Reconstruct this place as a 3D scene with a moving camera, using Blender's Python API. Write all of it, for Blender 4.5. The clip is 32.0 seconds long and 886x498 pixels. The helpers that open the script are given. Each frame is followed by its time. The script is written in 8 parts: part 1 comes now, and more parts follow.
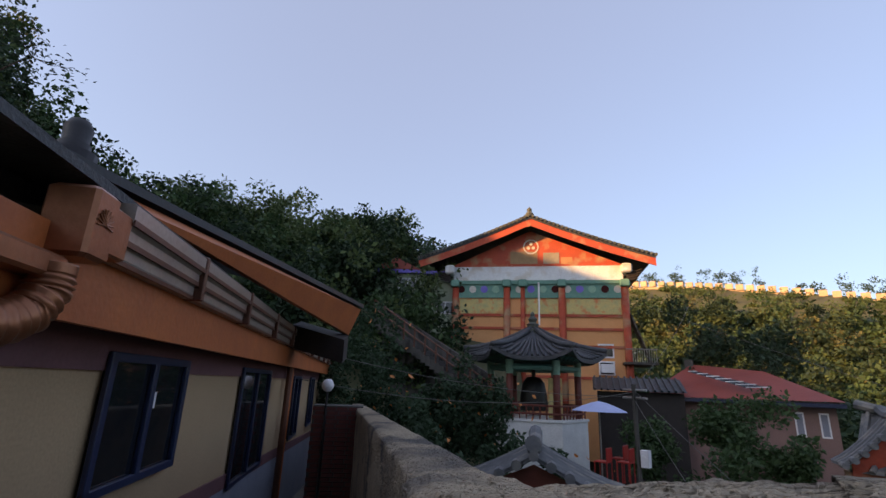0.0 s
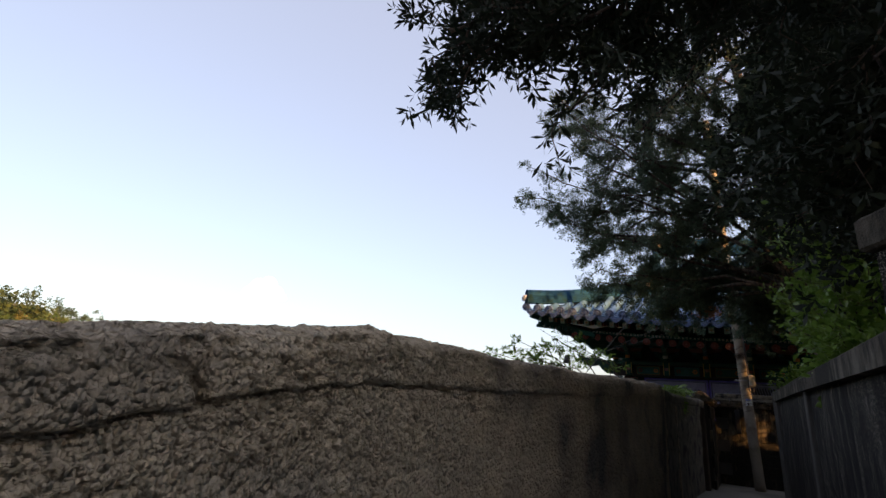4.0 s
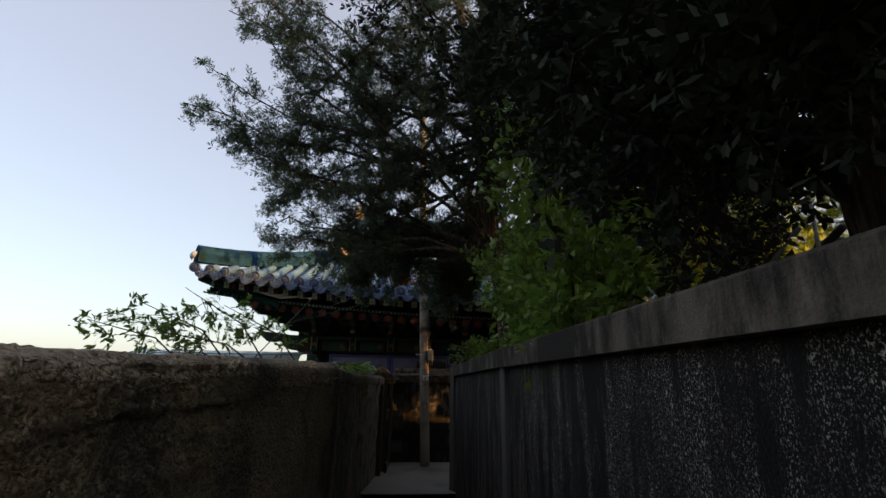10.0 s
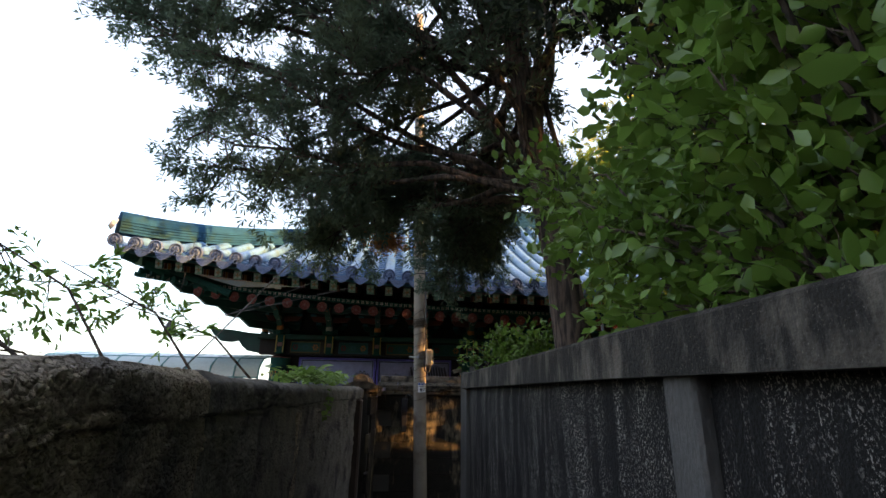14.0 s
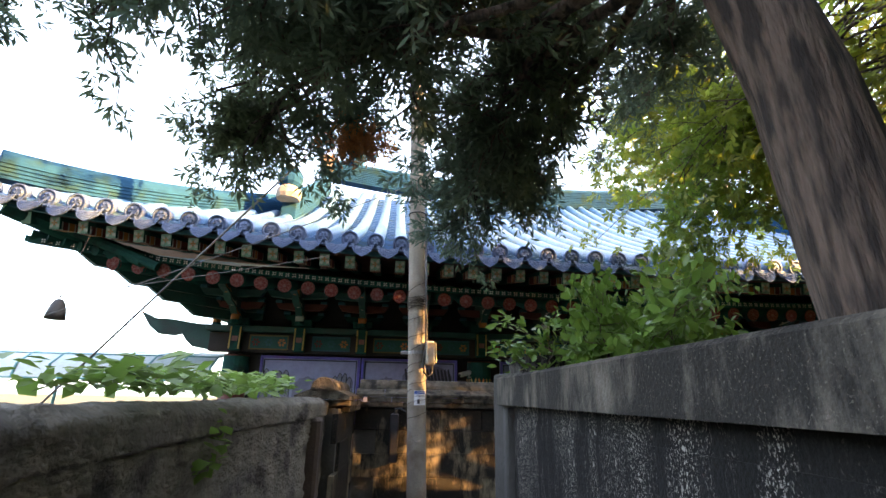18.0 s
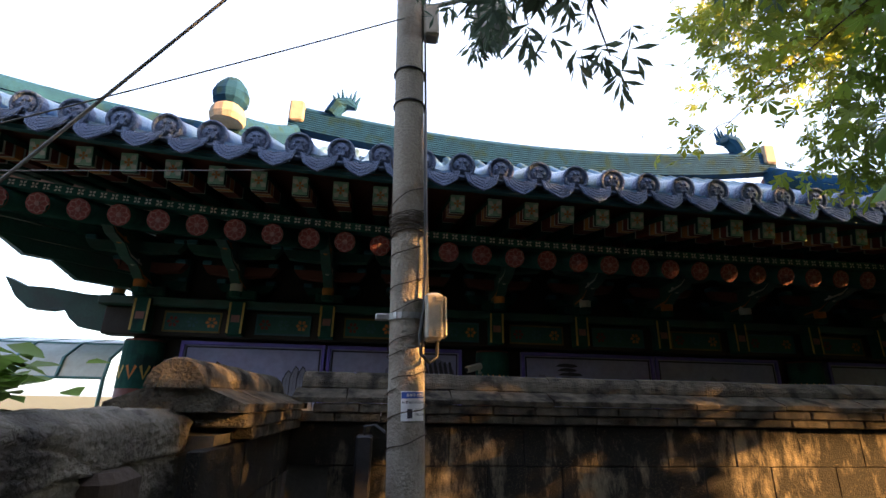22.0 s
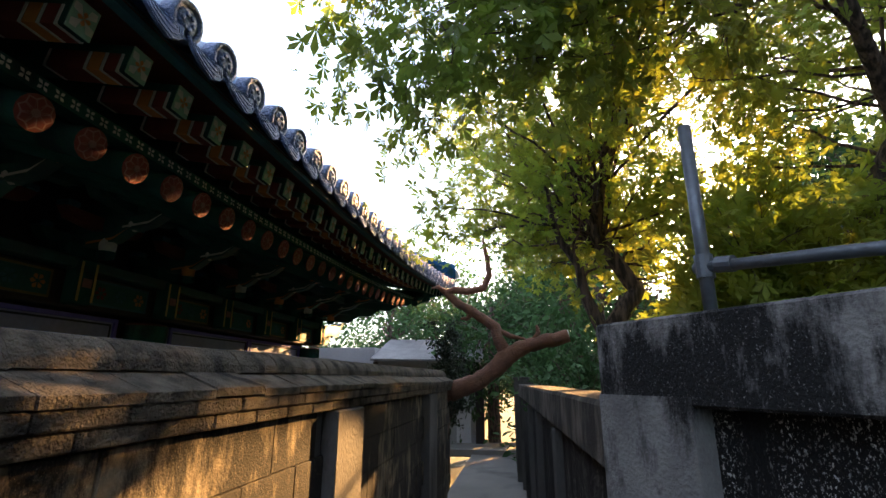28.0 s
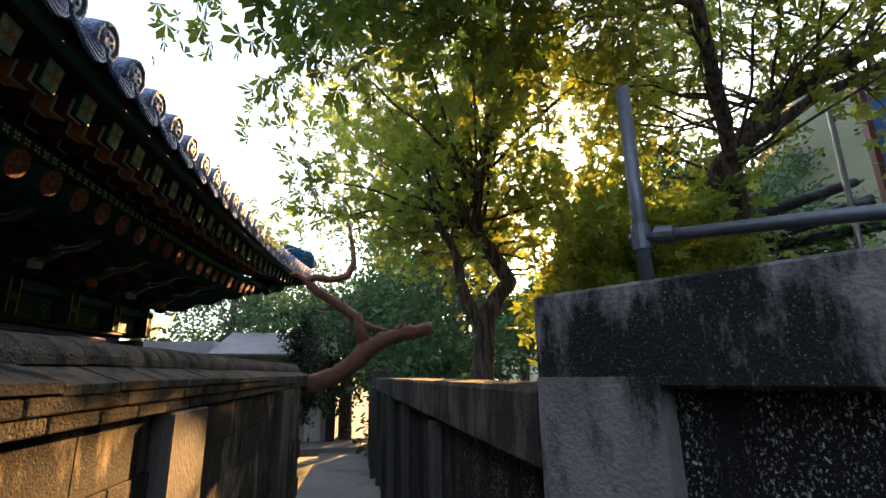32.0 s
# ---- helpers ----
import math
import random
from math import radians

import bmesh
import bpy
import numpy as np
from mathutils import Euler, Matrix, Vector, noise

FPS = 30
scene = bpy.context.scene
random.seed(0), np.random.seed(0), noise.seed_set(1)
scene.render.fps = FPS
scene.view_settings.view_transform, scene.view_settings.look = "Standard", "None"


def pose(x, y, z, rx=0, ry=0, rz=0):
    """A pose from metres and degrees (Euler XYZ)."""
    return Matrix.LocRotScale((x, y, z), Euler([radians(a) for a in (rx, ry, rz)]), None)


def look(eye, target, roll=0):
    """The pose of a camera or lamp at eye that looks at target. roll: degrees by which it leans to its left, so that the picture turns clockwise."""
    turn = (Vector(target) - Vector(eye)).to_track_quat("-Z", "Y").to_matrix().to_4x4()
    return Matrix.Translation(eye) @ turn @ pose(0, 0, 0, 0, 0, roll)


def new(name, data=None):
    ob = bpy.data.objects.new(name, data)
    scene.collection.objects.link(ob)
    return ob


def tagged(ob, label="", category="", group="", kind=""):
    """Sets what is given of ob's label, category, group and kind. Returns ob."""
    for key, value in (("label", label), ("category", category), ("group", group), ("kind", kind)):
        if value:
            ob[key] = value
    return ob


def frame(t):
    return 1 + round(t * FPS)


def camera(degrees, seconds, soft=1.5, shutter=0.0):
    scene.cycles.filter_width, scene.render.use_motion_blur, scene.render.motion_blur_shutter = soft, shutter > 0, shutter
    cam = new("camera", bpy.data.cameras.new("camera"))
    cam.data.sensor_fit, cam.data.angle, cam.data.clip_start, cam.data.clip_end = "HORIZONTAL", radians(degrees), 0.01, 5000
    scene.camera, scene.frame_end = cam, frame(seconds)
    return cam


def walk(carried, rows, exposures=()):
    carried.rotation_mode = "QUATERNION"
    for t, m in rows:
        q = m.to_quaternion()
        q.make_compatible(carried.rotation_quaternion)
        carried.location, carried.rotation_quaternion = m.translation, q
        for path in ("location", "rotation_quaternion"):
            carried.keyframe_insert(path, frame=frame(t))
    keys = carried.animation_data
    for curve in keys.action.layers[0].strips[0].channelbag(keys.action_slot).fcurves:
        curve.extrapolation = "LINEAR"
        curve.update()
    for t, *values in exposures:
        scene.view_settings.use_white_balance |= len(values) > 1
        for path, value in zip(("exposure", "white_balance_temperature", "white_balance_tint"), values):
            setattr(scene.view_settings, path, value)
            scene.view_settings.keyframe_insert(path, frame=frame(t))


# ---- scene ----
cam = camera(86.5, 32.0)
PATH = [
    (0, (-0.488, -10.937, 1.123), (-1.935, -12.201, 1.678), 2.3),
    (0.5, (-0.488, -10.907, 1.123), (-2.118, -11.920, 1.686), 3.2),
    (1, (-0.481, -10.862, 1.124), (-2.289, -11.482, 1.714), 3.5),
    (1.5, (-0.459, -10.803, 1.126), (-2.345, -11.037, 1.747), 3.6),
    (2, (-0.421, -10.742, 1.124), (-2.302, -10.536, 1.773), 3.3),
    (2.5, (-0.339, -10.632, 1.117), (-2.115, -9.982, 1.768), 3.9),
    (3, (-0.274, -10.575, 1.111), (-1.856, -9.539, 1.761), 4.9),
    (3.5, (-0.249, -10.561, 1.111), (-1.556, -9.189, 1.750), 5.1),
    (4, (-0.240, -10.561, 1.110), (-1.239, -8.937, 1.715), 4.5),
    (4.5, (-0.222, -10.569, 1.108), (-0.933, -8.792, 1.688), 3.6),
    (6.5, (-0.255, -10.425, 1.085), (-0.309, -8.503, 1.636), 1.2),
    (7, (-0.187, -10.197, 1.112), (-0.176, -8.274, 1.662), 1.0),
    (7.5, (-0.218, -9.946, 1.105), (-0.169, -8.024, 1.659), 0.9),
    (8, (-0.278, -9.633, 1.183), (-0.209, -7.713, 1.738), 0.8),
    (8.5, (-0.296, -9.444, 1.172), (-0.205, -7.526, 1.731), 0.7),
    (9, (-0.222, -9.171, 1.208), (-0.11, -7.255, 1.772), 0.7),
    (9.5, (-0.249, -8.942, 1.21), (-0.117, -7.028, 1.776), 0.8),
    (10, (-0.389, -8.66, 1.253), (-0.237, -6.75, 1.824), 0.8),
    (10.5, (-0.4, -8.385, 1.253), (-0.248, -6.475, 1.827), 0.7),
    (11, (-0.332, -8.061, 1.284), (-0.179, -6.153, 1.863), 0.8),
    (11.5, (-0.329, -7.81, 1.273), (-0.173, -5.904, 1.856), 0.9),
    (12, (-0.387, -7.51, 1.304), (-0.222, -5.605, 1.89), 1.0),
    (12.5, (-0.363, -7.199, 1.29), (-0.197, -5.295, 1.879), 1.0),
    (13, (-0.301, -6.884, 1.335), (-0.127, -4.981, 1.925), 0.8),
    (13.5, (-0.277, -6.587, 1.32), (-0.107, -4.685, 1.915), 0.9),
    (14, (-0.32, -6.33, 1.354), (-0.143, -4.43, 1.952), 0.9),
    (14.5, (-0.317, -6.085, 1.346), (-0.135, -4.186, 1.947), 0.9),
    (16.5, (-0.269, -5.039, 1.386), (-0.091, -3.143, 1.998), 1.0),
    (17, (-0.195, -4.76, 1.416), (-0.016, -2.865, 2.028), 0.8),
    (17.5, (-0.191, -4.503, 1.406), (-0.009, -2.607, 2.017), 0.9),
    (18, (-0.215, -4.259, 1.443), (-0.03, -2.364, 2.056), 1.1),
    (18.5, (-0.171, -3.966, 1.428), (0.029, -2.073, 2.042), 1.1),
    (19, (-0.096, -3.68, 1.448), (0.111, -1.789, 2.065), 1.0),
    (19.5, (-0.117, -3.416, 1.437), (0.098, -1.526, 2.056), 1.0),
    (20, (-0.131, -3.165, 1.449), (0.085, -1.276, 2.067), 1.2),
    (20.5, (-0.119, -2.881, 1.442), (0.106, -0.992, 2.06), 0.9),
    (21, (-0.089, -2.61, 1.465), (0.138, -0.722, 2.083), 0.9),
    (21.5, (-0.113, -2.367, 1.466), (0.114, -0.479, 2.084), 1.0),
    (22, (-0.118, -2.129, 1.479), (0.114, -0.241, 2.098), 1.1),
    (22.5, (-0.03, -1.899, 1.469), (0.238, -0.016, 2.089), 1.3),
    (23, (0.069, -1.722, 1.483), (0.39, 0.152, 2.104), 1.3),
    (23.5, (0.125, -1.505, 1.468), (0.564, 0.348, 2.08), 1.4),
    (24, (0.141, -1.306, 1.493), (0.788, 0.486, 2.099), 1.6),
    (24.5, (0.203, -1.167, 1.478), (1.063, 0.536, 2.077), 1.5),
    (26.5, (0.492, -0.543, 1.506), (2.106, 0.495, 2.071), 0.6),
    (27, (0.677, -0.523, 1.505), (2.458, 0.203, 2.055), -0.2),
    (27.5, (0.798, -0.529, 1.512), (2.658, -0.029, 2.049), -0.1),
    (28, (0.834, -0.486, 1.526), (2.738, -0.177, 2.055), 0.1),
    (28.5, (0.846, -0.443, 1.531), (2.775, -0.35, 2.052), -0.2),
    (29, (0.837, -0.428, 1.537), (2.769, -0.482, 2.05), -0.1),
    (29.5, (0.839, -0.408, 1.535), (2.765, -0.57, 2.047), -0.1),
    (30, (0.842, -0.393, 1.537), (2.763, -0.618, 2.046), -0.3),
    (30.5, (0.842, -0.375, 1.532), (2.757, -0.64, 2.042), -0.6),
    (31, (0.85, -0.338, 1.525), (2.763, -0.62, 2.037), -0.8),
    (31.5, (0.914, -0.316, 1.514), (2.826, -0.605, 2.025), -0.9),
    (32, (1.111, -0.332, 1.504), (3.023, -0.629, 2.009), -1.1),
]
walk(cam, [(t, look(eye, target, roll)) for t, eye, target, roll in PATH], exposures=[(0, 1.4, 6700, 15), (2, 1.0, 6700, 16), (3.2, 1.35, 7200, 17), (4.5, 1.75, 7800, 15), (7, 1.7, 8000, 14), (9, 1.55, 8100, 13), (11, 1.6, 8100, 13), (13, 2.35, 7700, 11), (14.5, 3.15, 7500, 10), (16.5, 4.0, 7400, 11), (20, 4.1, 7200, 11), (22, 3.15, 7100, 12), (24.5, 2.85, 7200, 13), (26.5, 3.5, 7000, 12), (27, 3.75, 6800, 11), (28, 3.45, 6800, 11), (32, 3.35, 6800, 11)])

# ---------- world, sun, exposure ----------
SUN_AZ, SUN_EL = radians(-23.7), radians(15.7)
world = bpy.data.worlds.new("sky_world")
scene.world = world
world.use_nodes = True
wn = world.node_tree.nodes
sky = wn.new("ShaderNodeTexSky")
sky.sky_type = "NISHITA"
sky.sun_disc = False
sky.sun_elevation = SUN_EL
sky.sun_rotation = radians(90) - SUN_AZ
sky.air_density, sky.dust_density, sky.ozone_density = 1.1, 2.4, 3.0
bg = wn["Background"]
bg.inputs["Strength"].default_value = 0.14
haze = wn.new("ShaderNodeMix")       # thin evening haze over the whole sky
haze.data_type = "RGBA"
haze.inputs[0].default_value = 0.55
haze.inputs[7].default_value = (1.52, 1.62, 2.06, 1)
world.node_tree.links.new(sky.outputs[0], haze.inputs[6])
world.node_tree.links.new(haze.outputs[2], bg.inputs["Color"])
sun_data = bpy.data.lights.new("sun", "SUN")
sun_data.energy, sun_data.angle, sun_data.color = 4.2, radians(0.6), (1.0, 0.54, 0.20)
sun_lamp = new("sun", sun_data)
sun_lamp.rotation_euler = Vector((math.cos(SUN_EL) * math.cos(SUN_AZ), math.cos(SUN_EL) * math.sin(SUN_AZ), math.sin(SUN_EL))).to_track_quat("Z", "Y").to_euler()


# ---------- materials ----------
def mat(name, c1, c2=None, scale=3.0, rough=0.8, bump=0.3, fine=40.0, metal=0.0, c3=None, stain=1.2, spread=0.5, coat=0.0, vary=0.0,
        stretch=(1, 1, 1), trans=0.0, subs=0.0, world_space=False):
    """Two colours mixed by a broad noise, a third by streaked stains, with fine relief."""
    m = bpy.data.materials.new(name)
    m.use_nodes = True
    nt = m.node_tree
    n, l = nt.nodes, nt.links
    b = n["Principled BSDF"]
    b.inputs["Roughness"].default_value, b.inputs["Metallic"].default_value = rough, metal
    b.inputs["Coat Weight"].default_value = coat
    b.inputs["Transmission Weight"].default_value = trans
    co = n.new("ShaderNodeTexCoord")
    mp = n.new("ShaderNodeMapping")
    mp.inputs["Scale"].default_value = stretch
    l.new(n.new("ShaderNodeNewGeometry").outputs["Position"] if world_space else co.outputs["Object"], mp.inputs[0])
    c2 = c2 or tuple(v * 0.75 for v in c1)

    def tex(s, detail=6.0, off=0.0):
        t = n.new("ShaderNodeTexNoise")
        t.inputs["Scale"].default_value, t.inputs["Detail"].default_value = s, detail
        l.new(mp.outputs[0], t.inputs["Vector"])
        return t

    def ramp(src, a, z):
        r = n.new("ShaderNodeMapRange")
        r.inputs["From Min"].default_value, r.inputs["From Max"].default_value = a, z
        l.new(src, r.inputs["Value"])
        return r.outputs[0]

    def mix(f, a, z, mode="MIX"):
        x = n.new("ShaderNodeMix")
        x.data_type, x.blend_type = "RGBA", mode
        if isinstance(f, float):
            x.inputs[0].default_value = f
        else:
            l.new(f, x.inputs[0])
        for sock, v in ((x.inputs[6], a), (x.inputs[7], z)):
            if isinstance(v, tuple):
                sock.default_value = (*v, 1)
            else:
                l.new(v, sock)
        return x.outputs[2]

    big, small = tex(scale), tex(fine, 8.0)
    col = mix(ramp(big.outputs[0], 0.5 - spread * 0.4, 0.5 + spread * 0.4), c1, c2)
    col = mix(ramp(small.outputs[0], 0.35, 0.75), col, mix(0.35, col, tuple(v * 0.45 for v in c1)))
    if c3:
        col = mix(ramp(tex(stain, 10.0).outputs[0], 0.52, 0.66), col, c3)
    if vary:
        info = n.new("ShaderNodeObjectInfo")
        geo = n.new("ShaderNodeNewGeometry")
        add = n.new("ShaderNodeMath")
        add.operation = "ADD"
        l.new(info.outputs["Random"], add.inputs[0]), l.new(geo.outputs["Random Per Island"], add.inputs[1])
        hs = n.new("ShaderNodeHueSaturation")
        l.new(ramp(add.outputs[0], 0.0, 2.0), hs.inputs["Value"])
        rr = hs.inputs["Value"].links[0].from_node
        rr.inputs["To Min"].default_value, rr.inputs["To Max"].default_value = 1 - vary, 1 + vary
        l.new(col, hs.inputs["Color"])
        col = hs.outputs[0]
    l.new(col, b.inputs["Base Color"])
    if bump:
        bp = n.new("ShaderNodeBump")
        bp.inputs["Strength"].default_value, bp.inputs["Distance"].default_value = bump, 0.02
        hi = n.new("ShaderNodeMath")
        hi.operation = "MULTIPLY_ADD"
        hi.inputs[1].default_value = 0.6
        l.new(big.outputs[0], hi.inputs[0]), l.new(small.outputs[0], hi.inputs[2])
        l.new(hi.outputs[0], bp.inputs["Height"]), l.new(bp.outputs[0], b.inputs["Normal"])
    if subs:
        tl = n.new("ShaderNodeBsdfTranslucent")
        l.new(col, tl.inputs["Color"])
        ms = n.new("ShaderNodeMixShader")
        ms.inputs[0].default_value = subs
        l.new(b.outputs[0], ms.inputs[1]), l.new(tl.outputs[0], ms.inputs[2])
        l.new(ms.outputs[0], n["Material Output"].inputs["Surface"])
    return m


# ---------- mesh tools ----------
class Acc:
    """Gathers vertices and faces of one mesh."""

    def __init__(self):
        self.v, self.f = [], []

    def add(self, verts, faces, m=None):
        k = len(self.v)
        self.v += [tuple(m @ Vector(p)) for p in verts] if m else [tuple(p) for p in verts]
        self.f += [tuple(i + k for i in f) for f in faces]
        return self

    def box(self, x0, y0, z0, x1, y1, z1, m=None, c=0.0):
        """A box; c: the width of its chamfered upright and level edges."""
        if c <= 0:
            v = [(x, y, z) for z in (z0, z1) for x, y in ((x0, y0), (x1, y0), (x1, y1), (x0, y1))]
            return self.add(v, [(3, 2, 1, 0), (4, 5, 6, 7), (0, 1, 5, 4), (1, 2, 6, 5), (2, 3, 7, 6), (3, 0, 4, 7)], m)
        ring = lambda d, e: [(x0 + d, y0 + e), (x0 + e, y0 + d), (x0 + e, y1 - d), (x0 + d, y1 - e), (x1 - d, y1 - e), (x1 - e, y1 - d), (x1 - e, y0 + d), (x1 - d, y0 + e)]  # noqa: E731
        v = []
        for z, o in ((z0, c), (z0 + c, 0), (z1 - c, 0), (z1, c)):
            v += [(x, y, z) for x, y in ring(c + (o if o else 0), o)]
        f = [tuple(range(8)), tuple(range(31, 23, -1))]
        for r in range(3):
            for i in range(8):
                a, b2 = r * 8 + i, r * 8 + (i + 1) % 8
                f.append((b2, a, a + 8, b2 + 8))
        return self.add(v, f, m)

    def tube(self, pts, radii, n=8, cap=True, m=None):
        pts = [Vector(p) for p in pts]
        radii = radii if isinstance(radii, (list, tuple)) else [radii] * len(pts)
        v, f = [], []
        side = None
        for i, p in enumerate(pts):
            d = (pts[min(i + 1, len(pts) - 1)] - pts[max(i - 1, 0)]).normalized()
            if side is None:
                side = d.orthogonal().normalized()
            side = (side - d * side.dot(d)).normalized()
            up = d.cross(side)
            v += [p + (side * math.cos(a) + up * math.sin(a)) * radii[i] for a in (2 * math.pi * k / n for k in range(n))]
        for i in range(len(pts) - 1):
            for k in range(n):
                a, b2 = i * n + k, i * n + (k + 1) % n
                f.append((a, b2, b2 + n, a + n))
        if cap:
            f += [tuple(range(n - 1, -1, -1)), tuple((len(pts) - 1) * n + k for k in range(n))]
        return self.add(v, f, m)

    def lathe(self, prof, n=16, m=None):
        v = [(r * math.cos(2 * math.pi * k / n), r * math.sin(2 * math.pi * k / n), z) for r, z in prof for k in range(n)]
        f = []
        for i in range(len(prof) - 1):
            for k in range(n):
                a, b2 = i * n + k, i * n + (k + 1) % n
                f.append((a, b2, b2 + n, a + n))
        f += [tuple(range(n - 1, -1, -1)), tuple((len(prof) - 1) * n + k for k in range(n))]
        return self.add(v, f, m)

    def sweep(self, prof, path, ends=True, closed=True):
        """A profile of (sideways, up) carried along a path of points that keeps level sides."""
        path = [Vector(p) for p in path]
        v, f, n = [], [], len(prof)
        for i, p in enumerate(path):
            a = (p - path[i - 1]).to_2d().normalized() if i else None
            z = (path[i + 1] - p).to_2d().normalized() if i + 1 < len(path) else None
            d = ((a or z) + (z or a)).normalized()
            k = 1 / max(0.4, d.dot(z or a))
            s = Vector((d.y, -d.x, 0)) * k
            v += [p + s * q + Vector((0, 0, h)) for q, h in prof]
        for i in range(len(path) - 1):
            for k in range(n if closed else n - 1):
                a, b2 = i * n + k, i * n + (k + 1) % n
                f.append((a, a + n, b2 + n, b2))
        if ends and closed:
            f += [tuple(range(n)), tuple((len(path) - 1) * n + k for k in range(n - 1, -1, -1))]
        return self.add(v, f)

    def grid(self, fn, us, vs):
        k = len(self.v)
        self.v += [tuple(fn(u, w)) for u in us for w in vs]
        n = len(vs)
        self.f += [(k + i * n + j, k + (i + 1) * n + j, k + (i + 1) * n + j + 1, k + i * n + j + 1) for i in range(len(us) - 1) for j in range(n - 1)]
        return self

    def mesh(self, name, smooth=False):
        d = bpy.data.meshes.new(name)
        d.from_pydata(self.v, [], self.f)
        bm = bmesh.new()
        bm.from_mesh(d)
        bmesh.ops.recalc_face_normals(bm, faces=bm.faces)
        bm.to_mesh(d)
        bm.free()
        if smooth:
            d.polygons.foreach_set("use_smooth", [True] * len(d.polygons))
        return d


def part(name, shape, material, parent=None, label="", smooth=False, m=None):
    """One mesh object under a thing or a part. shape: an Acc or mesh data to share."""
    data = shape.mesh(name, smooth) if isinstance(shape, Acc) else shape
    if material and not data.materials:
        data.materials.append(material)
    ob = new(name, data)
    if parent:
        ob.parent = parent
    if m:
        ob.matrix_basis = m
    return tagged(ob, label)


def thing(name, label, category, m=None, group="", kind=""):
    ob = new(name)
    ob.empty_display_size = 0.1
    if m:
        ob.matrix_basis = m
    return tagged(ob, label, category, group, kind)


def solid(name, shape, material, label, category="", kind="", group="", smooth=False, m=None):
    """A thing or piece of the setting that is one mesh."""
    return tagged(part(name, shape, material, None, label, smooth, m), "", category, group, kind)


def np_mesh(name, verts, polys, material, smooth=False):
    """A mesh from arrays: verts (n,3), polys (m,k)."""
    d = bpy.data.meshes.new(name)
    m, k = polys.shape
    d.vertices.add(len(verts)), d.loops.add(m * k), d.polygons.add(m)
    d.vertices.foreach_set("co", np.ascontiguousarray(verts, dtype=np.float32).ravel())
    d.loops.foreach_set("vertex_index", np.ascontiguousarray(polys, dtype=np.int32).ravel())
    d.polygons.foreach_set("loop_start", np.arange(0, m * k, k, dtype=np.int32))
    d.polygons.foreach_set("loop_total", np.full(m, k, dtype=np.int32))
    if smooth:
        d.polygons.foreach_set("use_smooth", np.ones(m, dtype=bool))
    d.update(calc_edges=True)
    d.materials.append(material)
    return d


def spin(rng, n, flat=0.0):
    """n random turns as (n,3,3); flat near 1 keeps their z axis upright."""
    q = rng.normal(size=(n, 3))
    q[:, 2] += flat * 4
    q /= np.linalg.norm(q, axis=1, keepdims=True)
    r = rng.normal(size=(n, 3))
    r -= (r * q).sum(1, keepdims=True) * q
    r /= np.linalg.norm(r, axis=1, keepdims=True)
    return np.stack([r, np.cross(q, r), q], 2)


LEAF = (np.array([(0, 0, 0), (0.3, 0.24, 0.06), (0.68, 0.22, 0.05), (1, 0, -0.08), (0.68, -0.22, 0.05), (0.3, -0.24, 0.06)]), [(0, 1, 2, 3), (0, 3, 4, 5)])
DIAMOND = (np.array([(0, 0, 0), (0.5, 0.3, 0.05), (1, 0, -0.05), (0.5, -0.3, 0.05)]), [(0, 1, 2, 3)])


def star_leaf(lobes=5):
    v, f = [(0, 0, 0)], []
    for i in range(lobes):
        a = radians(-130 + 260 * i / (lobes - 1))
        r = 1.0 - 0.28 * abs(i - (lobes - 1) / 2) / ((lobes - 1) / 2)
        for da, rr in ((-0.42, 0.60), (0, 1.0), (0.42, 0.60)):
            v.append((0.25 + r * rr * math.cos(a + da) * 0.75, r * rr * math.sin(a + da) * 0.75, -0.12 * rr))
        k = len(v)
        f.append((0, k - 3, k - 2, k - 1))
    return np.array(v), f


OVAL = (np.array([(0, 0, 0), (0.22, 0.2, 0.05), (0.6, 0.31, 0.06), (1, 0, -0.08), (0.6, -0.31, 0.06), (0.22, -0.2, 0.05)]), [(0, 1, 2, 3), (0, 3, 4, 5)])


def needle_spray(n=6, spread=0.55, long=0.62, wide=0.085):
    """A plume of short scale-leaved twigs round one axis."""
    v, f = [], []
    for i in range(n):
        a, s = 2.4 * i, i / (n - 1)
        base = np.array([0.35 * s, 0.0, 0.0])
        out = spread * (1.05 - 0.75 * s)
        tip = base + np.array([long * (0.55 + 0.35 * s), out * math.cos(a), out * math.sin(a)])
        side = np.cross(tip - base, (0.2, math.sin(a + 1), math.cos(a + 1)))
        side = side / (np.linalg.norm(side) + 1e-6) * wide
        mid = base * 0.4 + tip * 0.6
        k = len(v)
        v += [base, mid + side, tip, mid - side]
        f.append((k, k + 1, k + 2, k + 3))
    return np.array(v), f


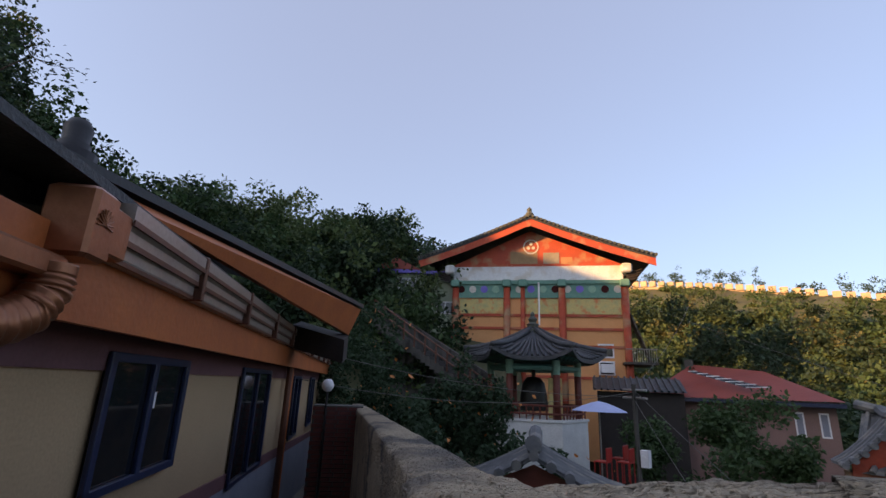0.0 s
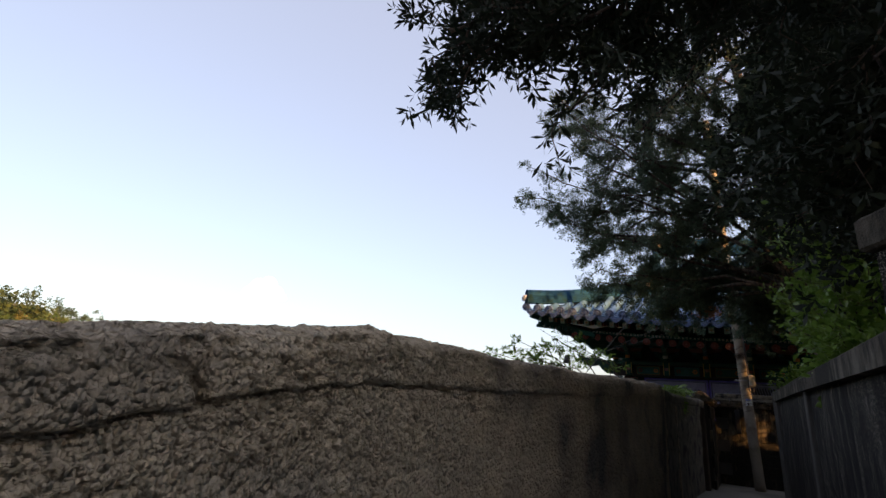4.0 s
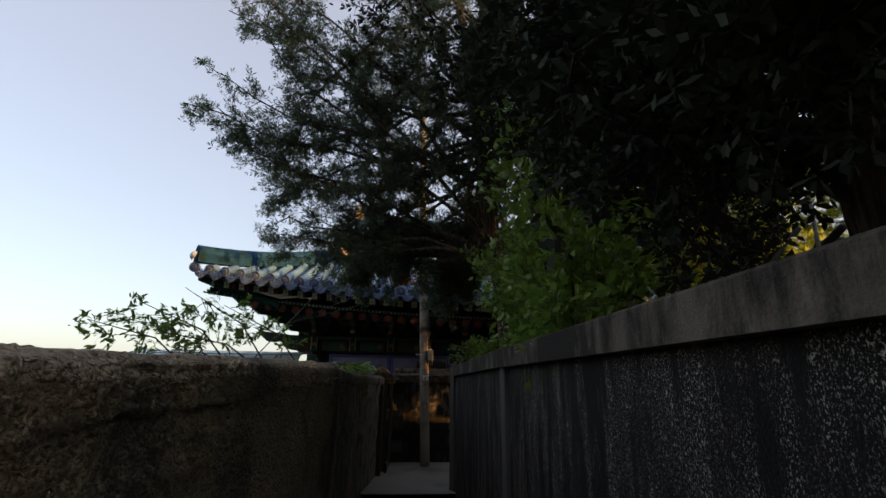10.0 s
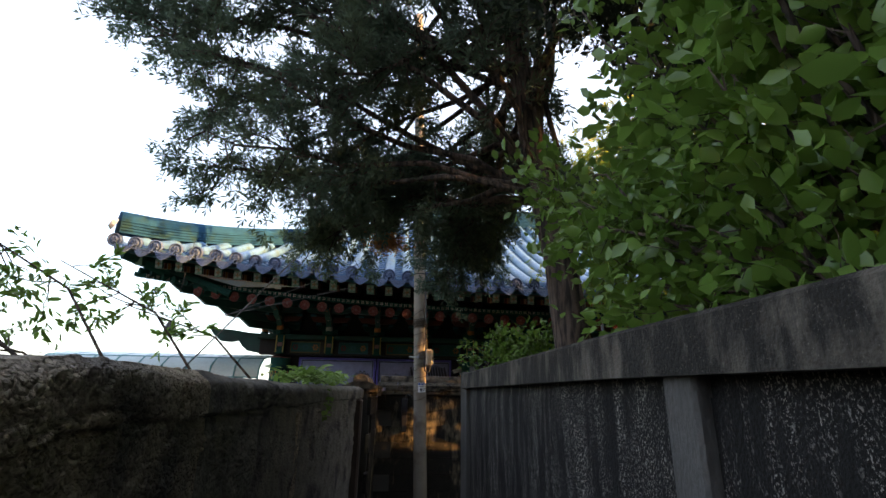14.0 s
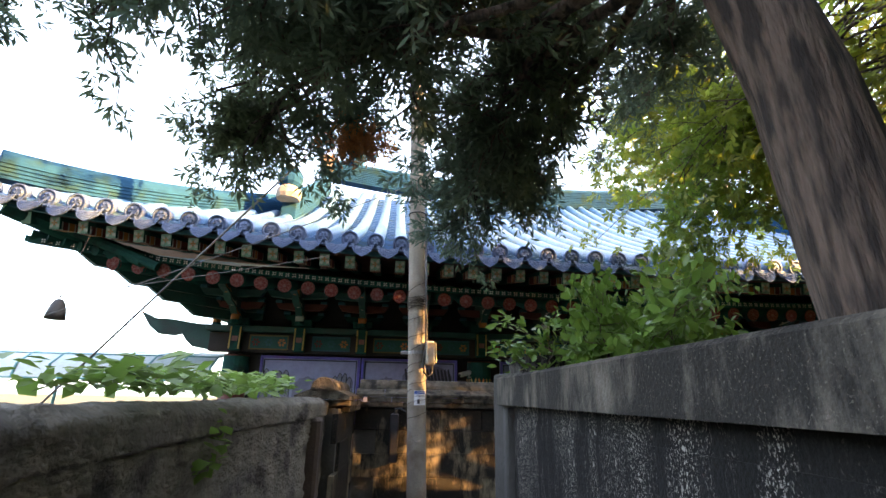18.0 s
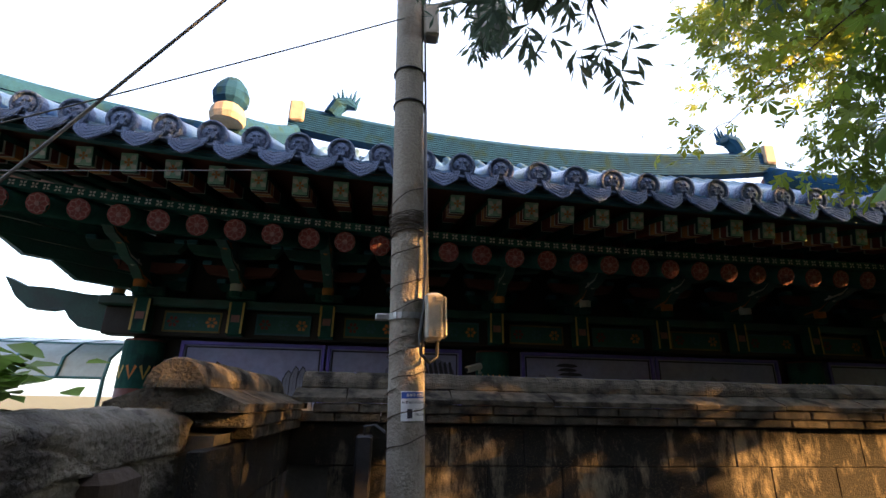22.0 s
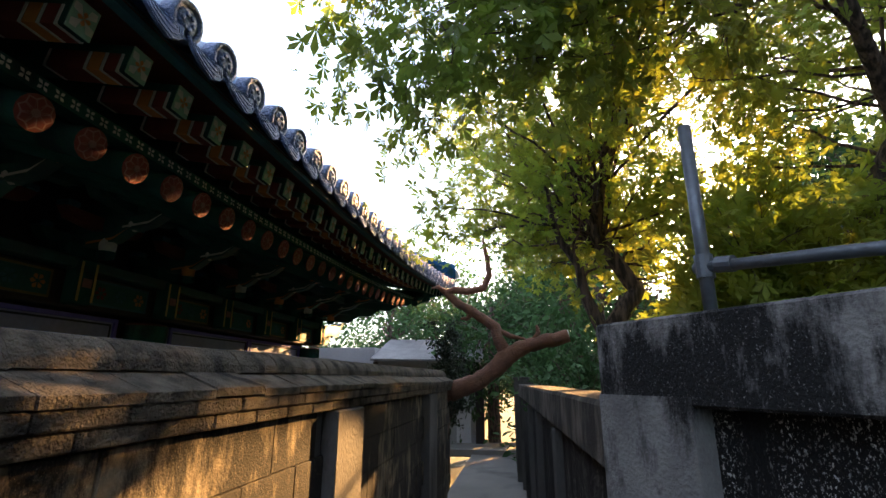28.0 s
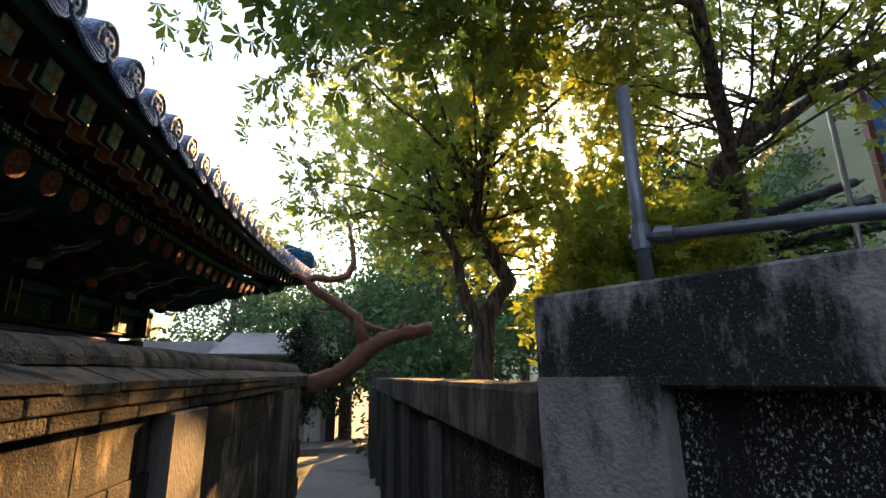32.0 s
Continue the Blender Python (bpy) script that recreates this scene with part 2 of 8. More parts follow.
def scatter(name, shape, at, size, material, rng, flat=0.3, jitter=0.4, toward=None):
    """One mesh of copies of a small shape at the places given. toward: (n,3) ways in which the copies point."""
    sv, sf = shape
    n = len(at)
    turn = spin(rng, n, flat)
    if toward is not None:
        t = toward + rng.normal(size=(n, 3)) * 0.35
        t /= np.linalg.norm(t, axis=1, keepdims=True) + 1e-9
        q = turn[:, :, 2] - (turn[:, :, 2] * t).sum(1, keepdims=True) * t
        q /= np.linalg.norm(q, axis=1, keepdims=True) + 1e-9
        turn = np.stack([t, np.cross(q, t), q], 2)
    s = size * (1 + jitter * (rng.random(n) * 2 - 1))
    v = np.einsum("nij,kj->nki", turn, sv) * s[:, None, None] + at[:, None]
    f = np.array(sf)[None] + (np.arange(n) * len(sv))[:, None, None]
    return np_mesh(name, v.reshape(-1, 3), f.reshape(-1, f.shape[2]), material)


def wiggle(a, b, steps, amount, rng, sag=0.0):
    a, b = np.array(a, float), np.array(b, float)
    out = []
    off = np.zeros(3)
    for i in range(steps + 1):
        t = i / steps
        off = off * 0.7 + rng.normal(size=3) * amount * (0 if i in (0,) else 1)
        out.append(a + (b - a) * t + off + np.array([0, 0, sag * 4 * t * (t - 1)]))
    return out


def along(pts, rng, n, start=0.3):
    """n random places on a polyline, past a start share, with the way there."""
    pts = np.array(pts)
    t = (start + (1 - start) * rng.random(n) ** 0.8) * (len(pts) - 1)
    i = np.minimum(t.astype(int), len(pts) - 2)
    w = (t - i)[:, None]
    d = pts[i + 1] - pts[i]
    return pts[i] * (1 - w) + pts[i + 1] * w, d / (np.linalg.norm(d, axis=1, keepdims=True) + 1e-9)


SUN_WAY = Vector((math.cos(SUN_EL) * math.cos(SUN_AZ), math.cos(SUN_EL) * math.sin(SUN_AZ), math.sin(SUN_EL)))


def open_to_sun(at):
    """Leaves to keep; gaps are cut along the sun's way to shape its patches on the temple wall, the pole and the eaves.
    """
    keep = np.ones(len(at), dtype=bool)
    for y, x0, z0, rx, rz in ((0.44, 2.85, 0.75, 1.25, 0.66), (0.5, 0.62, 1.54, 0.13, 0.05), (0.5, 1.0, 1.55, 0.10, 0.05), (0.5, 1.8, 1.55, 0.12, 0.06), (-0.04, 0.1, 1.95, 0.10, 0.5), (-0.04, 0.1, 2.75, 0.10, 0.22), (1.0, 5.6, 3.26, 2.6, 0.19)):
        k = (at[:, 1] - y) / SUN_WAY.y
        x, z = at[:, 0] - k * SUN_WAY.x, at[:, 2] - k * SUN_WAY.z
        keep &= ~((k > 0.3) & (((x - x0) / rx) ** 2 + ((z - z0) / rz) ** 2 < 1))
    return keep


def tree(name, label, rng, trunk, limbs, twigs, leaf, count, size, bark, green, reach=0.5, flat=0.3, thick=0.35, category="tree", sub=5, droop=0.0, group="", start=0.35):
    """trunk: [(point, radius)]; limbs: [(share of trunk or point, end, radius)]; leaves grow on sub-branches of the limbs."""
    root = thing(name, label, category, Matrix.Translation(trunk[0][0]), group)
    o = np.array(trunk[0][0], float)
    tr = [np.array(p, float) - o for p, _ in trunk]
    fine = [tr[i] + (tr[i + 1] - tr[i]) * k / 6 for i in range(len(tr) - 1) for k in range(6)] + [tr[-1]]
    rad = [trunk[i][1] + (trunk[i + 1][1] - trunk[i][1]) * k / 6 for i in range(len(tr) - 1) for k in range(6)] + [trunk[-1][1]]
    stem = Acc().tube([Vector(p) for p in fine], rad, 32)
    for i in range(len(fine) * 32):
        c, a = Vector(fine[i // 32]), i % 32
        k = 1 + 0.09 * noise.noise(Vector((math.cos(a * 0.196) * 5, math.sin(a * 0.196) * 5, i // 32 * 0.16))) + 0.05 * (a % 2)
        stem.v[i] = tuple(c + (Vector(stem.v[i]) - c) * k)
    part("trunk", stem, bark, root, smooth=True)
    ends, ways = [], []
    tips = []
    wood = Acc()
    for a, e, r in limbs:
        p0 = tr[0] + 0
        if isinstance(a, (int, float)):
            s = a * (len(tr) - 1)
            i = min(int(s), len(tr) - 2)
            p0 = tr[i] * (1 - s + i) + tr[i + 1] * (s - i)
        else:
            p0 = np.array(a, float) - o
        pl = wiggle(p0, np.array(e, float) - o, 7, 0.05 * np.linalg.norm(np.array(e) - o - p0) * 0.4, rng)
        part("branch", Acc().tube([Vector(p) for p in pl], [r * (1 - 0.8 * k / 7) for k in range(8)], 7), bark, root, smooth=True)
        tips.append(pl)
        at, d = along(pl, rng, sub, start)
        for q, w in zip(at, d):
            w2 = w + rng.normal(size=3) * 0.8
            w2[2] -= droop
            q2 = q + w2 / np.linalg.norm(w2) * reach * (0.5 + rng.random())
            sp = wiggle(q, q2, 4, 0.03, rng)
            wood.tube([Vector(p) for p in sp], [r * 0.25 * (1 - 0.2 * k) for k in range(5)], 4, cap=False)
            tips.append(sp)
    if wood.v:
        tagged(part("twig_mass", wood, bark, root), kind="stuff")
    per = max(1, count // max(1, len(tips)))
    for pl in tips:
        at, d = along(pl, rng, per, 0.25)
        ends.append(at + rng.normal(size=at.shape) * twigs)
        ways.append(d)
    at, d = np.concatenate(ends), np.concatenate(ways)
    keep = open_to_sun(at + o)
    at, d = at[keep], d[keep]
    tagged(part("crown", scatter("crown", leaf, at, size, green, rng, flat, 0.4, d), None, root), kind="stuff")
    return root


def frame_at(x, y, z, ux, uy):
    """A local frame whose x runs along (ux, uy)."""
    return Matrix.Translation((x, y, z)) @ Matrix.Rotation(math.atan2(uy, ux), 4, "Z")


# colours
concrete = mat("rough_render", (0.58, 0.475, 0.335), (0.41, 0.34, 0.25), 7.0, 0.97, 1.0, 70, c3=(0.15, 0.14, 0.13), stain=1.6)


def crumbled(m, scale, depth, strength):
    """Adds a crust of grains and pits to a material."""
    n, l = m.node_tree.nodes, m.node_tree.links
    b = n["Principled BSDF"]
    bp = b.inputs["Normal"].links[0].from_node
    co = n.new("ShaderNodeTexCoord")
    v = n.new("ShaderNodeTexVoronoi")
    v.inputs["Scale"].default_value = scale
    l.new(co.outputs["Object"], v.inputs["Vector"])
    b2 = n.new("ShaderNodeBump")
    b2.inputs["Strength"].default_value, b2.inputs["Distance"].default_value = strength, depth
    b2.invert = True
    l.new(v.outputs["Distance"], b2.inputs["Height"]), l.new(bp.outputs[0], b2.inputs["Normal"]), l.new(b2.outputs[0], b.inputs["Normal"])


crumbled(concrete, 110, 0.016, 0.8)
crumbled(concrete, 44, 0.035, 0.6)
grey_conc = mat("grey_concrete", (0.115, 0.11, 0.10), (0.065, 0.063, 0.059), 2.6, 0.92, 0.6, 90, c3=(0.035, 0.034, 0.032), stain=2.4, stretch=(1, 1, 0.4))


def speckled(name, dark, light, streak=(3.0, 3.0, 0.9), amount=0.56):
    """Dark pebble-dash with pale chips that gather in runs."""
    m = mat(name, dark, tuple(v * 0.6 for v in dark), 4.0, 0.9, 0.5, 110)
    n, l = m.node_tree.nodes, m.node_tree.links
    b = n["Principled BSDF"]
    b.inputs["Specular IOR Level"].default_value = 0.15
    old = b.inputs["Base Color"].links[0].from_socket
    co = n.new("ShaderNodeTexCoord")

    def masked(scale, lo, hi, stretch):
        mp = n.new("ShaderNodeMapping")
        mp.inputs["Scale"].default_value = stretch
        t = n.new("ShaderNodeTexNoise")
        t.inputs["Scale"].default_value, t.inputs["Detail"].default_value, t.inputs["Roughness"].default_value = scale, 6.0, 0.68
        r = n.new("ShaderNodeMapRange")
        r.inputs["From Min"].default_value, r.inputs["From Max"].default_value = lo, hi
        l.new(co.outputs["Object"], mp.inputs[0]), l.new(mp.outputs[0], t.inputs["Vector"]), l.new(t.outputs[0], r.inputs["Value"])
        return r.outputs[0]

    mul = n.new("ShaderNodeMath")
    mul.operation = "MULTIPLY"
    chips = n.new("ShaderNodeMath")
    chips.operation = "MAXIMUM"
    l.new(masked(95, amount + 0.035, amount + 0.075, (1, 1, 0.7)), chips.inputs[0])
    l.new(masked(230, amount, amount + 0.04, (1, 1, 0.6)), chips.inputs[1])
    runs = n.new("ShaderNodeMath")
    runs.operation = "MAXIMUM"
    l.new(chips.outputs[0], runs.inputs[0]), l.new(masked(2.2, 0.66, 0.74, (5, 5, 0.5)), runs.inputs[1])
    l.new(runs.outputs[0], mul.inputs[0])
    l.new(masked(1.7, 0.43, 0.60, streak), mul.inputs[1])
    x = n.new("ShaderNodeMix")
    x.data_type = "RGBA"
    x.inputs[7].default_value = (*light, 1)
    l.new(mul.outputs[0], x.inputs[0]), l.new(old, x.inputs[6]), l.new(x.outputs[2], b.inputs["Base Color"])
    return m


def dripped(name, pale, black, lo=0.86, hi=0.96):
    """Cast concrete over which black growth has run down in streaks."""
    m = mat(name, pale, tuple(v * 0.6 for v in pale), 9.0, 0.93, 0.35, 120, world_space=True)
    n, l = m.node_tree.nodes, m.node_tree.links
    b = n["Principled BSDF"]
    b.inputs["Specular IOR Level"].default_value = 0.2
    old = b.inputs["Base Color"].links[0].from_socket
    place = n.new("ShaderNodeNewGeometry")

    def field(scale, stretch, detail):
        mp = n.new("ShaderNodeMapping")
        mp.inputs["Scale"].default_value = stretch
        t = n.new("ShaderNodeTexNoise")
        t.inputs["Scale"].default_value, t.inputs["Detail"].default_value, t.inputs["Roughness"].default_value = scale, detail, 0.74
        l.new(place.outputs["Position"], mp.inputs[0]), l.new(mp.outputs[0], t.inputs["Vector"])
        return t.outputs[0]

    total = n.new("ShaderNodeMath")
    total.operation = "MULTIPLY_ADD"
    total.inputs[1].default_value = 0.9
    l.new(field(1.4, (1, 1, 1), 3.0), total.inputs[0]), l.new(field(5.0, (2.2, 2.2, 0.7), 12.0), total.inputs[2])
    r = n.new("ShaderNodeMapRange")
    r.inputs["From Min"].default_value, r.inputs["From Max"].default_value = lo, hi
    l.new(total.outputs[0], r.inputs["Value"])
    grain = n.new("ShaderNodeMapRange")
    grain.inputs["From Min"].default_value, grain.inputs["From Max"].default_value = 0.66, 0.60
    l.new(field(240, (1, 1, 0.8), 4.0), grain.inputs["Value"])
    mul = n.new("ShaderNodeMath")
    mul.operation = "MULTIPLY"
    l.new(r.outputs[0], mul.inputs[0]), l.new(grain.outputs[0], mul.inputs[1])
    x = n.new("ShaderNodeMix")
    x.data_type = "RGBA"
    x.inputs[7].default_value = (*black, 1)
    l.new(mul.outputs[0], x.inputs[0]), l.new(old, x.inputs[6]), l.new(x.outputs[2], b.inputs["Base Color"])
    return m


coping_mat = dripped("stained_coping", (0.165, 0.145, 0.115), (0.022, 0.020, 0.017), 0.78, 1.0)
pebble = speckled("black_pebble_dash", (0.018, 0.0172, 0.016), (0.40, 0.37, 0.32), (6.0, 6.0, 0.9), 0.56)
pebble_dark = speckled("sooty_pebble_dash", (0.010, 0.0096, 0.009), (0.40, 0.38, 0.34), (5.0, 5.0, 0.8), 0.57)
block_mat = dripped("stained_wall_block", (0.27, 0.225, 0.155), (0.02, 0.0185, 0.0165), 0.74, 0.92)
cap_mat = mat("cap_stone", (0.16, 0.138, 0.105), (0.045, 0.04, 0.033), 14, 0.92, 1.0, 110, c3=(0.020, 0.018, 0.016), stain=9, vary=0.3, world_space=True)
for dusty in (block_mat, cap_mat, grey_conc, concrete):
    dusty.node_tree.nodes["Principled BSDF"].inputs["Specular IOR Level"].default_value = 0.15
floor_mat = mat("lane_concrete", (0.26, 0.245, 0.215), (0.19, 0.18, 0.16), 1.5, 0.9, 0.4, 40, c3=(0.11, 0.10, 0.09), stain=1.2)
tile_mat = mat("blue_green_roof_tile", (0.10, 0.21, 0.37), (0.06, 0.145, 0.26), 6, 0.33, 0.35, 60, c3=(0.07, 0.12, 0.13), stain=3, coat=0.3, vary=0.22)
tile_end = mat("dark_tile_end", (0.085, 0.135, 0.26), (0.05, 0.085, 0.17), 9, 0.5, 0.8, 70, vary=0.2)
dark_tile = mat("charcoal_roof_tile", (0.055, 0.058, 0.065), (0.03, 0.032, 0.036), 5, 0.55, 0.4, 40, vary=0.25)
red_wood = mat("red_ochre_wood", (0.17, 0.04, 0.024), (0.11, 0.026, 0.018), 4, 0.6, 0.25, 40)
green_wood = mat("dancheong_green", (0.022, 0.10, 0.08), (0.013, 0.06, 0.052), 5, 0.55, 0.2, 40, c3=(0.025, 0.055, 0.05), stain=3)
# Near-black base: the shade under eaves is put into this timber colour.
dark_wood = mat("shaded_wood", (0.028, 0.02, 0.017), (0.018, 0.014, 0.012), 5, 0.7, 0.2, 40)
pole_mat = mat("pole_concrete", (0.33, 0.29, 0.235), (0.25, 0.22, 0.18), 4, 0.85, 0.6, 70, c3=(0.15, 0.11, 0.08), stain=3.5)
orange_wall = mat("orange_plaster", (0.72, 0.36, 0.15), (0.62, 0.30, 0.12), 1.0, 0.8, 0.1, 20)
red_paint = mat("red_facade_paint", (0.46, 0.075, 0.03), (0.36, 0.06, 0.03), 1.5, 0.7, 0.2, 15, c3=(0.35, 0.22, 0.12), stain=0.8)
white_plaster = mat("white_plaster", (0.72, 0.72, 0.69), (0.62, 0.62, 0.60), 2, 0.8, 0.1, 20)
cream = mat("cream_plaster", (0.42, 0.29, 0.165), (0.37, 0.255, 0.145), 1.5, 0.85, 0.15, 60)
blue_metal = mat("blue_gate_paint", (0.34, 0.60, 0.82), (0.28, 0.54, 0.77), 2, 0.5, 0.15, 30, c3=(0.36, 0.36, 0.34), stain=2.6, stretch=(1, 1, 0.2))
dark_metal = mat("dark_metal", (0.05, 0.05, 0.055), (0.03, 0.03, 0.035), 8, 0.45, 0.1, 50, metal=0.6)
copper = mat("copper_sheet", (0.36, 0.145, 0.07), (0.28, 0.11, 0.055), 4, 0.35, 0.1, 30, metal=0.55)
earth = mat("hill_earth", (0.06, 0.075, 0.03), (0.085, 0.08, 0.04), 0.3, 0.95, 0.4, 4)
bark_mat = mat("grooved_bark", (0.14, 0.098, 0.074), (0.022, 0.016, 0.013), 34, 0.95, 1.0, 90, spread=0.22, stretch=(1, 1, 0.15))
red_bark = mat("red_pine_bark", (0.22, 0.10, 0.06), (0.13, 0.065, 0.045), 12, 0.95, 1.0, 50)
juniper_green = mat("juniper_green", (0.080, 0.125, 0.092), (0.108, 0.135, 0.068), 1.2, 0.75, 0.0, 9, vary=0.5, subs=0.5)
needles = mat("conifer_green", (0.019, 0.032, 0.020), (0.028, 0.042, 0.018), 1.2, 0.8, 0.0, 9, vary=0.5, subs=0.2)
shrub_green = mat("glossy_leaf_green", (0.19, 0.31, 0.06), (0.14, 0.26, 0.05), 2, 0.28, 0.0, 9, vary=0.4, subs=0.45)
maple_green = mat("maple_leaf_green", (0.16, 0.27, 0.04), (0.30, 0.29, 0.035), 0.9, 0.5, 0.0, 8, vary=0.6, subs=0.6)
hill_green = mat("wood_green", (0.046, 0.11, 0.036), (0.058, 0.118, 0.036), 0.12, 0.8, 0.0, 3, vary=0.5, subs=0.35)

# ---------- ground and lanes ----------
def lane_z(y):
    """Height of the first lane's floor, which climbs to the pole."""
    return 0.036 * min(0.0, max(y, -14.0))


rng = np.random.default_rng(3)


def far(x, y, z=0.0):
    """Places round the start, as seen from there."""
    dx, dy = x + 0.089, y + 12.514
    c, s = math.cos(0.016), math.sin(0.016)
    up = 0.042 * math.cos(math.atan2(dy, dx) - radians(163)) * math.hypot(dx, dy)
    return Vector((-0.488 + dx * c - dy * s, -10.937 + dx * s + dy * c, z - 0.036 + up))


def far_at(x, y, z, ux, uy):
    return frame_at(*far(x, y, z), ux, uy)


def ground_z(x, y):
    """The hillside that the place stands on."""
    drop = -0.9 - 0.16 * max(0.0, -x - 1.2) if x < -1.2 else -0.9
    drop = max(drop, -4.0)
    r = math.hypot(x + 0.5, y + 10.9)
    a = math.degrees(math.atan2(y + 10.9, x + 0.5)) % 360
    # The 30 degree crest, 276 to 322, is an unseen rise added to shade the temple.
    crest = float(np.interp(a, [0, 50, 60, 140, 152.5, 157, 162, 172, 181, 191, 198, 224, 230, 243, 253, 263, 276, 322, 330, 348, 352, 360], [1.2, 1.2, -2, -2, 3.4, 4.5, 5.6, 7.9, 10.0, 11.6, 11.7, 11.2, 15.5, 14.5, 15, 15, 30, 30, 19, 19, 3, 1.2]))
    far = 150.0 if a < 212 else 45.0
    rise = max(0.0, min(1.0, (r - 0.36 * far) / (far * 0.64)))
    rise = rise * rise * (3 - 2 * rise)
    return drop + rise * (far * math.tan(math.radians(crest)) - drop)


g = Acc()
radii = [0, 3, 6, 10, 15, 20, 26, 32, 38, 45, 55, 70, 85, 100, 115, 130, 150, 170, 220, 400, 1200, 4000]
g.grid(lambda r, a: (-0.5 + r * math.cos(a), -10.9 + r * math.sin(a), ground_z(-0.5 + r * math.cos(a), -10.9 + r * math.sin(a)) + 0.25 * math.sin(r * 1.3 + a * 17) * (r > 30)),
       radii, [math.radians(k * 2) for k in range(181)])
solid("ground", g, earth, "green and brown hillside earth under trees", "ground", "structure", smooth=True)

floor = Acc()
ys = [-16, -14] + [-13 + 0.5 * k for k in range(27)]
floor.grid(lambda y, x: (x, y, lane_z(y)), ys, [-1.0, -0.5, 0, 0.5, 3.5])
solid("lane_floor", floor, floor_mat, "worn grey concrete lane floor between the walls", "floor", "structure")
solid("lane_floor", Acc().grid(lambda x, y: (x, y, 0.004), [-1.0 + k for k in range(15)], [-2.2, -1, 0, 0.6]), floor_mat, "swept concrete floor of the narrow lane", "floor", "structure")

# left wall of the lane: thick lumpy render
LW = [(-9.2, -21.6), (-3.53, -14.38), (-1.62, -12.0), (-1.0, -11.4), (-0.85, -10.95), (-0.90, -10.5), (-0.925, -10.1), (-0.94, -9.7), (-0.94, -9.2), (-0.9, -7.5), (-0.84, -5.5), (-0.92, -3.6), (-0.88, -2.4), (-0.70, -0.52)]
LZ = [0.55, 0.78, 0.87, 0.985, 1.062, 1.132, 1.20, 1.262, 1.27, 1.325, 1.415, 1.42, 1.425, 1.45]


def wall_at(line, tops, s):
    """A point on a bent wall line at a length s, its top and its side way."""
    for i in range(len(line) - 1):
        a, b2 = Vector(line[i]), Vector(line[i + 1])
        d = (b2 - a).length
        if s <= d or i == len(line) - 2:
            t = s / d
            return a.lerp(b2, t), tops[i] * (1 - t) + tops[i + 1] * t, (b2 - a).normalized()
        s -= d


def wall_len(line):
    return sum((Vector(line[i + 1]) - Vector(line[i])).length for i in range(len(line) - 1))


lw = Acc()
L = wall_len(LW)
ss = list(np.arange(0, L - 13.5, 0.2)) + list(np.arange(L - 13.5, L - 11.0, 0.02)) + list(np.arange(L - 11.0, L - 8.8, 0.006)) + list(np.arange(L - 8.8, L - 7.5, 0.012)) + list(np.arange(L - 7.5, L, 0.02)) + [L]
prof = [(0.0, -1), (0.0, 0.15), (0.0, 0.3)] + [(0.0, 0.3 + 0.44 * k / 24) for k in range(1, 25)] + [(0.0, 0.74 + 0.22 * k / 60) for k in range(1, 61)] + [(-0.003, 0.972), (-0.010, 0.984), (-0.022, 0.993)] + [(-0.034 - 0.013 * k, 1.0) for k in range(16)] + [(-0.25, 0.98), (-0.27, 0.93), (-0.27, -1)]


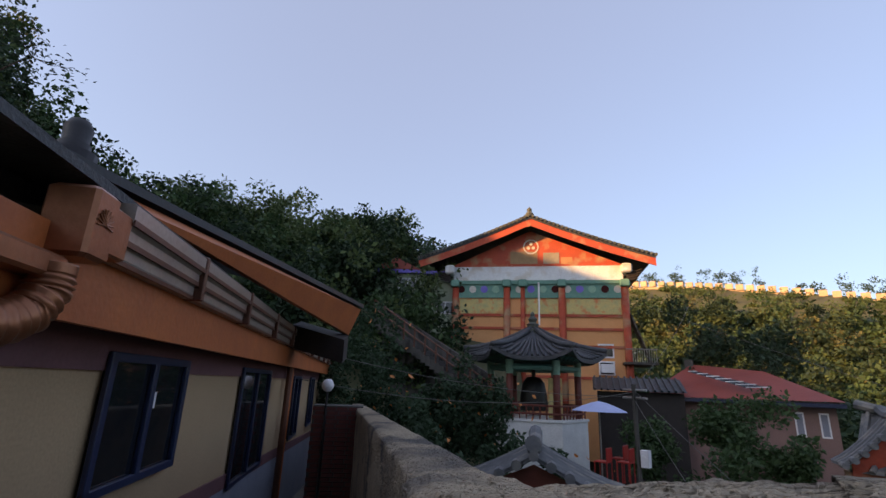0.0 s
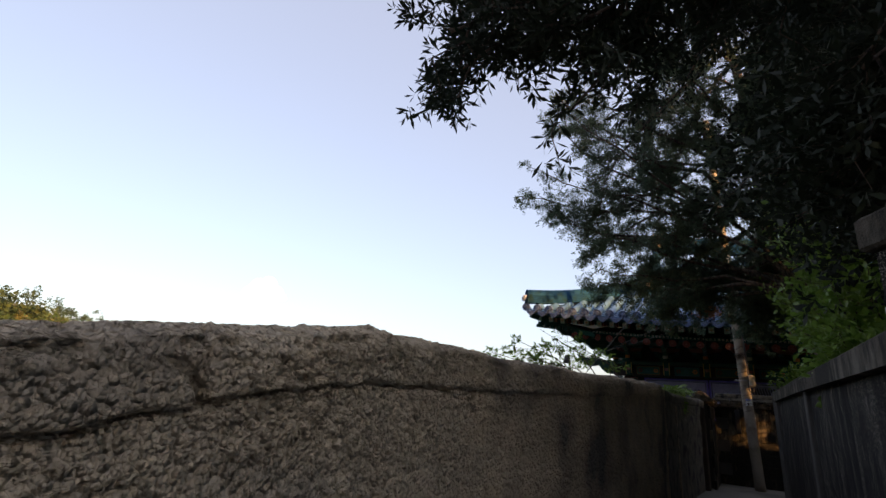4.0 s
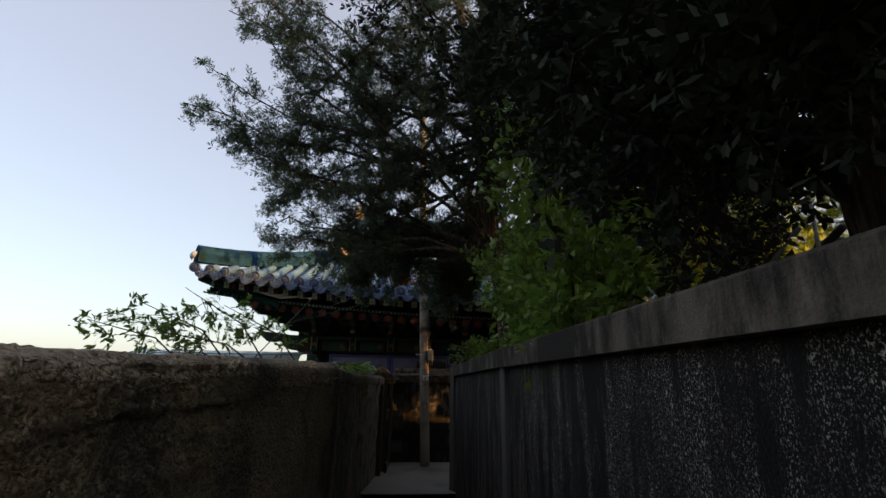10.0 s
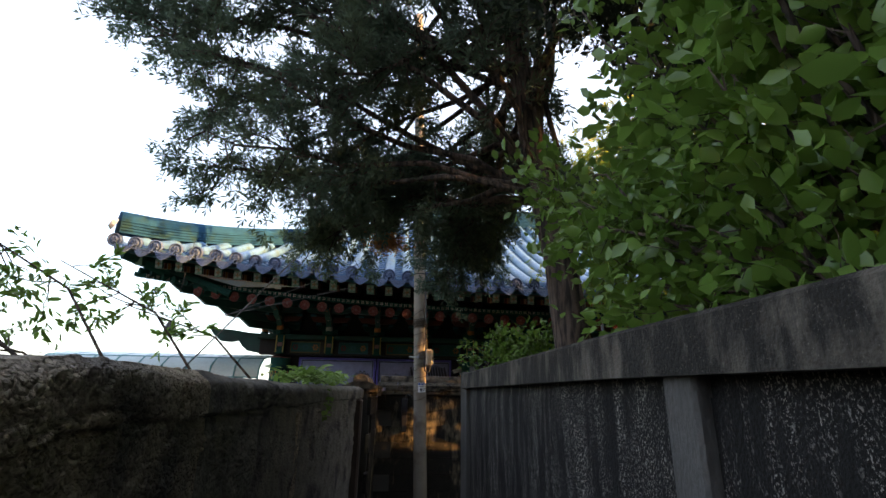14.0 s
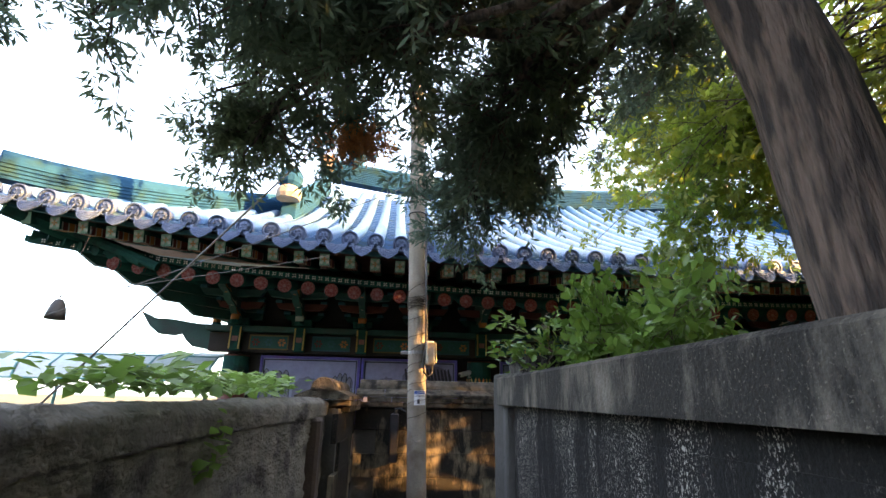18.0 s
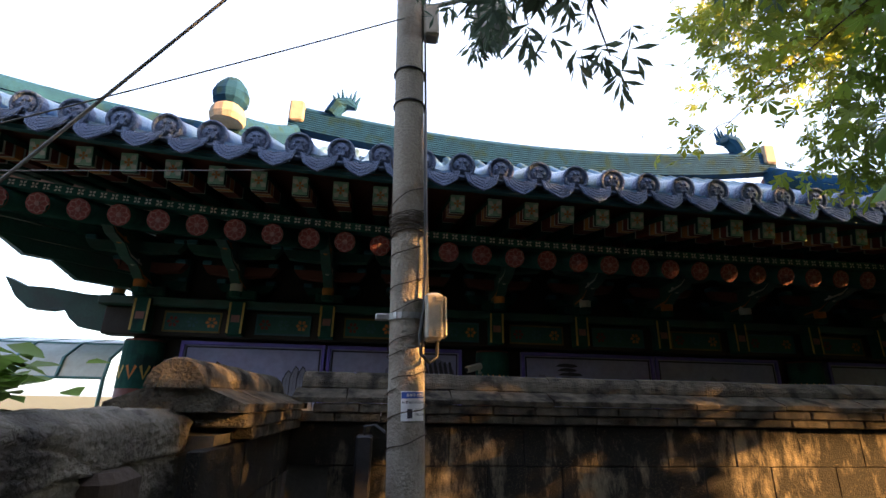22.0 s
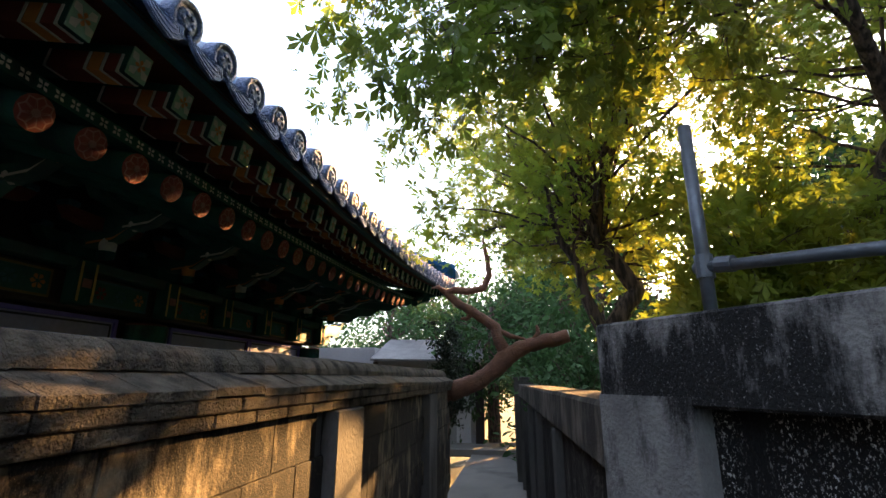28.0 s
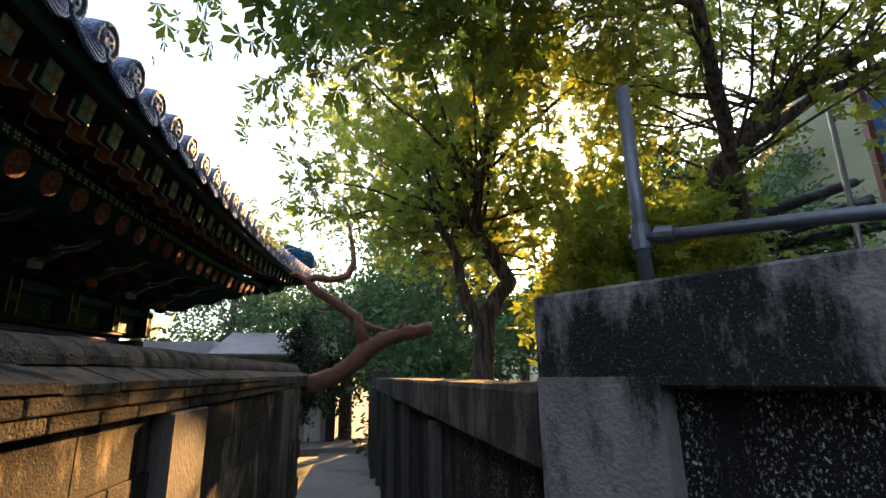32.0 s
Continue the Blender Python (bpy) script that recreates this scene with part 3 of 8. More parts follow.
def lumpy(s, k):
    p, top, d = wall_at(LW, LZ, s)
    side, h = prof[k]
    z = top * h if h > 0 else -1.2
    nx = Vector((d.y, -d.x))
    zt, z = z, z - side
    n1 = noise.noise(Vector((s * 1.3, z * 1.6, 0))) * 0.012 + noise.noise(Vector((s * 5, z * 8, 3))) * 0.004
    edge = top - 0.128 - 0.018 * noise.noise(Vector((s * 2.1, 0, 5))) - 0.010 * noise.noise(Vector((s * 14, 0, 8)))
    upper = z > edge
    # patches of crumbling crust between trowelled ones
    rough = max(0.12, min(1.0, 0.62 + 2.2 * noise.noise(Vector((s * 4.0, z * 7.0, 21)))))
    wob = 1.4 * noise.noise(Vector((s * 9, z * 9, 6))) + 0.7 * noise.noise(Vector((s * 28, z * 28, 9)))
    d2 = noise.voronoi(Vector((s * 42 + wob, z * 58 - wob, 4.0)))[0]
    n1 += rough * (0.0045 * min(1.0, (d2[1] - d2[0]) / 0.35) + 0.010 * abs(noise.noise(Vector((s * 38, z * 52 + wob, 17)))) + 0.006 * noise.noise(Vector((s * 80, z * 90, 19))))
    clump = noise.noise(Vector((s * 15, z * 22 + 0.6 * wob, 41))) + 0.6 * noise.noise(Vector((s * 40, z * 50, 43)))
    n1 += 0.008 * rough * max(0.0, min(1.0, (clump - 0.02) / 0.06)) + 0.003 * noise.noise(Vector((s * 20, z * 34 + 2 * wob, 14)))
    n1 += 0.014 if upper else 0.0
    # the crack under the top, the open joint of the ledge, one upright crack and scattered fine ones
    line = top - 0.030 - 0.008 * noise.noise(Vector((s * 5, 3, 3))) - 0.004 * noise.noise(Vector((s * 30, 1, 3)))
    n1 -= 0.020 * max(0.0, 1 - abs(z - line) / 0.005) * (noise.noise(Vector((s * 1.7, 6, 2))) > -0.15)
    n1 -= 0.026 * max(0.0, 1 - abs(z - edge) / 0.006) * (noise.noise(Vector((s * 3.1, 2, 2))) > -0.25)
    n1 -= 0.040 * max(0.0, 1 - abs(p.y + 10.112 + 0.02 * noise.noise(Vector((2, z * 22, 1)))) / 0.011) * upper
    n1 -= 0.012 * max(0.0, 1 - abs(noise.noise(Vector((s * 1.9, z * 3.1, 11)))) / 0.018) * upper
    n1 += 0.012 * max(0.0, 1 - abs(((s + 0.3) % 2.35) - 1.2) / 0.05) * (not upper)
    out, lift = (n1, 0.0) if h < 0.99 else (0.3 * n1, 0.0)
    if h > 0.98:
        lift = 0.45 * (n1 - 0.028)
    z = zt
    q = p + nx * (side + (out if side > -0.24 else 0))
    return (q.x, q.y, z + lift + (noise.noise(Vector((s * 2.2, 9, 0))) * 0.012 + noise.noise(Vector((s * 9, 4, 1))) * 0.006 if h > 0.9 else 0))


cut = next(i for i, v in enumerate(ss) if v > L - 4.35)
lw.grid(lumpy, ss[:cut + 1], range(len(prof)))
solid("wall_west", lw, concrete, "rough lumpy sand-grey rendered lane wall with cracks", "wall", "structure", smooth=True)
old_render = mat("old_grey_render", (0.25, 0.225, 0.18), (0.12, 0.108, 0.09), 9.0, 0.95, 1.0, 60, c3=(0.05, 0.045, 0.04), stain=5.0)
solid("wall_west", Acc().grid(lumpy, ss[cut:], range(len(prof))), old_render, "cracked grey rendered stretch of the lane wall", "wall", "structure", smooth=True)

# right wall of the lane
RW = [(0.32, -8.42), (0.335, -1.95)]
body = Acc().box(0.335, -8.42, -0.6, 0.50, -1.95, 1.36)
body.sweep([(0.085, 1.3), (0.085, 1.43), (-0.08, 1.43), (-0.08, 1.3)], [(0.42, -8.42, -0.055), (0.42, -5, 0.0), (0.42, -1.96, 0.02)])
wall_e = solid("wall_east", body, pebble, "black weathered pebble-dashed concrete lane wall", "wall", "structure")
part("coping", Acc().sweep([(0.14, 1.41), (0.14, 1.525), (0.13, 1.535), (-0.13, 1.535), (-0.14, 1.525), (-0.14, 1.41)], [(0.42, -8.45, -0.055), (0.42, -5, 0.0), (0.42, -1.93, 0.02)]), coping_mat, wall_e, "grey concrete coping stained with black streaks")
for y in (-5.3, -1.99):
    part("pilaster", Acc().box(0.30, y - 0.06, -0.5, 0.36, y + 0.06, 1.418, c=0.008), grey_conc, wall_e)

# gate pillar
pm = frame_at(0.195, -8.434, 0, 0.445, -0.895)
pillar = thing("gate_pillar", "weathered pebble-dashed gate pillar with a concrete cap", "pillar", pm)
part("shaft", Acc().box(0.03, 0.03, -0.6, 0.32, 0.39, 1.718, c=0.012), pebble, pillar)
part("cap", Acc().box(0.0, 0.0, 1.718, 0.347, 0.416, 1.842, c=0.012).add([(0.012, 0.012, 1.841), (0.335, 0.012, 1.841), (0.335, 0.404, 1.841), (0.012, 0.404, 1.841), (0.174, 0.208, 1.885)], [(0, 1, 4), (1, 2, 4), (2, 3, 4), (3, 0, 4)]), coping_mat, pillar, "stained grey concrete cap")


# ---------- temple hall beside the lane ----------
hm = frame_at(1.085, 3.05, 0, math.cos(radians(0.5)), math.sin(radians(0.5)))
hall = thing("temple_hall", "painted wooden temple hall under a blue-green tiled roof", "temple", hm)
XL, XR, XC = -5.684, 9.814, 2.065   # eave corners and middle along the hall
GL, GR = -3.05, 6.92              # gable lines
COLS = [-3.57, 0.0, 3.83, 7.54]


def eave(x):
    """How far the eave curves up and out towards the corners."""
    k = abs(x - XC) / (XR - XC)
    return 0.41 * k ** 2.5, -0.14 * k ** 2.2


def roof_pt(x, t):
    """t 0 at the eave, 1 at the ridge."""
    up, out = eave(x)
    y0, z0 = -2.073 + out, 3.085 + up
    y1, z1 = 3.05, 6.0
    return y0 + (y1 - y0) * t, z0 + (z1 - z0) * (0.72 * t + 0.28 * t * t)


def t_max(x):
    if x < GL:
        return max(0.02, 0.52 * (x - XL) / (GL - XL))
    if x > GR:
        return max(0.02, 0.52 * (XR - x) / (XR - GR))
    return 1.0


NC = 53
STEP = (XR - XL) / NC
# valley tiles: overlapping dished plates, course by course
val = Acc()
for i in range(NC):
    xa = XL + i * STEP
    xm = xa + STEP / 2
    tm = t_max(xm)
    n = max(1, int(tm * 30))
    for c in range(n):
        t0, t1 = c / 30, min((c + 1.25) / 30, 1.0)
        k = len(val.v)
        for t, lift in ((t0, 0.022), (t1, -0.004)):
            for q in (-0.42, -0.2, 0, 0.2, 0.42):
                y, z = roof_pt(xm + q * STEP, t)
                val.v.append((xm + q * STEP, y, z + lift - 0.05 + 0.30 * q * q))
        val.f += [(k + j, k + j + 1, k + j + 6, k + j + 5) for j in range(4)]
        k2 = len(val.v)
        for q in (-0.42, -0.2, 0, 0.2, 0.42):
            y, z = roof_pt(xm + q * STEP, t0)
            val.v.append((xm + q * STEP, y + 0.002, z - 0.05 - 0.01 + 0.30 * q * q))
        val.f += [(k2 + j, k2 + j + 1, k + j + 1, k + j) for j in range(4)]
tagged(part("valley_tiles", val, tile_mat, hall, "overlapping blue-green valley tiles"), kind="stuff")
deck = Acc().grid(lambda x, t: (x, roof_pt(x, t * t_max(x))[0] + 0.03, roof_pt(x, t * t_max(x))[1] - 0.09), list(np.linspace(XL, XR, 61)), list(np.linspace(0, 1, 10)))
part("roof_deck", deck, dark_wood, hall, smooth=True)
# ridge rows of round cover tiles with their stamped ends, and the hanging drip plates
disc = Acc().lathe([(0.0, 0.012), (0.05, 0.012), (0.052, 0.004), (0.066, 0.004), (0.068, 0.016), (0.083, 0.016), (0.085, 0.0), (0.085, -0.05)], 18, Matrix.Rotation(radians(98), 4, "X"))
for k in range(6):
    disc.lathe([(0.0, 0.02), (0.011, 0.018), (0.013, 0.0)], 6, Matrix.Rotation(radians(98), 4, "X") @ Matrix.Translation((0.03 * math.cos(k * 1.047), 0.03 * math.sin(k * 1.047), 0)))
disc_mesh = disc.mesh("tile_end", True)
disc_mesh.materials.append(tile_end)
drip = Acc()
w = STEP * 0.5 - 0.012
dp = [(-w, 0.045), (-w * 0.6, -0.002), (-w * 0.2, -0.022), (w * 0.2, -0.022), (w * 0.6, -0.002), (w, 0.045)]
db = [(-w * 0.98, 0.0), (-w * 0.8, -0.075), (-w * 0.42, -0.125), (0, -0.155), (w * 0.42, -0.125), (w * 0.8, -0.075), (w * 0.98, 0.0)]
outline = [(x, -0.012 + 0.05 * z / 0.15, z) for x, z in db] + [(x, 0, z) for x, z in reversed(dp)]
n = len(outline)
drip.add(outline + [(x, y + 0.018, z) for x, y, z in outline], [tuple(range(n)), tuple(range(2 * n - 1, n - 1, -1))] + [(i, (i + 1) % n, n + (i + 1) % n, n + i) for i in range(n)])
for k in range(5):
    drip.tube([(x * (0.86 - 0.15 * k), -0.02 + 0.05 * z / 0.15, z * (0.86 - 0.15 * k) - 0.02) for x, z in db], 0.004, 4)
drip_mesh = drip.mesh("drip_tile")
drip_mesh.materials.append(tile_end)
for i in range(NC + 1):
    x = XL + i * STEP
    tm = t_max(x)
    if 0 < i < NC:
        ts = [tm * k / 16 for k in range(17)]
        row = Acc().tube([(x, roof_pt(x, t)[0], roof_pt(x, t)[1] + 0.015) for t in ts], [0.084 + 0.004 * (k % 2) for k in range(17)], 12, cap=False)
        part("cover_tile", row, tile_mat, hall, smooth=True)
    y, z = roof_pt(x, 0)
    part("tile_end", disc_mesh, None, hall, m=Matrix.Translation((x, y - 0.01, z + 0.02)) @ Matrix.Scale(1.17, 4))
    if i < NC:
        xm = x + STEP / 2
        y, z = roof_pt(xm, 0)
        part("drip_tile", drip_mesh, None, hall, m=Matrix.Translation((xm, y - 0.012, z - 0.035)))

# painted timbers
deep_green = mat("painted_green_timber", (0.025, 0.10, 0.08), (0.016, 0.065, 0.058), 6, 0.6, 0.15, 40, c3=(0.02, 0.04, 0.04), stain=4)
mint = mat("pale_green_paint", (0.26, 0.44, 0.32), (0.19, 0.35, 0.26), 8, 0.6, 0.1, 40)
rose = mat("rose_red_paint", (0.06, 0.017, 0.016), (0.045, 0.012, 0.012), 8, 0.6, 0.1, 40)
for paint in (rose, deep_green):
    paint.node_tree.nodes["Principled BSDF"].inputs["Specular IOR Level"].default_value = 0.08
    paint.node_tree.nodes["Principled BSDF"].inputs["Roughness"].default_value = 0.9
soft_white = mat("chalk_white_paint", (0.62, 0.60, 0.54), (0.5, 0.48, 0.43), 8, 0.7, 0.1, 40)
orange_paint = mat("orange_paint", (0.60, 0.22, 0.05), (0.5, 0.17, 0.04), 8, 0.6, 0.1, 40)
teal_paint = mat("teal_paint", (0.03, 0.13, 0.16), (0.02, 0.09, 0.12), 8, 0.6, 0.1, 40)
gold_paint = mat("yellow_ochre_paint", (0.55, 0.38, 0.10), (0.45, 0.3, 0.08), 8, 0.6, 0.1, 40)
fly = Acc().box(-0.056, 0, -0.068, 0.056, 1.15, 0.068, c=0.006).mesh("flying_rafter")
fly.materials.append(deep_green)
blood = mat("vermilion_paint", (0.20, 0.035, 0.025), (0.14, 0.025, 0.02), 8, 0.8, 0.1, 40)


def shared_paint(name, shape, material):
    d = shape.mesh(name)
    d.materials.append(material)
    return d


def petals(n, r0, r1, width, y, turn=0.0):
    """n pointed petals in the x, z plane, facing -y."""
    a2 = Acc()
    for k in range(n):
        c, s = math.cos(turn + 2 * math.pi * k / n), math.sin(turn + 2 * math.pi * k / n)
        mid = (r0 + 2 * r1) / 3
        a2.add([(r0 * c, y, r0 * s), (mid * c - width * s, y, mid * s + width * c), (r1 * c, y, r1 * s), (mid * c + width * s, y, mid * s - width * c)], [(0, 1, 2, 3)])
    return a2


# stripes round the flying rafters, from their ends inwards
fly_bands = [shared_paint("band", Acc().box(-0.058, y0, -0.071, 0.058, y1, 0.02), c) for y0, y1, c in ((0.03, 0.045, soft_white), (0.05, 0.11, blood), (0.115, 0.13, soft_white), (0.135, 0.20, orange_paint), (0.205, 0.22, soft_white), (0.225, 0.42, blood), (0.43, 0.445, soft_white))]
fly_end_mesh = shared_paint("end_plate", Acc().box(-0.046, -0.003, -0.056, 0.046, 0.0, 0.056), mint)
fly_petals = shared_paint("end_petals", petals(4, 0.008, 0.058, 0.017, -0.005, radians(50)), soft_white)
fly_heart = shared_paint("end_heart", petals(4, 0.0, 0.026, 0.009, -0.0065), orange_paint)
disc_face = shared_paint("flower_ground", Acc().lathe([(0.082, -0.002), (0.082, 0.003), (0.0, 0.004)], 16, Matrix.Rotation(radians(90), 4, "X")), blood)
rim_pink = mat("pale_pink_line", (0.30, 0.15, 0.13), (0.22, 0.11, 0.10), 8, 0.8, 0.1, 40)
flower_rim = shared_paint("flower_rim", petals(8, 0.012, 0.079, 0.024, -0.0055), rim_pink)
flower_mesh = shared_paint("flower", petals(8, 0.016, 0.071, 0.018, -0.007), blood)
heart_mesh = shared_paint("flower_heart", Acc().lathe([(0.02, 0.0), (0.018, 0.010), (0.0, 0.011)], 10, Matrix.Rotation(radians(90), 4, "X")), rim_pink)
for i in range(1, NC):
    x = XL + i * STEP
    up, out = eave(x)
    lean = 0.22 * ((x - XC) / (XR - XC)) ** 5      # the rafters fan out towards the corners
    m = Matrix.Translation((x, -1.885 + out, 2.89 + up)) @ Matrix.Rotation(lean, 4, "Z") @ Matrix.Rotation(radians(11), 4, "X")
    r = part("flying_rafter", fly, None, hall, m=m)
    ep = part("end_plate", fly_end_mesh, None, r, "pale painted end plate with a four-petal flower", m=Matrix.Scale(1.2, 4))
    if -5.2 < x < 7.5:
        for band_mesh in fly_bands:
            part("band", band_mesh, None, r)
        part("end_petals", fly_petals, None, r, m=Matrix.Scale(1.2, 4))
        part("end_heart", fly_heart, None, r, m=Matrix.Scale(1.2, 4))
RS = 0.276
for i in range(-18, 28):
    xr = 0.10 + i * RS
    if XL + 1.0 < xr < XR - 1.0:
        up, out = eave(xr)
        lean = 0.9 * ((xr - XC) / (XR - XC)) ** 5
        rr = part("round_rafter", Acc().tube([(xr, -1.556 + out, 2.602 + up), (xr - lean, 0.4, 3.22 + up * 0.5)], 0.08, 12), deep_green, hall, smooth=True)
        fm = Matrix.Translation((xr, -1.560 + out, 2.602 + up)) @ Matrix.Rotation(radians(17), 4, "X")
        part("flower_ground", disc_face, None, rr, m=fm)
        part("flower_rim", flower_rim, None, rr, m=fm)
        part("flower", flower_mesh, None, rr, "red painted flower on the rafter end", m=fm)
        part("flower_heart", heart_mesh, None, rr, m=fm)
xs = list(np.linspace(XL + 0.1, XR - 0.1, 61))
band = Acc()
for k, (a, b2, c, d) in enumerate(((-1.56, 2.70, 0.09, 0.07),)):
    band.sweep([(0, 0), (0, d), (-c, d), (-c, 0)], [(x, a + eave(x)[1], b2 + eave(x)[0]) for x in xs])
part("eave_beam", band, deep_green, hall, "green eave batten painted with small white flowers")
dots = Acc()
for i in range(190):
    x = XL + 0.3 + i * (XR - XL - 0.6) / 190
    up, out = eave(x)
    for a in range(4):
        c, sn = math.cos(radians(45 + 90 * a)), math.sin(radians(45 + 90 * a))
        dots.add([(x + 0.004 * c, -1.566 + out, 2.735 + up + 0.004 * sn), (x + 0.018 * c - 0.009 * sn, -1.566 + out, 2.735 + up + 0.018 * sn + 0.009 * c), (x + 0.032 * c, -1.566 + out, 2.735 + up + 0.03 * sn), (x + 0.018 * c + 0.009 * sn, -1.566 + out, 2.735 + up + 0.018 * sn - 0.009 * c)], [(0, 1, 2, 3)])
tagged(part("painted_flower_band", dots, soft_white, hall), kind="stuff")
soff = Acc().grid(lambda x, t: (x, (-2.03 + eave(x)[1]) * (1 - t) + 0.2 * t, (2.985 + eave(x)[0]) * (1 - t) + (3.36 + eave(x)[0] * 0.5) * t), xs, [0, 0.3, 0.6, 1])
part("soffit", soff, red_wood, hall, "dark red boarded soffit")
part("eave_board", Acc().sweep([(0, 0), (0, 0.05), (-0.05, 0.05), (-0.05, 0)], [(x, -2.02 + eave(x)[1], 2.955 + eave(x)[0]) for x in xs]), teal_paint, hall)

# walls, columns, lintels and painted panels
lav = mat("lavender_panel", (0.34, 0.35, 0.55), (0.29, 0.30, 0.49), 3, 0.7, 0.05, 20)
ink = mat("ink_grey", (0.05, 0.05, 0.07), (0.035, 0.035, 0.05), 9, 0.8, 0.0, 20)
ink_mid = mat("ink_wash", (0.22, 0.22, 0.33), (0.16, 0.16, 0.25), 9, 0.8, 0.0, 20)
frame_blue = mat("violet_frame_paint", (0.17, 0.14, 0.55), (0.14, 0.11, 0.48), 5, 0.6, 0.05, 30)
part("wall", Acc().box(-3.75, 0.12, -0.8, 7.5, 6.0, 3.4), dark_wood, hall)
for x in COLS:
    part("column", Acc().tube([(x, 0, -0.8), (x, 0, 2.02)], [0.19, 0.175], 20), red_wood, hall, smooth=True)
    cb = part("column_band", Acc().tube([(x, 0, 1.55), (x, 0, 2.0)], 0.181, 20, cap=False), deep_green, hall, "green band with gold scallops")
    for k in range(10):
        a = k * 0.628
        cb_m = Matrix.Translation((x, 0, 0)) @ Matrix.Rotation(a, 4, "Z")
        part("scallop", Acc().add([(-0.05, -0.184, 1.75), (0, -0.186, 1.63), (0.05, -0.184, 1.75), (0.03, -0.186, 1.77), (0, -0.187, 1.66), (-0.03, -0.186, 1.77)], [(0, 1, 4, 5), (1, 2, 3, 4)]), gold_paint if k % 2 else orange_paint, cb, m=cb_m)
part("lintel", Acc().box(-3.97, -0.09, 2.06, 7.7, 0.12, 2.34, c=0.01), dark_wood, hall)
part("plate_beam", Acc().box(-4.0, -0.2, 2.345, 7.75, 0.14, 2.43, c=0.01), green_wood, hall)
dim_gold = mat("aged_ochre_line", (0.20, 0.15, 0.05), (0.14, 0.10, 0.04), 8, 0.8, 0.1, 40)
panel_green = mat("painted_panel_green", (0.03, 0.13, 0.11), (0.02, 0.09, 0.085), 6, 0.8, 0.1, 40)
for b2 in range(3):
    for k in range(4):
        wide = (COLS[b2 + 1] - COLS[b2]) / 4
        xa = COLS[b2] + wide * k + 0.17
        xb = xa + wide - 0.34
        pn = part("frieze_panel", Acc().box(xa, -0.105, 2.10, xb, -0.092, 2.31, c=0.004), panel_green, hall, "green frieze panel with a scrolled border")
        for q in ((xa, 2.10, xb, 2.118), (xa, 2.292, xb, 2.31), (xa, 2.118, xa + 0.016, 2.292), (xb - 0.016, 2.118, xb, 2.292)):
            part("border", Acc().box(q[0], -0.110, q[1], q[2], -0.1055, q[3]), teal_paint if k % 2 else dim_gold, pn)
        for j in range(3):
            part("painted_flower", petals(6, 0.012, 0.06, 0.018, -0.1085), (blood, teal_paint, orange_paint)[j], pn, m=Matrix.Translation((xa + (xb - xa) * (j + 0.5) / 3, 0, 2.205)))


rock_grey = mat("painted_rock_grey", (0.27, 0.27, 0.33), (0.20, 0.20, 0.26), 9, 0.8, 0.0, 20)


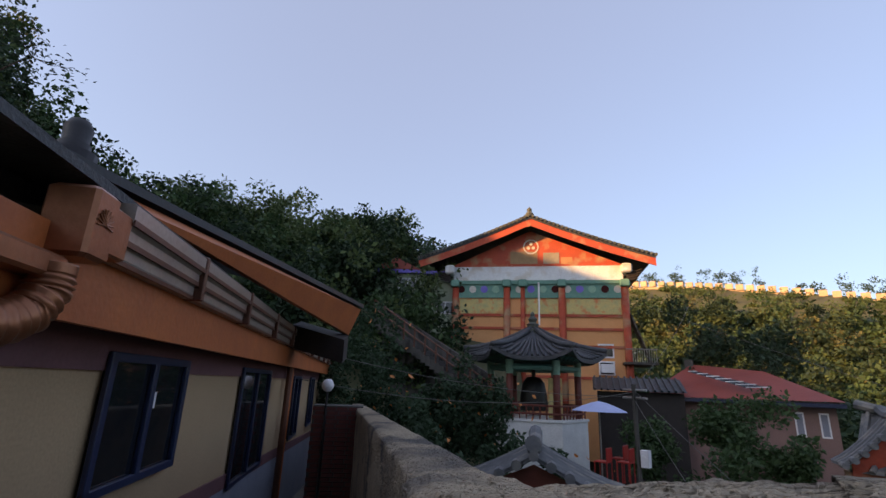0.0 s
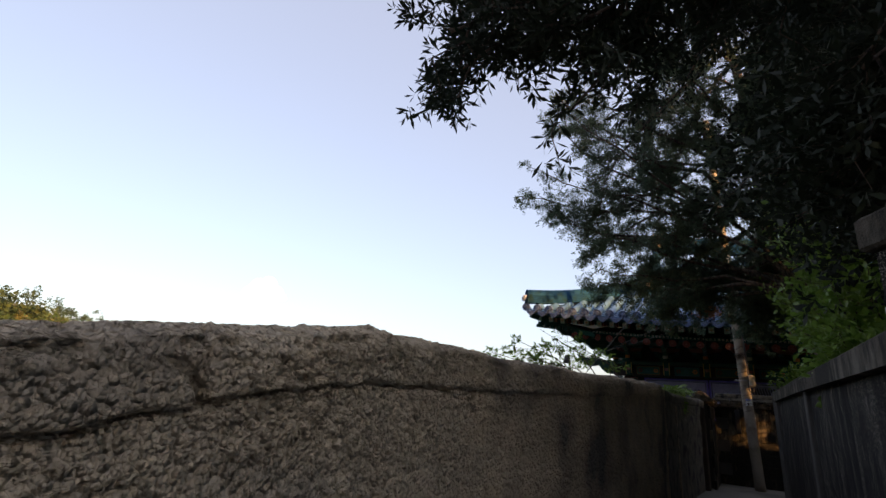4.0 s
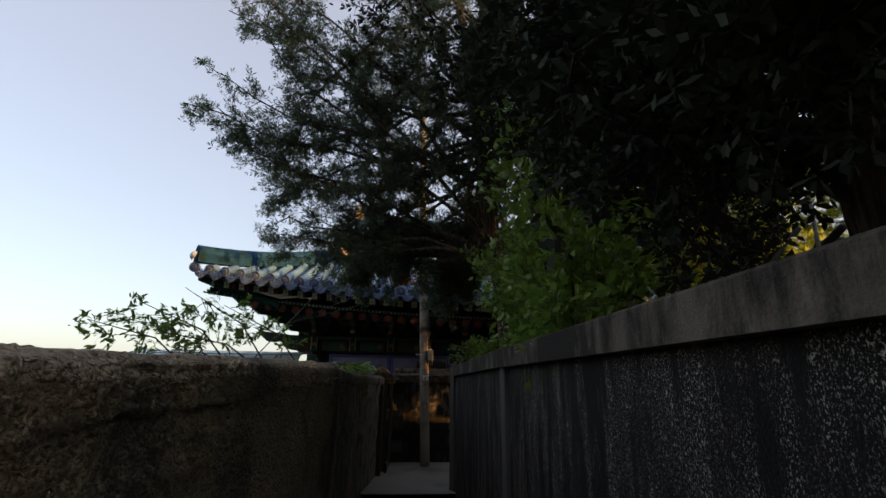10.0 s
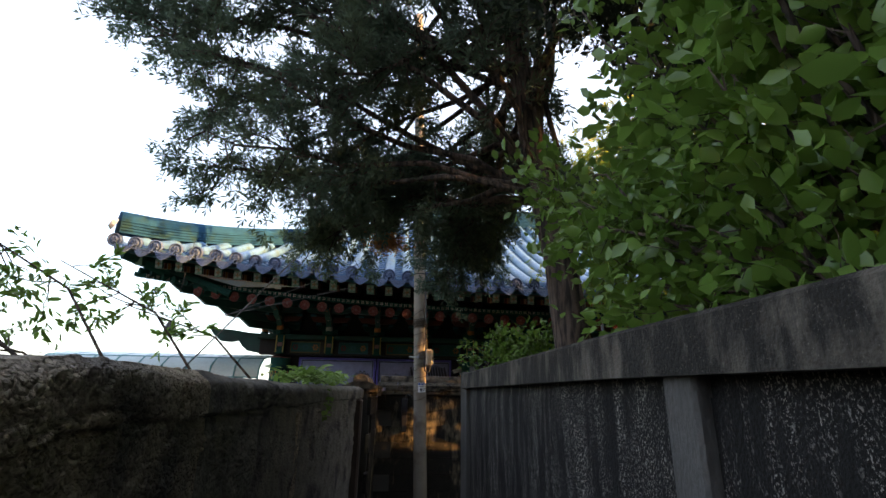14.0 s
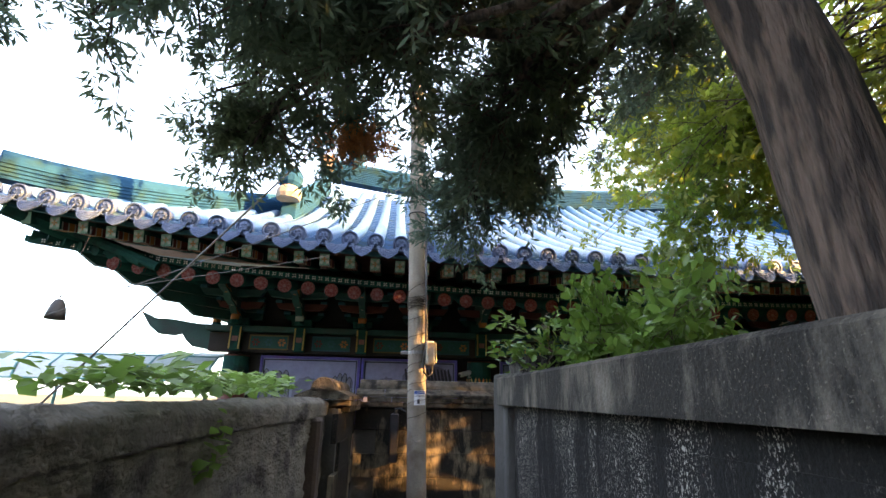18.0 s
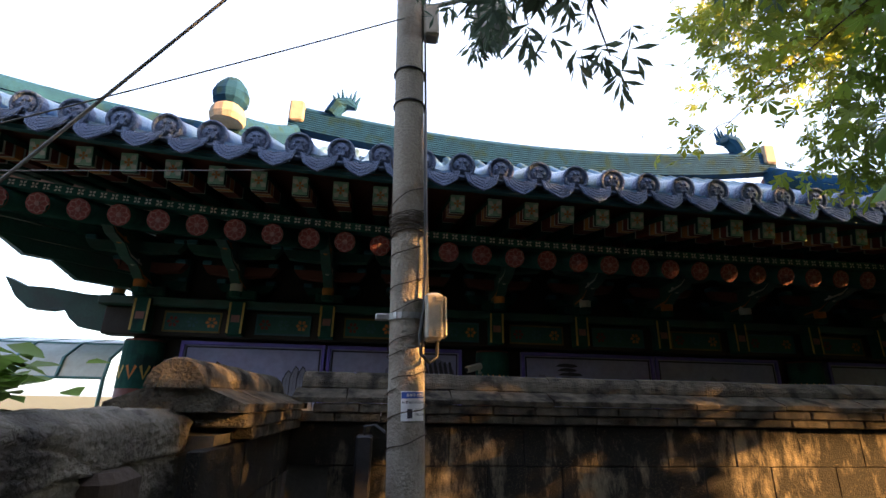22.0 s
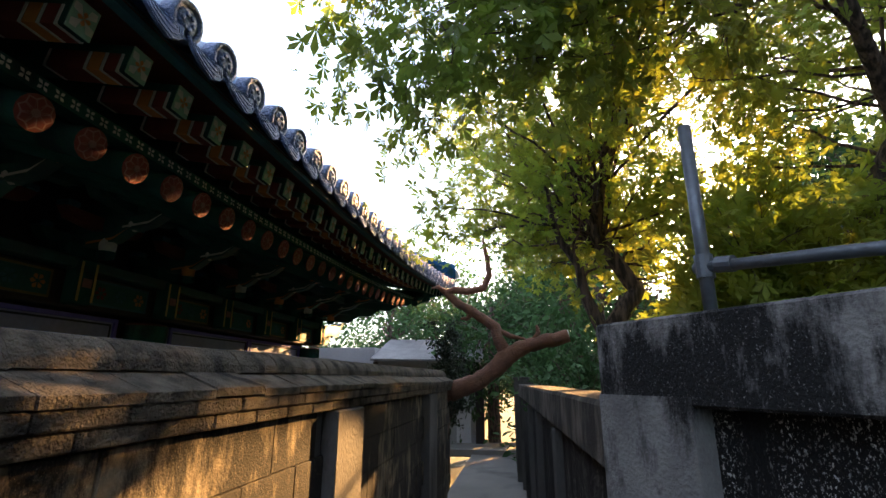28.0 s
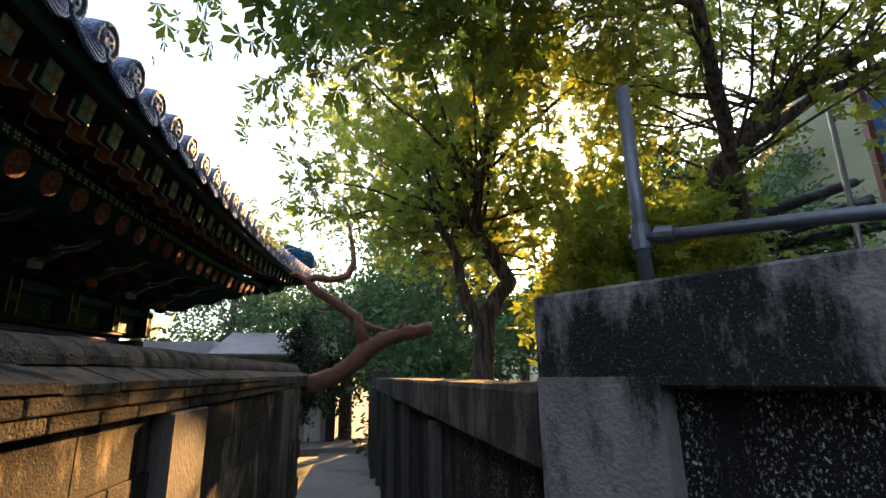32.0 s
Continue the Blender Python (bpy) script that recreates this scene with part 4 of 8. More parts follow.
def mural(x0, x1, kind, seed):
    """A framed wall panel; most of what can be seen of it lies above the precinct wall."""
    r = np.random.default_rng(seed)
    p = part("mural_panel", Acc().box(x0, 0.03, 1.10, x1, 0.075, 2.03), lav, hall, "lavender wall panel painted with ink mountains")
    fr = 0.035
    for a in ((x0, 1.10, x1, 1.13), (x0, 2.03 - fr, x1, 2.03), (x0, 1.13, x0 + fr, 2.03 - fr), (x1 - fr, 1.13, x1, 2.03 - fr)):
        part("frame", Acc().box(a[0], 0.0, a[1], a[2], 0.029, a[3], c=0.004), frame_blue, p)
    for a in ((x0 + 0.048, 1.966, x1 - 0.048, 1.982), (x0 + 0.048, 1.2, x0 + 0.062, 1.966), (x1 - 0.062, 1.2, x1 - 0.048, 1.966)):
        part("ink_line", Acc().box(a[0], 0.024, a[1], a[2], 0.029, a[3]), ink, p)
    L = x1 - x0
    px = lambda u: x0 + 0.08 + (L - 0.16) * u  # noqa: E731

    def ridge_line(u0, u1, top, foot, colour, y, rough=0.25, name="painted_mountain"):
        n = 13
        zs = [foot + (top - foot) * max(0.0, math.sin(math.pi * i / n)) ** 0.6 * (1 - rough * r.random()) for i in range(n + 1)]
        pts = [(px(u0 + (u1 - u0) * i / n), y, zs[i]) for i in range(n + 1)]
        part(name, Acc().add(pts + [(pts[-1][0], y, 1.3), (pts[0][0], y, 1.3)], [tuple(range(n + 3))]), colour, p)

    def rocks(u0, u1, top):
        """Jagged pale boulders outlined in ink."""
        n = 4
        for i in range(n):
            c = u0 + (u1 - u0) * (i + 0.5) / n
            w2, h = (u1 - u0) / n * 0.85, top - 0.10 * abs(i - 1.3) / 1.5 * r.random() - 0.05 * r.random()
            pts = [(-1.0, 1.3), (-0.95, 0.45 * h + 0.55 * 1.6), (-0.5, 0.8 * h + 0.2 * 1.6), (-0.1, h), (0.35, 0.9 * h + 0.1 * 1.6), (0.8, 0.5 * h + 0.5 * 1.6), (1.0, 1.3)]
            for k, (grow, colour, y) in enumerate(((1.0, ink, 0.0225), (0.84, rock_grey, 0.0215))):
                part("painted_rock", Acc().add([(px(c + q * w2 * grow), y - 0.0012 * i, z - (0.014 if k else 0)) for q, z in pts], [tuple(range(7))]), colour, p)
            for q, w in ((-0.25, 0.05), (0.3, 0.07)):
                part("brush_stroke", Acc().add([(px(c + q * w2), 0.0205 - 0.0012 * i, h - 0.05), (px(c + (q + w) * w2 * 1.5), 0.0205 - 0.0012 * i, h - 0.09), (px(c + (q - 0.15) * w2), 0.0205 - 0.0012 * i, 1.4)], [(0, 1, 2)]), ink, p)

    if kind == "rocks":
        ridge_line(0.32, 0.62, 1.76, 1.6, ink_mid, 0.026)
        rocks(-0.02, 0.27, 1.87)
        rocks(0.76, 0.98, 1.84)
    elif kind == "cliff":
        ridge_line(0.08, 0.4, 1.78, 1.55, ink_mid, 0.026)
        ridge_line(0.42, 1.0, 1.96, 1.8, ink_mid, 0.025)
        for j in range(13):
            u = 0.44 + 0.55 * j / 13
            part("brush_stroke", Acc().add([(px(u), 0.0235, 1.90 - 0.03 * r.random()), (px(u + 0.018), 0.0235, 1.90), (px(u + 0.06 + 0.03 * r.random()), 0.0235, 1.62), (px(u + 0.09), 0.0235, 1.45), (px(u + 0.03), 0.0235, 1.62)], [(0, 1, 2, 3, 4)]), ink, p)
    elif kind == "pine":
        ridge_line(0.02, 0.2, 1.82, 1.6, ink_mid, 0.026)
        ridge_line(0.55, 0.98, 1.72, 1.55, ink_mid, 0.026)
        for j in range(7):
            w2, u, z = 0.13 - 0.004 * j - 0.03 * r.random(), 0.33 + 0.06 * (r.random() - 0.5), 1.60 + 0.047 * j
            pts = [(u - w2, z), (u - 0.6 * w2, z + 0.028), (u, z + 0.035), (u + 0.7 * w2, z + 0.026), (u + w2, z + 0.004), (u + 0.4 * w2, z - 0.010), (u - 0.3 * w2, z - 0.004)]
            part("painted_pine", Acc().add([(px(q), 0.0235 - 0.0008 * j, zz) for q, zz in pts], [tuple(range(7))]), ink, p)
        part("painted_pine", Acc().add([(px(0.325), 0.0245, 1.3), (px(0.345), 0.0245, 1.3), (px(0.335), 0.0245, 1.9)], [(0, 1, 2)]), ink, p)
    else:
        ridge_line(0.25, 0.75, 1.86, 1.55, ink_mid, 0.026, 0.35)
        ridge_line(0.5, 0.95, 1.78, 1.5, ink, 0.025, 0.4)


kinds = ["rocks", "cliff", "pine", "hills", "hills", "hills"]
for b2 in range(3):
    xa, xb = COLS[b2] + 0.335, COLS[b2 + 1] - 0.335
    xm = (xa + xb) / 2
    mural(xa, xm - 0.01, kinds[2 * b2], 40 + b2)
    mural(xm + 0.01, xb, kinds[2 * b2 + 1], 50 + b2)

# bracket sets under the eaves
def bracket(x, corner=0):
    br = part("bracket_set", Acc().box(x - 0.15, -0.17, 2.43, x + 0.15, 0.13, 2.56, c=0.02), deep_green, hall, "carved bracket set painted green, red and white")
    for j in range(3):
        z = 2.53 + 0.12 * j
        part("bracket_arm", Acc().add([(x - 0.30 - 0.07 * j, -0.05 - 0.28 * j, z + 0.10), (x - 0.24 - 0.07 * j, -0.05 - 0.28 * j, z + 0.02), (x - 0.12, -0.05 - 0.28 * j, z), (x + 0.12, -0.05 - 0.28 * j, z), (x + 0.24 + 0.07 * j, -0.05 - 0.28 * j, z + 0.02), (x + 0.30 + 0.07 * j, -0.05 - 0.28 * j, z + 0.10),
                                       (x - 0.30 - 0.07 * j, 0.05 - 0.28 * j, z + 0.10), (x - 0.24 - 0.07 * j, 0.05 - 0.28 * j, z + 0.02), (x - 0.12, 0.05 - 0.28 * j, z), (x + 0.12, 0.05 - 0.28 * j, z), (x + 0.24 + 0.07 * j, 0.05 - 0.28 * j, z + 0.02), (x + 0.30 + 0.07 * j, 0.05 - 0.28 * j, z + 0.10)],
                                      [(0, 1, 2, 3, 4, 5), (11, 10, 9, 8, 7, 6)] + [(i, i + 6, (i + 1) % 6 + 6, (i + 1) % 6) for i in range(6)]), (deep_green, red_wood, green_wood)[j], br)
        for s in (-1, 1):
            part("bearing_block", Acc().box(x + s * (0.25 + 0.07 * j) - 0.05, -0.06 - 0.28 * j, z + 0.10, x + s * (0.25 + 0.07 * j) + 0.05, 0.06 - 0.28 * j, z + 0.15, c=0.01), teal_paint, br)
        y0 = -0.30 - 0.30 * j
        tongue = [(0.3, z + 0.11), (0.3, z), (y0, z), (y0 - 0.14, z + 0.03), (y0 - 0.30, z + 0.14), (y0 - 0.20, z + 0.13), (y0 - 0.05, z + 0.11)]
        k = len(tongue)
        part("tongue", Acc().add([(x - 0.045, y, zz) for y, zz in tongue] + [(x + 0.045, y, zz) for y, zz in tongue], [tuple(range(k)), tuple(range(2 * k - 1, k - 1, -1))] + [(i, (i + 1) % k, k + (i + 1) % k, k + i) for i in range(k)]), green_wood, br)
        for side in (-1, 1):
            part("tongue_edge", Acc().add([(x + side * 0.047, y0 + 0.1, z + 0.012), (x + side * 0.047, y0 - 0.13, z + 0.042), (x + side * 0.047, y0 - 0.27, z + 0.135), (x + side * 0.047, y0 - 0.13, z + 0.06), (x + side * 0.047, y0 + 0.1, z + 0.03)], [(0, 1, 2, 3, 4)]), soft_white if j % 2 else orange_paint, br)
        part("tongue_tip", Acc().lathe([(0.0, -0.05), (0.045, -0.03), (0.055, 0.01), (0.03, 0.05), (0.0, 0.06)], 8, Matrix.Translation((x, y0 - 0.27, z + 0.16))), (soft_white, orange_paint, rose)[j], br, "painted lotus bud")
    foot = part("bracket_foot", Acc().box(x - 0.075, -0.24, 2.07, x + 0.075, -0.10, 2.42, c=0.012), deep_green, br, "green bracket foot edged with gold")
    for dx in (-0.075, 0.055):
        part("gold_edge", Acc().box(x + dx, -0.243, 2.09, x + dx + 0.02, -0.2405, 2.40), gold_paint, foot)
    part("painted_scale", Acc().box(x - 0.04, -0.243, 2.2, x + 0.04, -0.2405, 2.27), rim_pink, foot)
    part("lotus_bud", Acc().lathe([(0.0, -0.09), (0.035, -0.08), (0.06, -0.03), (0.062, 0.02), (0.04, 0.07), (0.02, 0.10), (0.0, 0.105)], 10, Matrix.Translation((x, -0.36, 2.53))), soft_white if corner else orange_paint, br, "white lotus bud" if corner else "orange lotus bud", smooth=True)
    part("bud_leaf", Acc().lathe([(0.0, -0.12), (0.06, -0.10), (0.068, -0.05), (0.05, -0.05)], 10, Matrix.Translation((x, -0.36, 2.53))), deep_green, br)
    return br


for b2 in range(3):
    for k in range(4):
        bracket(COLS[b2] + (COLS[b2 + 1] - COLS[b2]) * k / 4, k % 2)
bracket(COLS[3])
for sx, xc in ((-1, COLS[0]), (1, COLS[3])):
    for j in range(4):
        m = Matrix.Translation((xc, 0, 2.5 + 0.14 * j)) @ Matrix.Rotation(radians(-135 if sx < 0 else -45), 4, "Z")
        L = 0.7 + 0.42 * j
        part("corner_tongue", Acc().add([(0, -0.06, 0), (L, -0.05, 0), (L + 0.25, -0.03, 0.16), (L - 0.05, -0.05, 0.13), (0, -0.06, 0.13), (0, 0.06, 0), (L, 0.05, 0), (L + 0.25, 0.03, 0.16), (L - 0.05, 0.05, 0.13), (0, 0.06, 0.13)],
                                       [(0, 1, 2, 3, 4), (9, 8, 7, 6, 5)] + [(i, i + 5, (i + 1) % 5 + 5, (i + 1) % 5) for i in range(5)]), green_wood, hall, "green carved corner bracket arm", m=m)
    turn = Matrix.Translation((xc, 0, 0)) @ Matrix.Rotation(radians(90 * sx), 4, "Z") @ Matrix.Translation((-xc, 0, 0))
    bracket(xc).matrix_basis = turn
    for back in (1.9, 3.8):
        bracket(xc).matrix_basis = Matrix.Translation((0, back, 0)) @ turn
    fin = [(0.0, 2.06), (0.35, 2.075), (0.62, 2.12), (0.72, 2.2), (0.8, 2.31), (0.95, 2.28), (1.12, 2.29), (1.26, 2.4), (1.4, 2.6), (1.2, 2.51), (0.95, 2.5), (0.6, 2.45), (0.0, 2.43)]
    k = len(fin)
    part("lintel_end", Acc().add([(xc + sx * a, -0.07, z) for a, z in fin] + [(xc + sx * a, 0.07, z) for a, z in fin], [tuple(range(k)), tuple(range(2 * k - 1, k - 1, -1))] + [(i, (i + 1) % k, k + (i + 1) % k, k + i) for i in range(k)]), green_wood, hall, "carved green lintel end curling upward")
    hp0, hp1 = Vector((xc, 0, 2.95)), Vector((XL + 0.1 if sx < 0 else XR - 0.1, -2.1, 3.36))
    part("hip_rafter", Acc().tube([hp0, hp0.lerp(hp1, 0.6) + Vector((0, 0, -0.08)), hp1], [0.13, 0.12, 0.10], 8), deep_green, hall)
    for j in range(9):
        a = j / 9
        q = hp0.lerp(hp1, 0.15 + 0.75 * a)
        e = Vector((XL + 0.16 + 0.18 * j if sx < 0 else XR - 0.16 - 0.18 * j, -1.70, 3.18 - 0.04 * j))
        part("fan_rafter", Acc().tube([q, e], 0.06, 8), deep_green, hall)

cctv = thing("security_camera", "small white security camera on the temple column", "camera", hm @ Matrix.Translation((-0.19, -0.17, 1.78)))
part("bracket", Acc().tube([(0.03, 0.02, 0.0), (0.0, -0.03, 0.0), (0.0, -0.06, 0.03)], 0.012, 8), soft_white, cctv)
part("housing", Acc().box(-0.035, -0.17, 0.0, 0.035, 0.03, 0.065, Matrix.Translation((0, -0.04, 0.03)) @ Matrix.Rotation(radians(-60), 4, "Z") @ Matrix.Rotation(radians(14), 4, "X"), c=0.012), soft_white, cctv)
part("lens", Acc().lathe([(0.022, 0.0), (0.022, 0.012), (0.0, 0.013)], 12, Matrix.Translation((0, -0.04, 0.03)) @ Matrix.Rotation(radians(-60), 4, "Z") @ Matrix.Rotation(radians(14), 4, "X") @ Matrix.Translation((0, -0.165, 0.03)) @ Matrix.Rotation(radians(90), 4, "X")), dark_metal, cctv)

# ridges of stacked tiles
# Darker than the roof tiles: missing tree shade is put into this colour.
ridge_mat = mat("shaded_ridge_tile", (0.012, 0.06, 0.125), (0.008, 0.04, 0.09), 7, 0.6, 0.4, 60, c3=(0.014, 0.04, 0.045), stain=4)

ridge_mat.node_tree.nodes["Principled BSDF"].inputs["Specular IOR Level"].default_value = 0.1
ridge_mat.node_tree.nodes["Principled BSDF"].inputs["Roughness"].default_value = 0.9


ridge_plaster = mat("sandy_ridge_plaster", (0.36, 0.29, 0.22), (0.26, 0.21, 0.16), 8, 0.9, 0.4, 60)


def ridge(path, h, w2, name="ridge"):
    prof = []
    rows = int(h / 0.045)
    left, right = [], []
    for k in range(rows):
        z = k * 0.045
        left += [(-w2, z), (-w2, z + 0.03), (-w2 + 0.018, z + 0.03), (-w2 + 0.018, z + 0.045)]
    right = [(-a, b2) for a, b2 in reversed(left)]
    top = [(-w2 * 0.7, h + 0.03), (-w2 * 0.35, h + 0.085), (0, h + 0.10), (w2 * 0.35, h + 0.085), (w2 * 0.7, h + 0.03)]
    return part(name, Acc().sweep(left + top + right, path), ridge_mat, hall, "stacked blue-green ridge tiles")


def rp(x, t, lift=0.0):
    y, z = roof_pt(x, t)
    return (x, y, z + lift)


for sx in (-1, 1):
    corner = XL if sx < 0 else XR
    gx = GL if sx < 0 else GR
    pts = []
    for k in range(10):
        a = k / 9
        x = corner + (gx - corner) * a
        y, z = roof_pt(x, t_max(x) if k else 0.0)
        pts.append((x, y, z + 0.02 + 0.10 * (1 - a) ** 3))
    ridge(pts, 0.26, 0.10, "hip_ridge")
    part("plaster_end", Acc().tube([(pts[0][0] - sx * -0.02, pts[0][1] - 0.06, pts[0][2] + 0.12), (pts[0][0] + sx * 0.06, pts[0][1] - 0.10, pts[0][2] + 0.14)], [0.10, 0.06], 10), soft_white, hall)
    gp = [rp(gx, 0.36 + 0.64 * k / 8, 0.03) for k in range(9)]
    ridge(gp, 0.40, 0.11, "gable_ridge")
    # ornament at the lower end of the gable ridge
    ox, oy, oz = rp(gx, 0.34, 0.36)
    orn = part("ridge_ornament", Acc().lathe([(0.16, 0.0), (0.18, 0.06), (0.17, 0.14), (0.12, 0.19), (0.10, 0.20)], 12, Matrix.Translation((ox, oy, oz)) @ Matrix.Scale(1.08, 4)), ridge_plaster, hall, "plaster ridge end with a dark blue knob")
    part("knob", Acc().lathe([(0.11, 0.18), (0.17, 0.24), (0.185, 0.32), (0.15, 0.42), (0.09, 0.50), (0.03, 0.53), (0.0, 0.54)], 12, Matrix.Translation((ox, oy, oz)) @ Matrix.Scale(1.08, 4)), ridge_mat, orn)
main = [(x, 3.05, 5.95 + 0.42 * ((x - XC) / 5.1) ** 2) for x in np.linspace(GL - 0.15, GR + 0.15, 21)]
ridge(main, 0.45, 0.14, "main_ridge")
for sx, gx in ((-1, GL), (1, GR)):
    hd = part("dragon_finial", Acc().tube([(gx - sx * 0.62, 2.98, 6.75), (gx - sx * 0.75, 2.98, 6.98), (gx - sx * 0.92, 2.98, 7.04), (gx - sx * 1.1, 2.98, 6.96)], [0.15, 0.17, 0.13, 0.06], 10), ridge_mat, hall, "blue glazed dragon-shaped ridge finial")
    for k in range(7):
        part("horn", Acc().tube([(gx - sx * (0.72 + 0.06 * k), 2.98, 7.04), (gx - sx * (0.62 + 0.09 * k), 2.98, 7.22 + 0.07 * (k % 3))], [0.05, 0.010], 5), ridge_mat, hd)
    part("plaster_end", Acc().box(gx - 0.14, 2.85, 6.5, gx + 0.14, 3.25, 6.95, c=0.03), ridge_plaster, hall)
    part("gable_wall", Acc().add([(gx, 0.6, 4.3), (gx, 5.5, 4.3), (gx, 3.05, 6.4)], [(0, 1, 2)]), red_wood, hall)
    ex = XL if sx < 0 else XR
    part("side_roof", Acc().grid(lambda a, t: (ex + (gx - ex) * t, (-1.95 + 2.7 * t) * (1 - a) + (7.9 - 2.7 * t) * a, 3.5 + (4.5 - 3.5) * t), list(np.linspace(0, 1, 12)), [0, 0.3, 0.6, 1]), tile_mat, hall)
part("back_roof", Acc().grid(lambda x, t: (x, 3.05 + 4.9 * t, 5.95 - 2.9 * t), [GL, XC, GR], [0, 0.5, 1]), tile_mat, hall)

# ---------- lane details ----------
def text_mesh(body, size, material, align="LEFT", depth=0.0006):
    """Letters as mesh data in their own x, y plane."""
    cu = bpy.data.curves.new("letters", "FONT")
    cu.offset = size * 0.018
    cu.body, cu.size, cu.extrude, cu.align_x, cu.resolution_u = body, size, depth, align, 3
    ob = bpy.data.objects.new("letters", cu)
    scene.collection.objects.link(ob)
    dg = bpy.context.evaluated_depsgraph_get()
    data = bpy.data.meshes.new_from_object(ob.evaluated_get(dg))
    bpy.data.objects.remove(ob)
    data.materials.clear()
    data.materials.append(material)
    return data


enamel_white = mat("white_enamel", (0.78, 0.78, 0.80), (0.72, 0.72, 0.74), 5, 0.35, 0.0, 30)
sign_blue = mat("sign_blue_enamel", (0.035, 0.10, 0.45), (0.03, 0.09, 0.40), 4, 0.35, 0.0, 30)
upright = Matrix(((1, 0, 0, 0), (0, 0, -1, 0), (0, 1, 0, 0), (0, 0, 0, 1)))  # letters stand up, facing -y

# address plate on the gate pillar; its frame runs along the pillar face
sg = thing("address_plate", "blue and white enamelled house-number plate on the pillar", "sign", frame_at(0.237, -8.459, 1.33, 0.447, -0.894) @ Matrix.Translation((0, -0.004, 0)))
W = 0.266
out = [(0, 0), (W, 0), (W, 0.198), (0.125, 0.222), (0.115, 0.221), (0, 0.184)]


def plate(pts, y0, y1):
    n = len(pts)
    return Acc().add([(x, y0, z) for x, z in pts] + [(x, y1, z) for x, z in pts], [tuple(range(n)), tuple(range(2 * n - 1, n - 1, -1))] + [(i, (i + 1) % n, n + (i + 1) % n, n + i) for i in range(n)])


def inset(pts, d):
    c = Vector((sum(p[0] for p in pts) / len(pts), sum(p[1] for p in pts) / len(pts)))
    return [tuple(Vector(p) + Vector((math.copysign(d, c.x - p[0]) if abs(p[0] - c.x) > 0.05 else 0, math.copysign(d, c.y - p[1])))) for p in pts]


part("plate", plate(out, 0.0, 0.005), enamel_white, sg)
part("blue_field", plate(inset(out, 0.008), -0.0012, 0.0), sign_blue, sg)
part("rule", Acc().box(0.006, -0.0022, 0.128, W - 0.006, -0.0014, 0.131), enamel_white, sg)
for body, size, x, z in (("통일로18가길", 0.0265, 0.060, 0.164), ("Tongil-ro 18ga-gil", 0.0185, 0.072, 0.143), ("34", 0.118, 0.079, 0.026), ("03023", 0.0135, 0.014, 0.012), ("무악동 산2-16", 0.0135, 0.194, 0.012)):
    part("lettering", text_mesh(body, size, enamel_white), None, sg, "white lettering", m=Matrix.Translation((x, -0.0022, z)) @ upright)

# blue gate
gm = frame_at(0.60, -8.55, 0, 0.445, -0.895)
gz = -0.30
rust = mat("brown_rust", (0.10, 0.035, 0.018), (0.055, 0.025, 0.018), 12, 0.9, 0.6, 60)
bare = mat("scraped_primer", (0.22, 0.25, 0.27), (0.16, 0.18, 0.2), 12, 0.7, 0.2, 60)
gate = thing("metal_gate", "pale blue ribbed steel gate with rust patches", "gate", gm)
for leaf, s0 in ((0, 0.09), (1, 0.99)):
    s1 = s0 + 0.88
    part("leaf_sheet", Acc().box(s0, 0.0, gz + 0.05, s1, 0.012, 1.47), blue_metal, gate)
    part("leaf_rail", Acc().box(s0 - 0.01, -0.02, 1.47, s1 + 0.01, 0.035, 1.51, c=0.004), blue_metal, gate)
    part("leaf_rail", Acc().box(s0 - 0.01, -0.02, gz + 0.02, s1 + 0.01, 0.035, gz + 0.06, c=0.004), blue_metal, gate)
    part("top_rail", Acc().box(s0 - 0.01, -0.018, 1.765, s1 + 0.01, 0.032, 1.805, c=0.004), blue_metal, gate)
    part("stile", Acc().box(s0 - 0.03, -0.015, gz, s0, 0.03, 1.765, c=0.004), blue_metal, gate)
    for k in range(5):
        a = s0 + 0.10 + 0.165 * k
        part("rib", Acc().add([(a, 0, gz + 0.07), (a + 0.012, -0.02, gz + 0.07), (a + 0.05, -0.02, gz + 0.07), (a + 0.062, 0, gz + 0.07), (a, 0, 1.46), (a + 0.012, -0.02, 1.46), (a + 0.05, -0.02, 1.46), (a + 0.062, 0, 1.46)], [(0, 1, 5, 4), (1, 2, 6, 5), (2, 3, 7, 6), (4, 5, 6, 7)]), blue_metal, gate)
    for k in range(9):
        a = s0 + 0.06 + 0.095 * k
        b2 = Acc()
        for j in range(13):
            tw = j * 0.55
            hs = 0.016 + 0.004 * math.sin(j * 2.4)
            b2.v += [(a + hs * math.cos(tw + q * math.pi / 2), 0.008 + hs * math.sin(tw + q * math.pi / 2), 1.51 + 0.255 * j / 12) for q in range(4)]
        b2.f = [(j * 4 + q, j * 4 + (q + 1) % 4, j * 4 + 4 + (q + 1) % 4, j * 4 + 4 + q) for j in range(12) for q in range(4)]
        part("twisted_baluster", b2, blue_metal, gate)
sl = part("letter_slot", Acc().box(0.255, -0.008, 1.06, 0.315, 0.0, 1.235, c=0.003), blue_metal, gate)
# A solid dark bar stands for the shade inside the slot.
part("slot_opening", Acc().box(0.275, -0.011, 1.08, 0.292, -0.0085, 1.215), dark_metal, sl)
gp = part("gate_label", Acc().box(0.48, -0.028, 1.455, 0.64, -0.022, 1.51), enamel_white, gate, "worn white metal label")
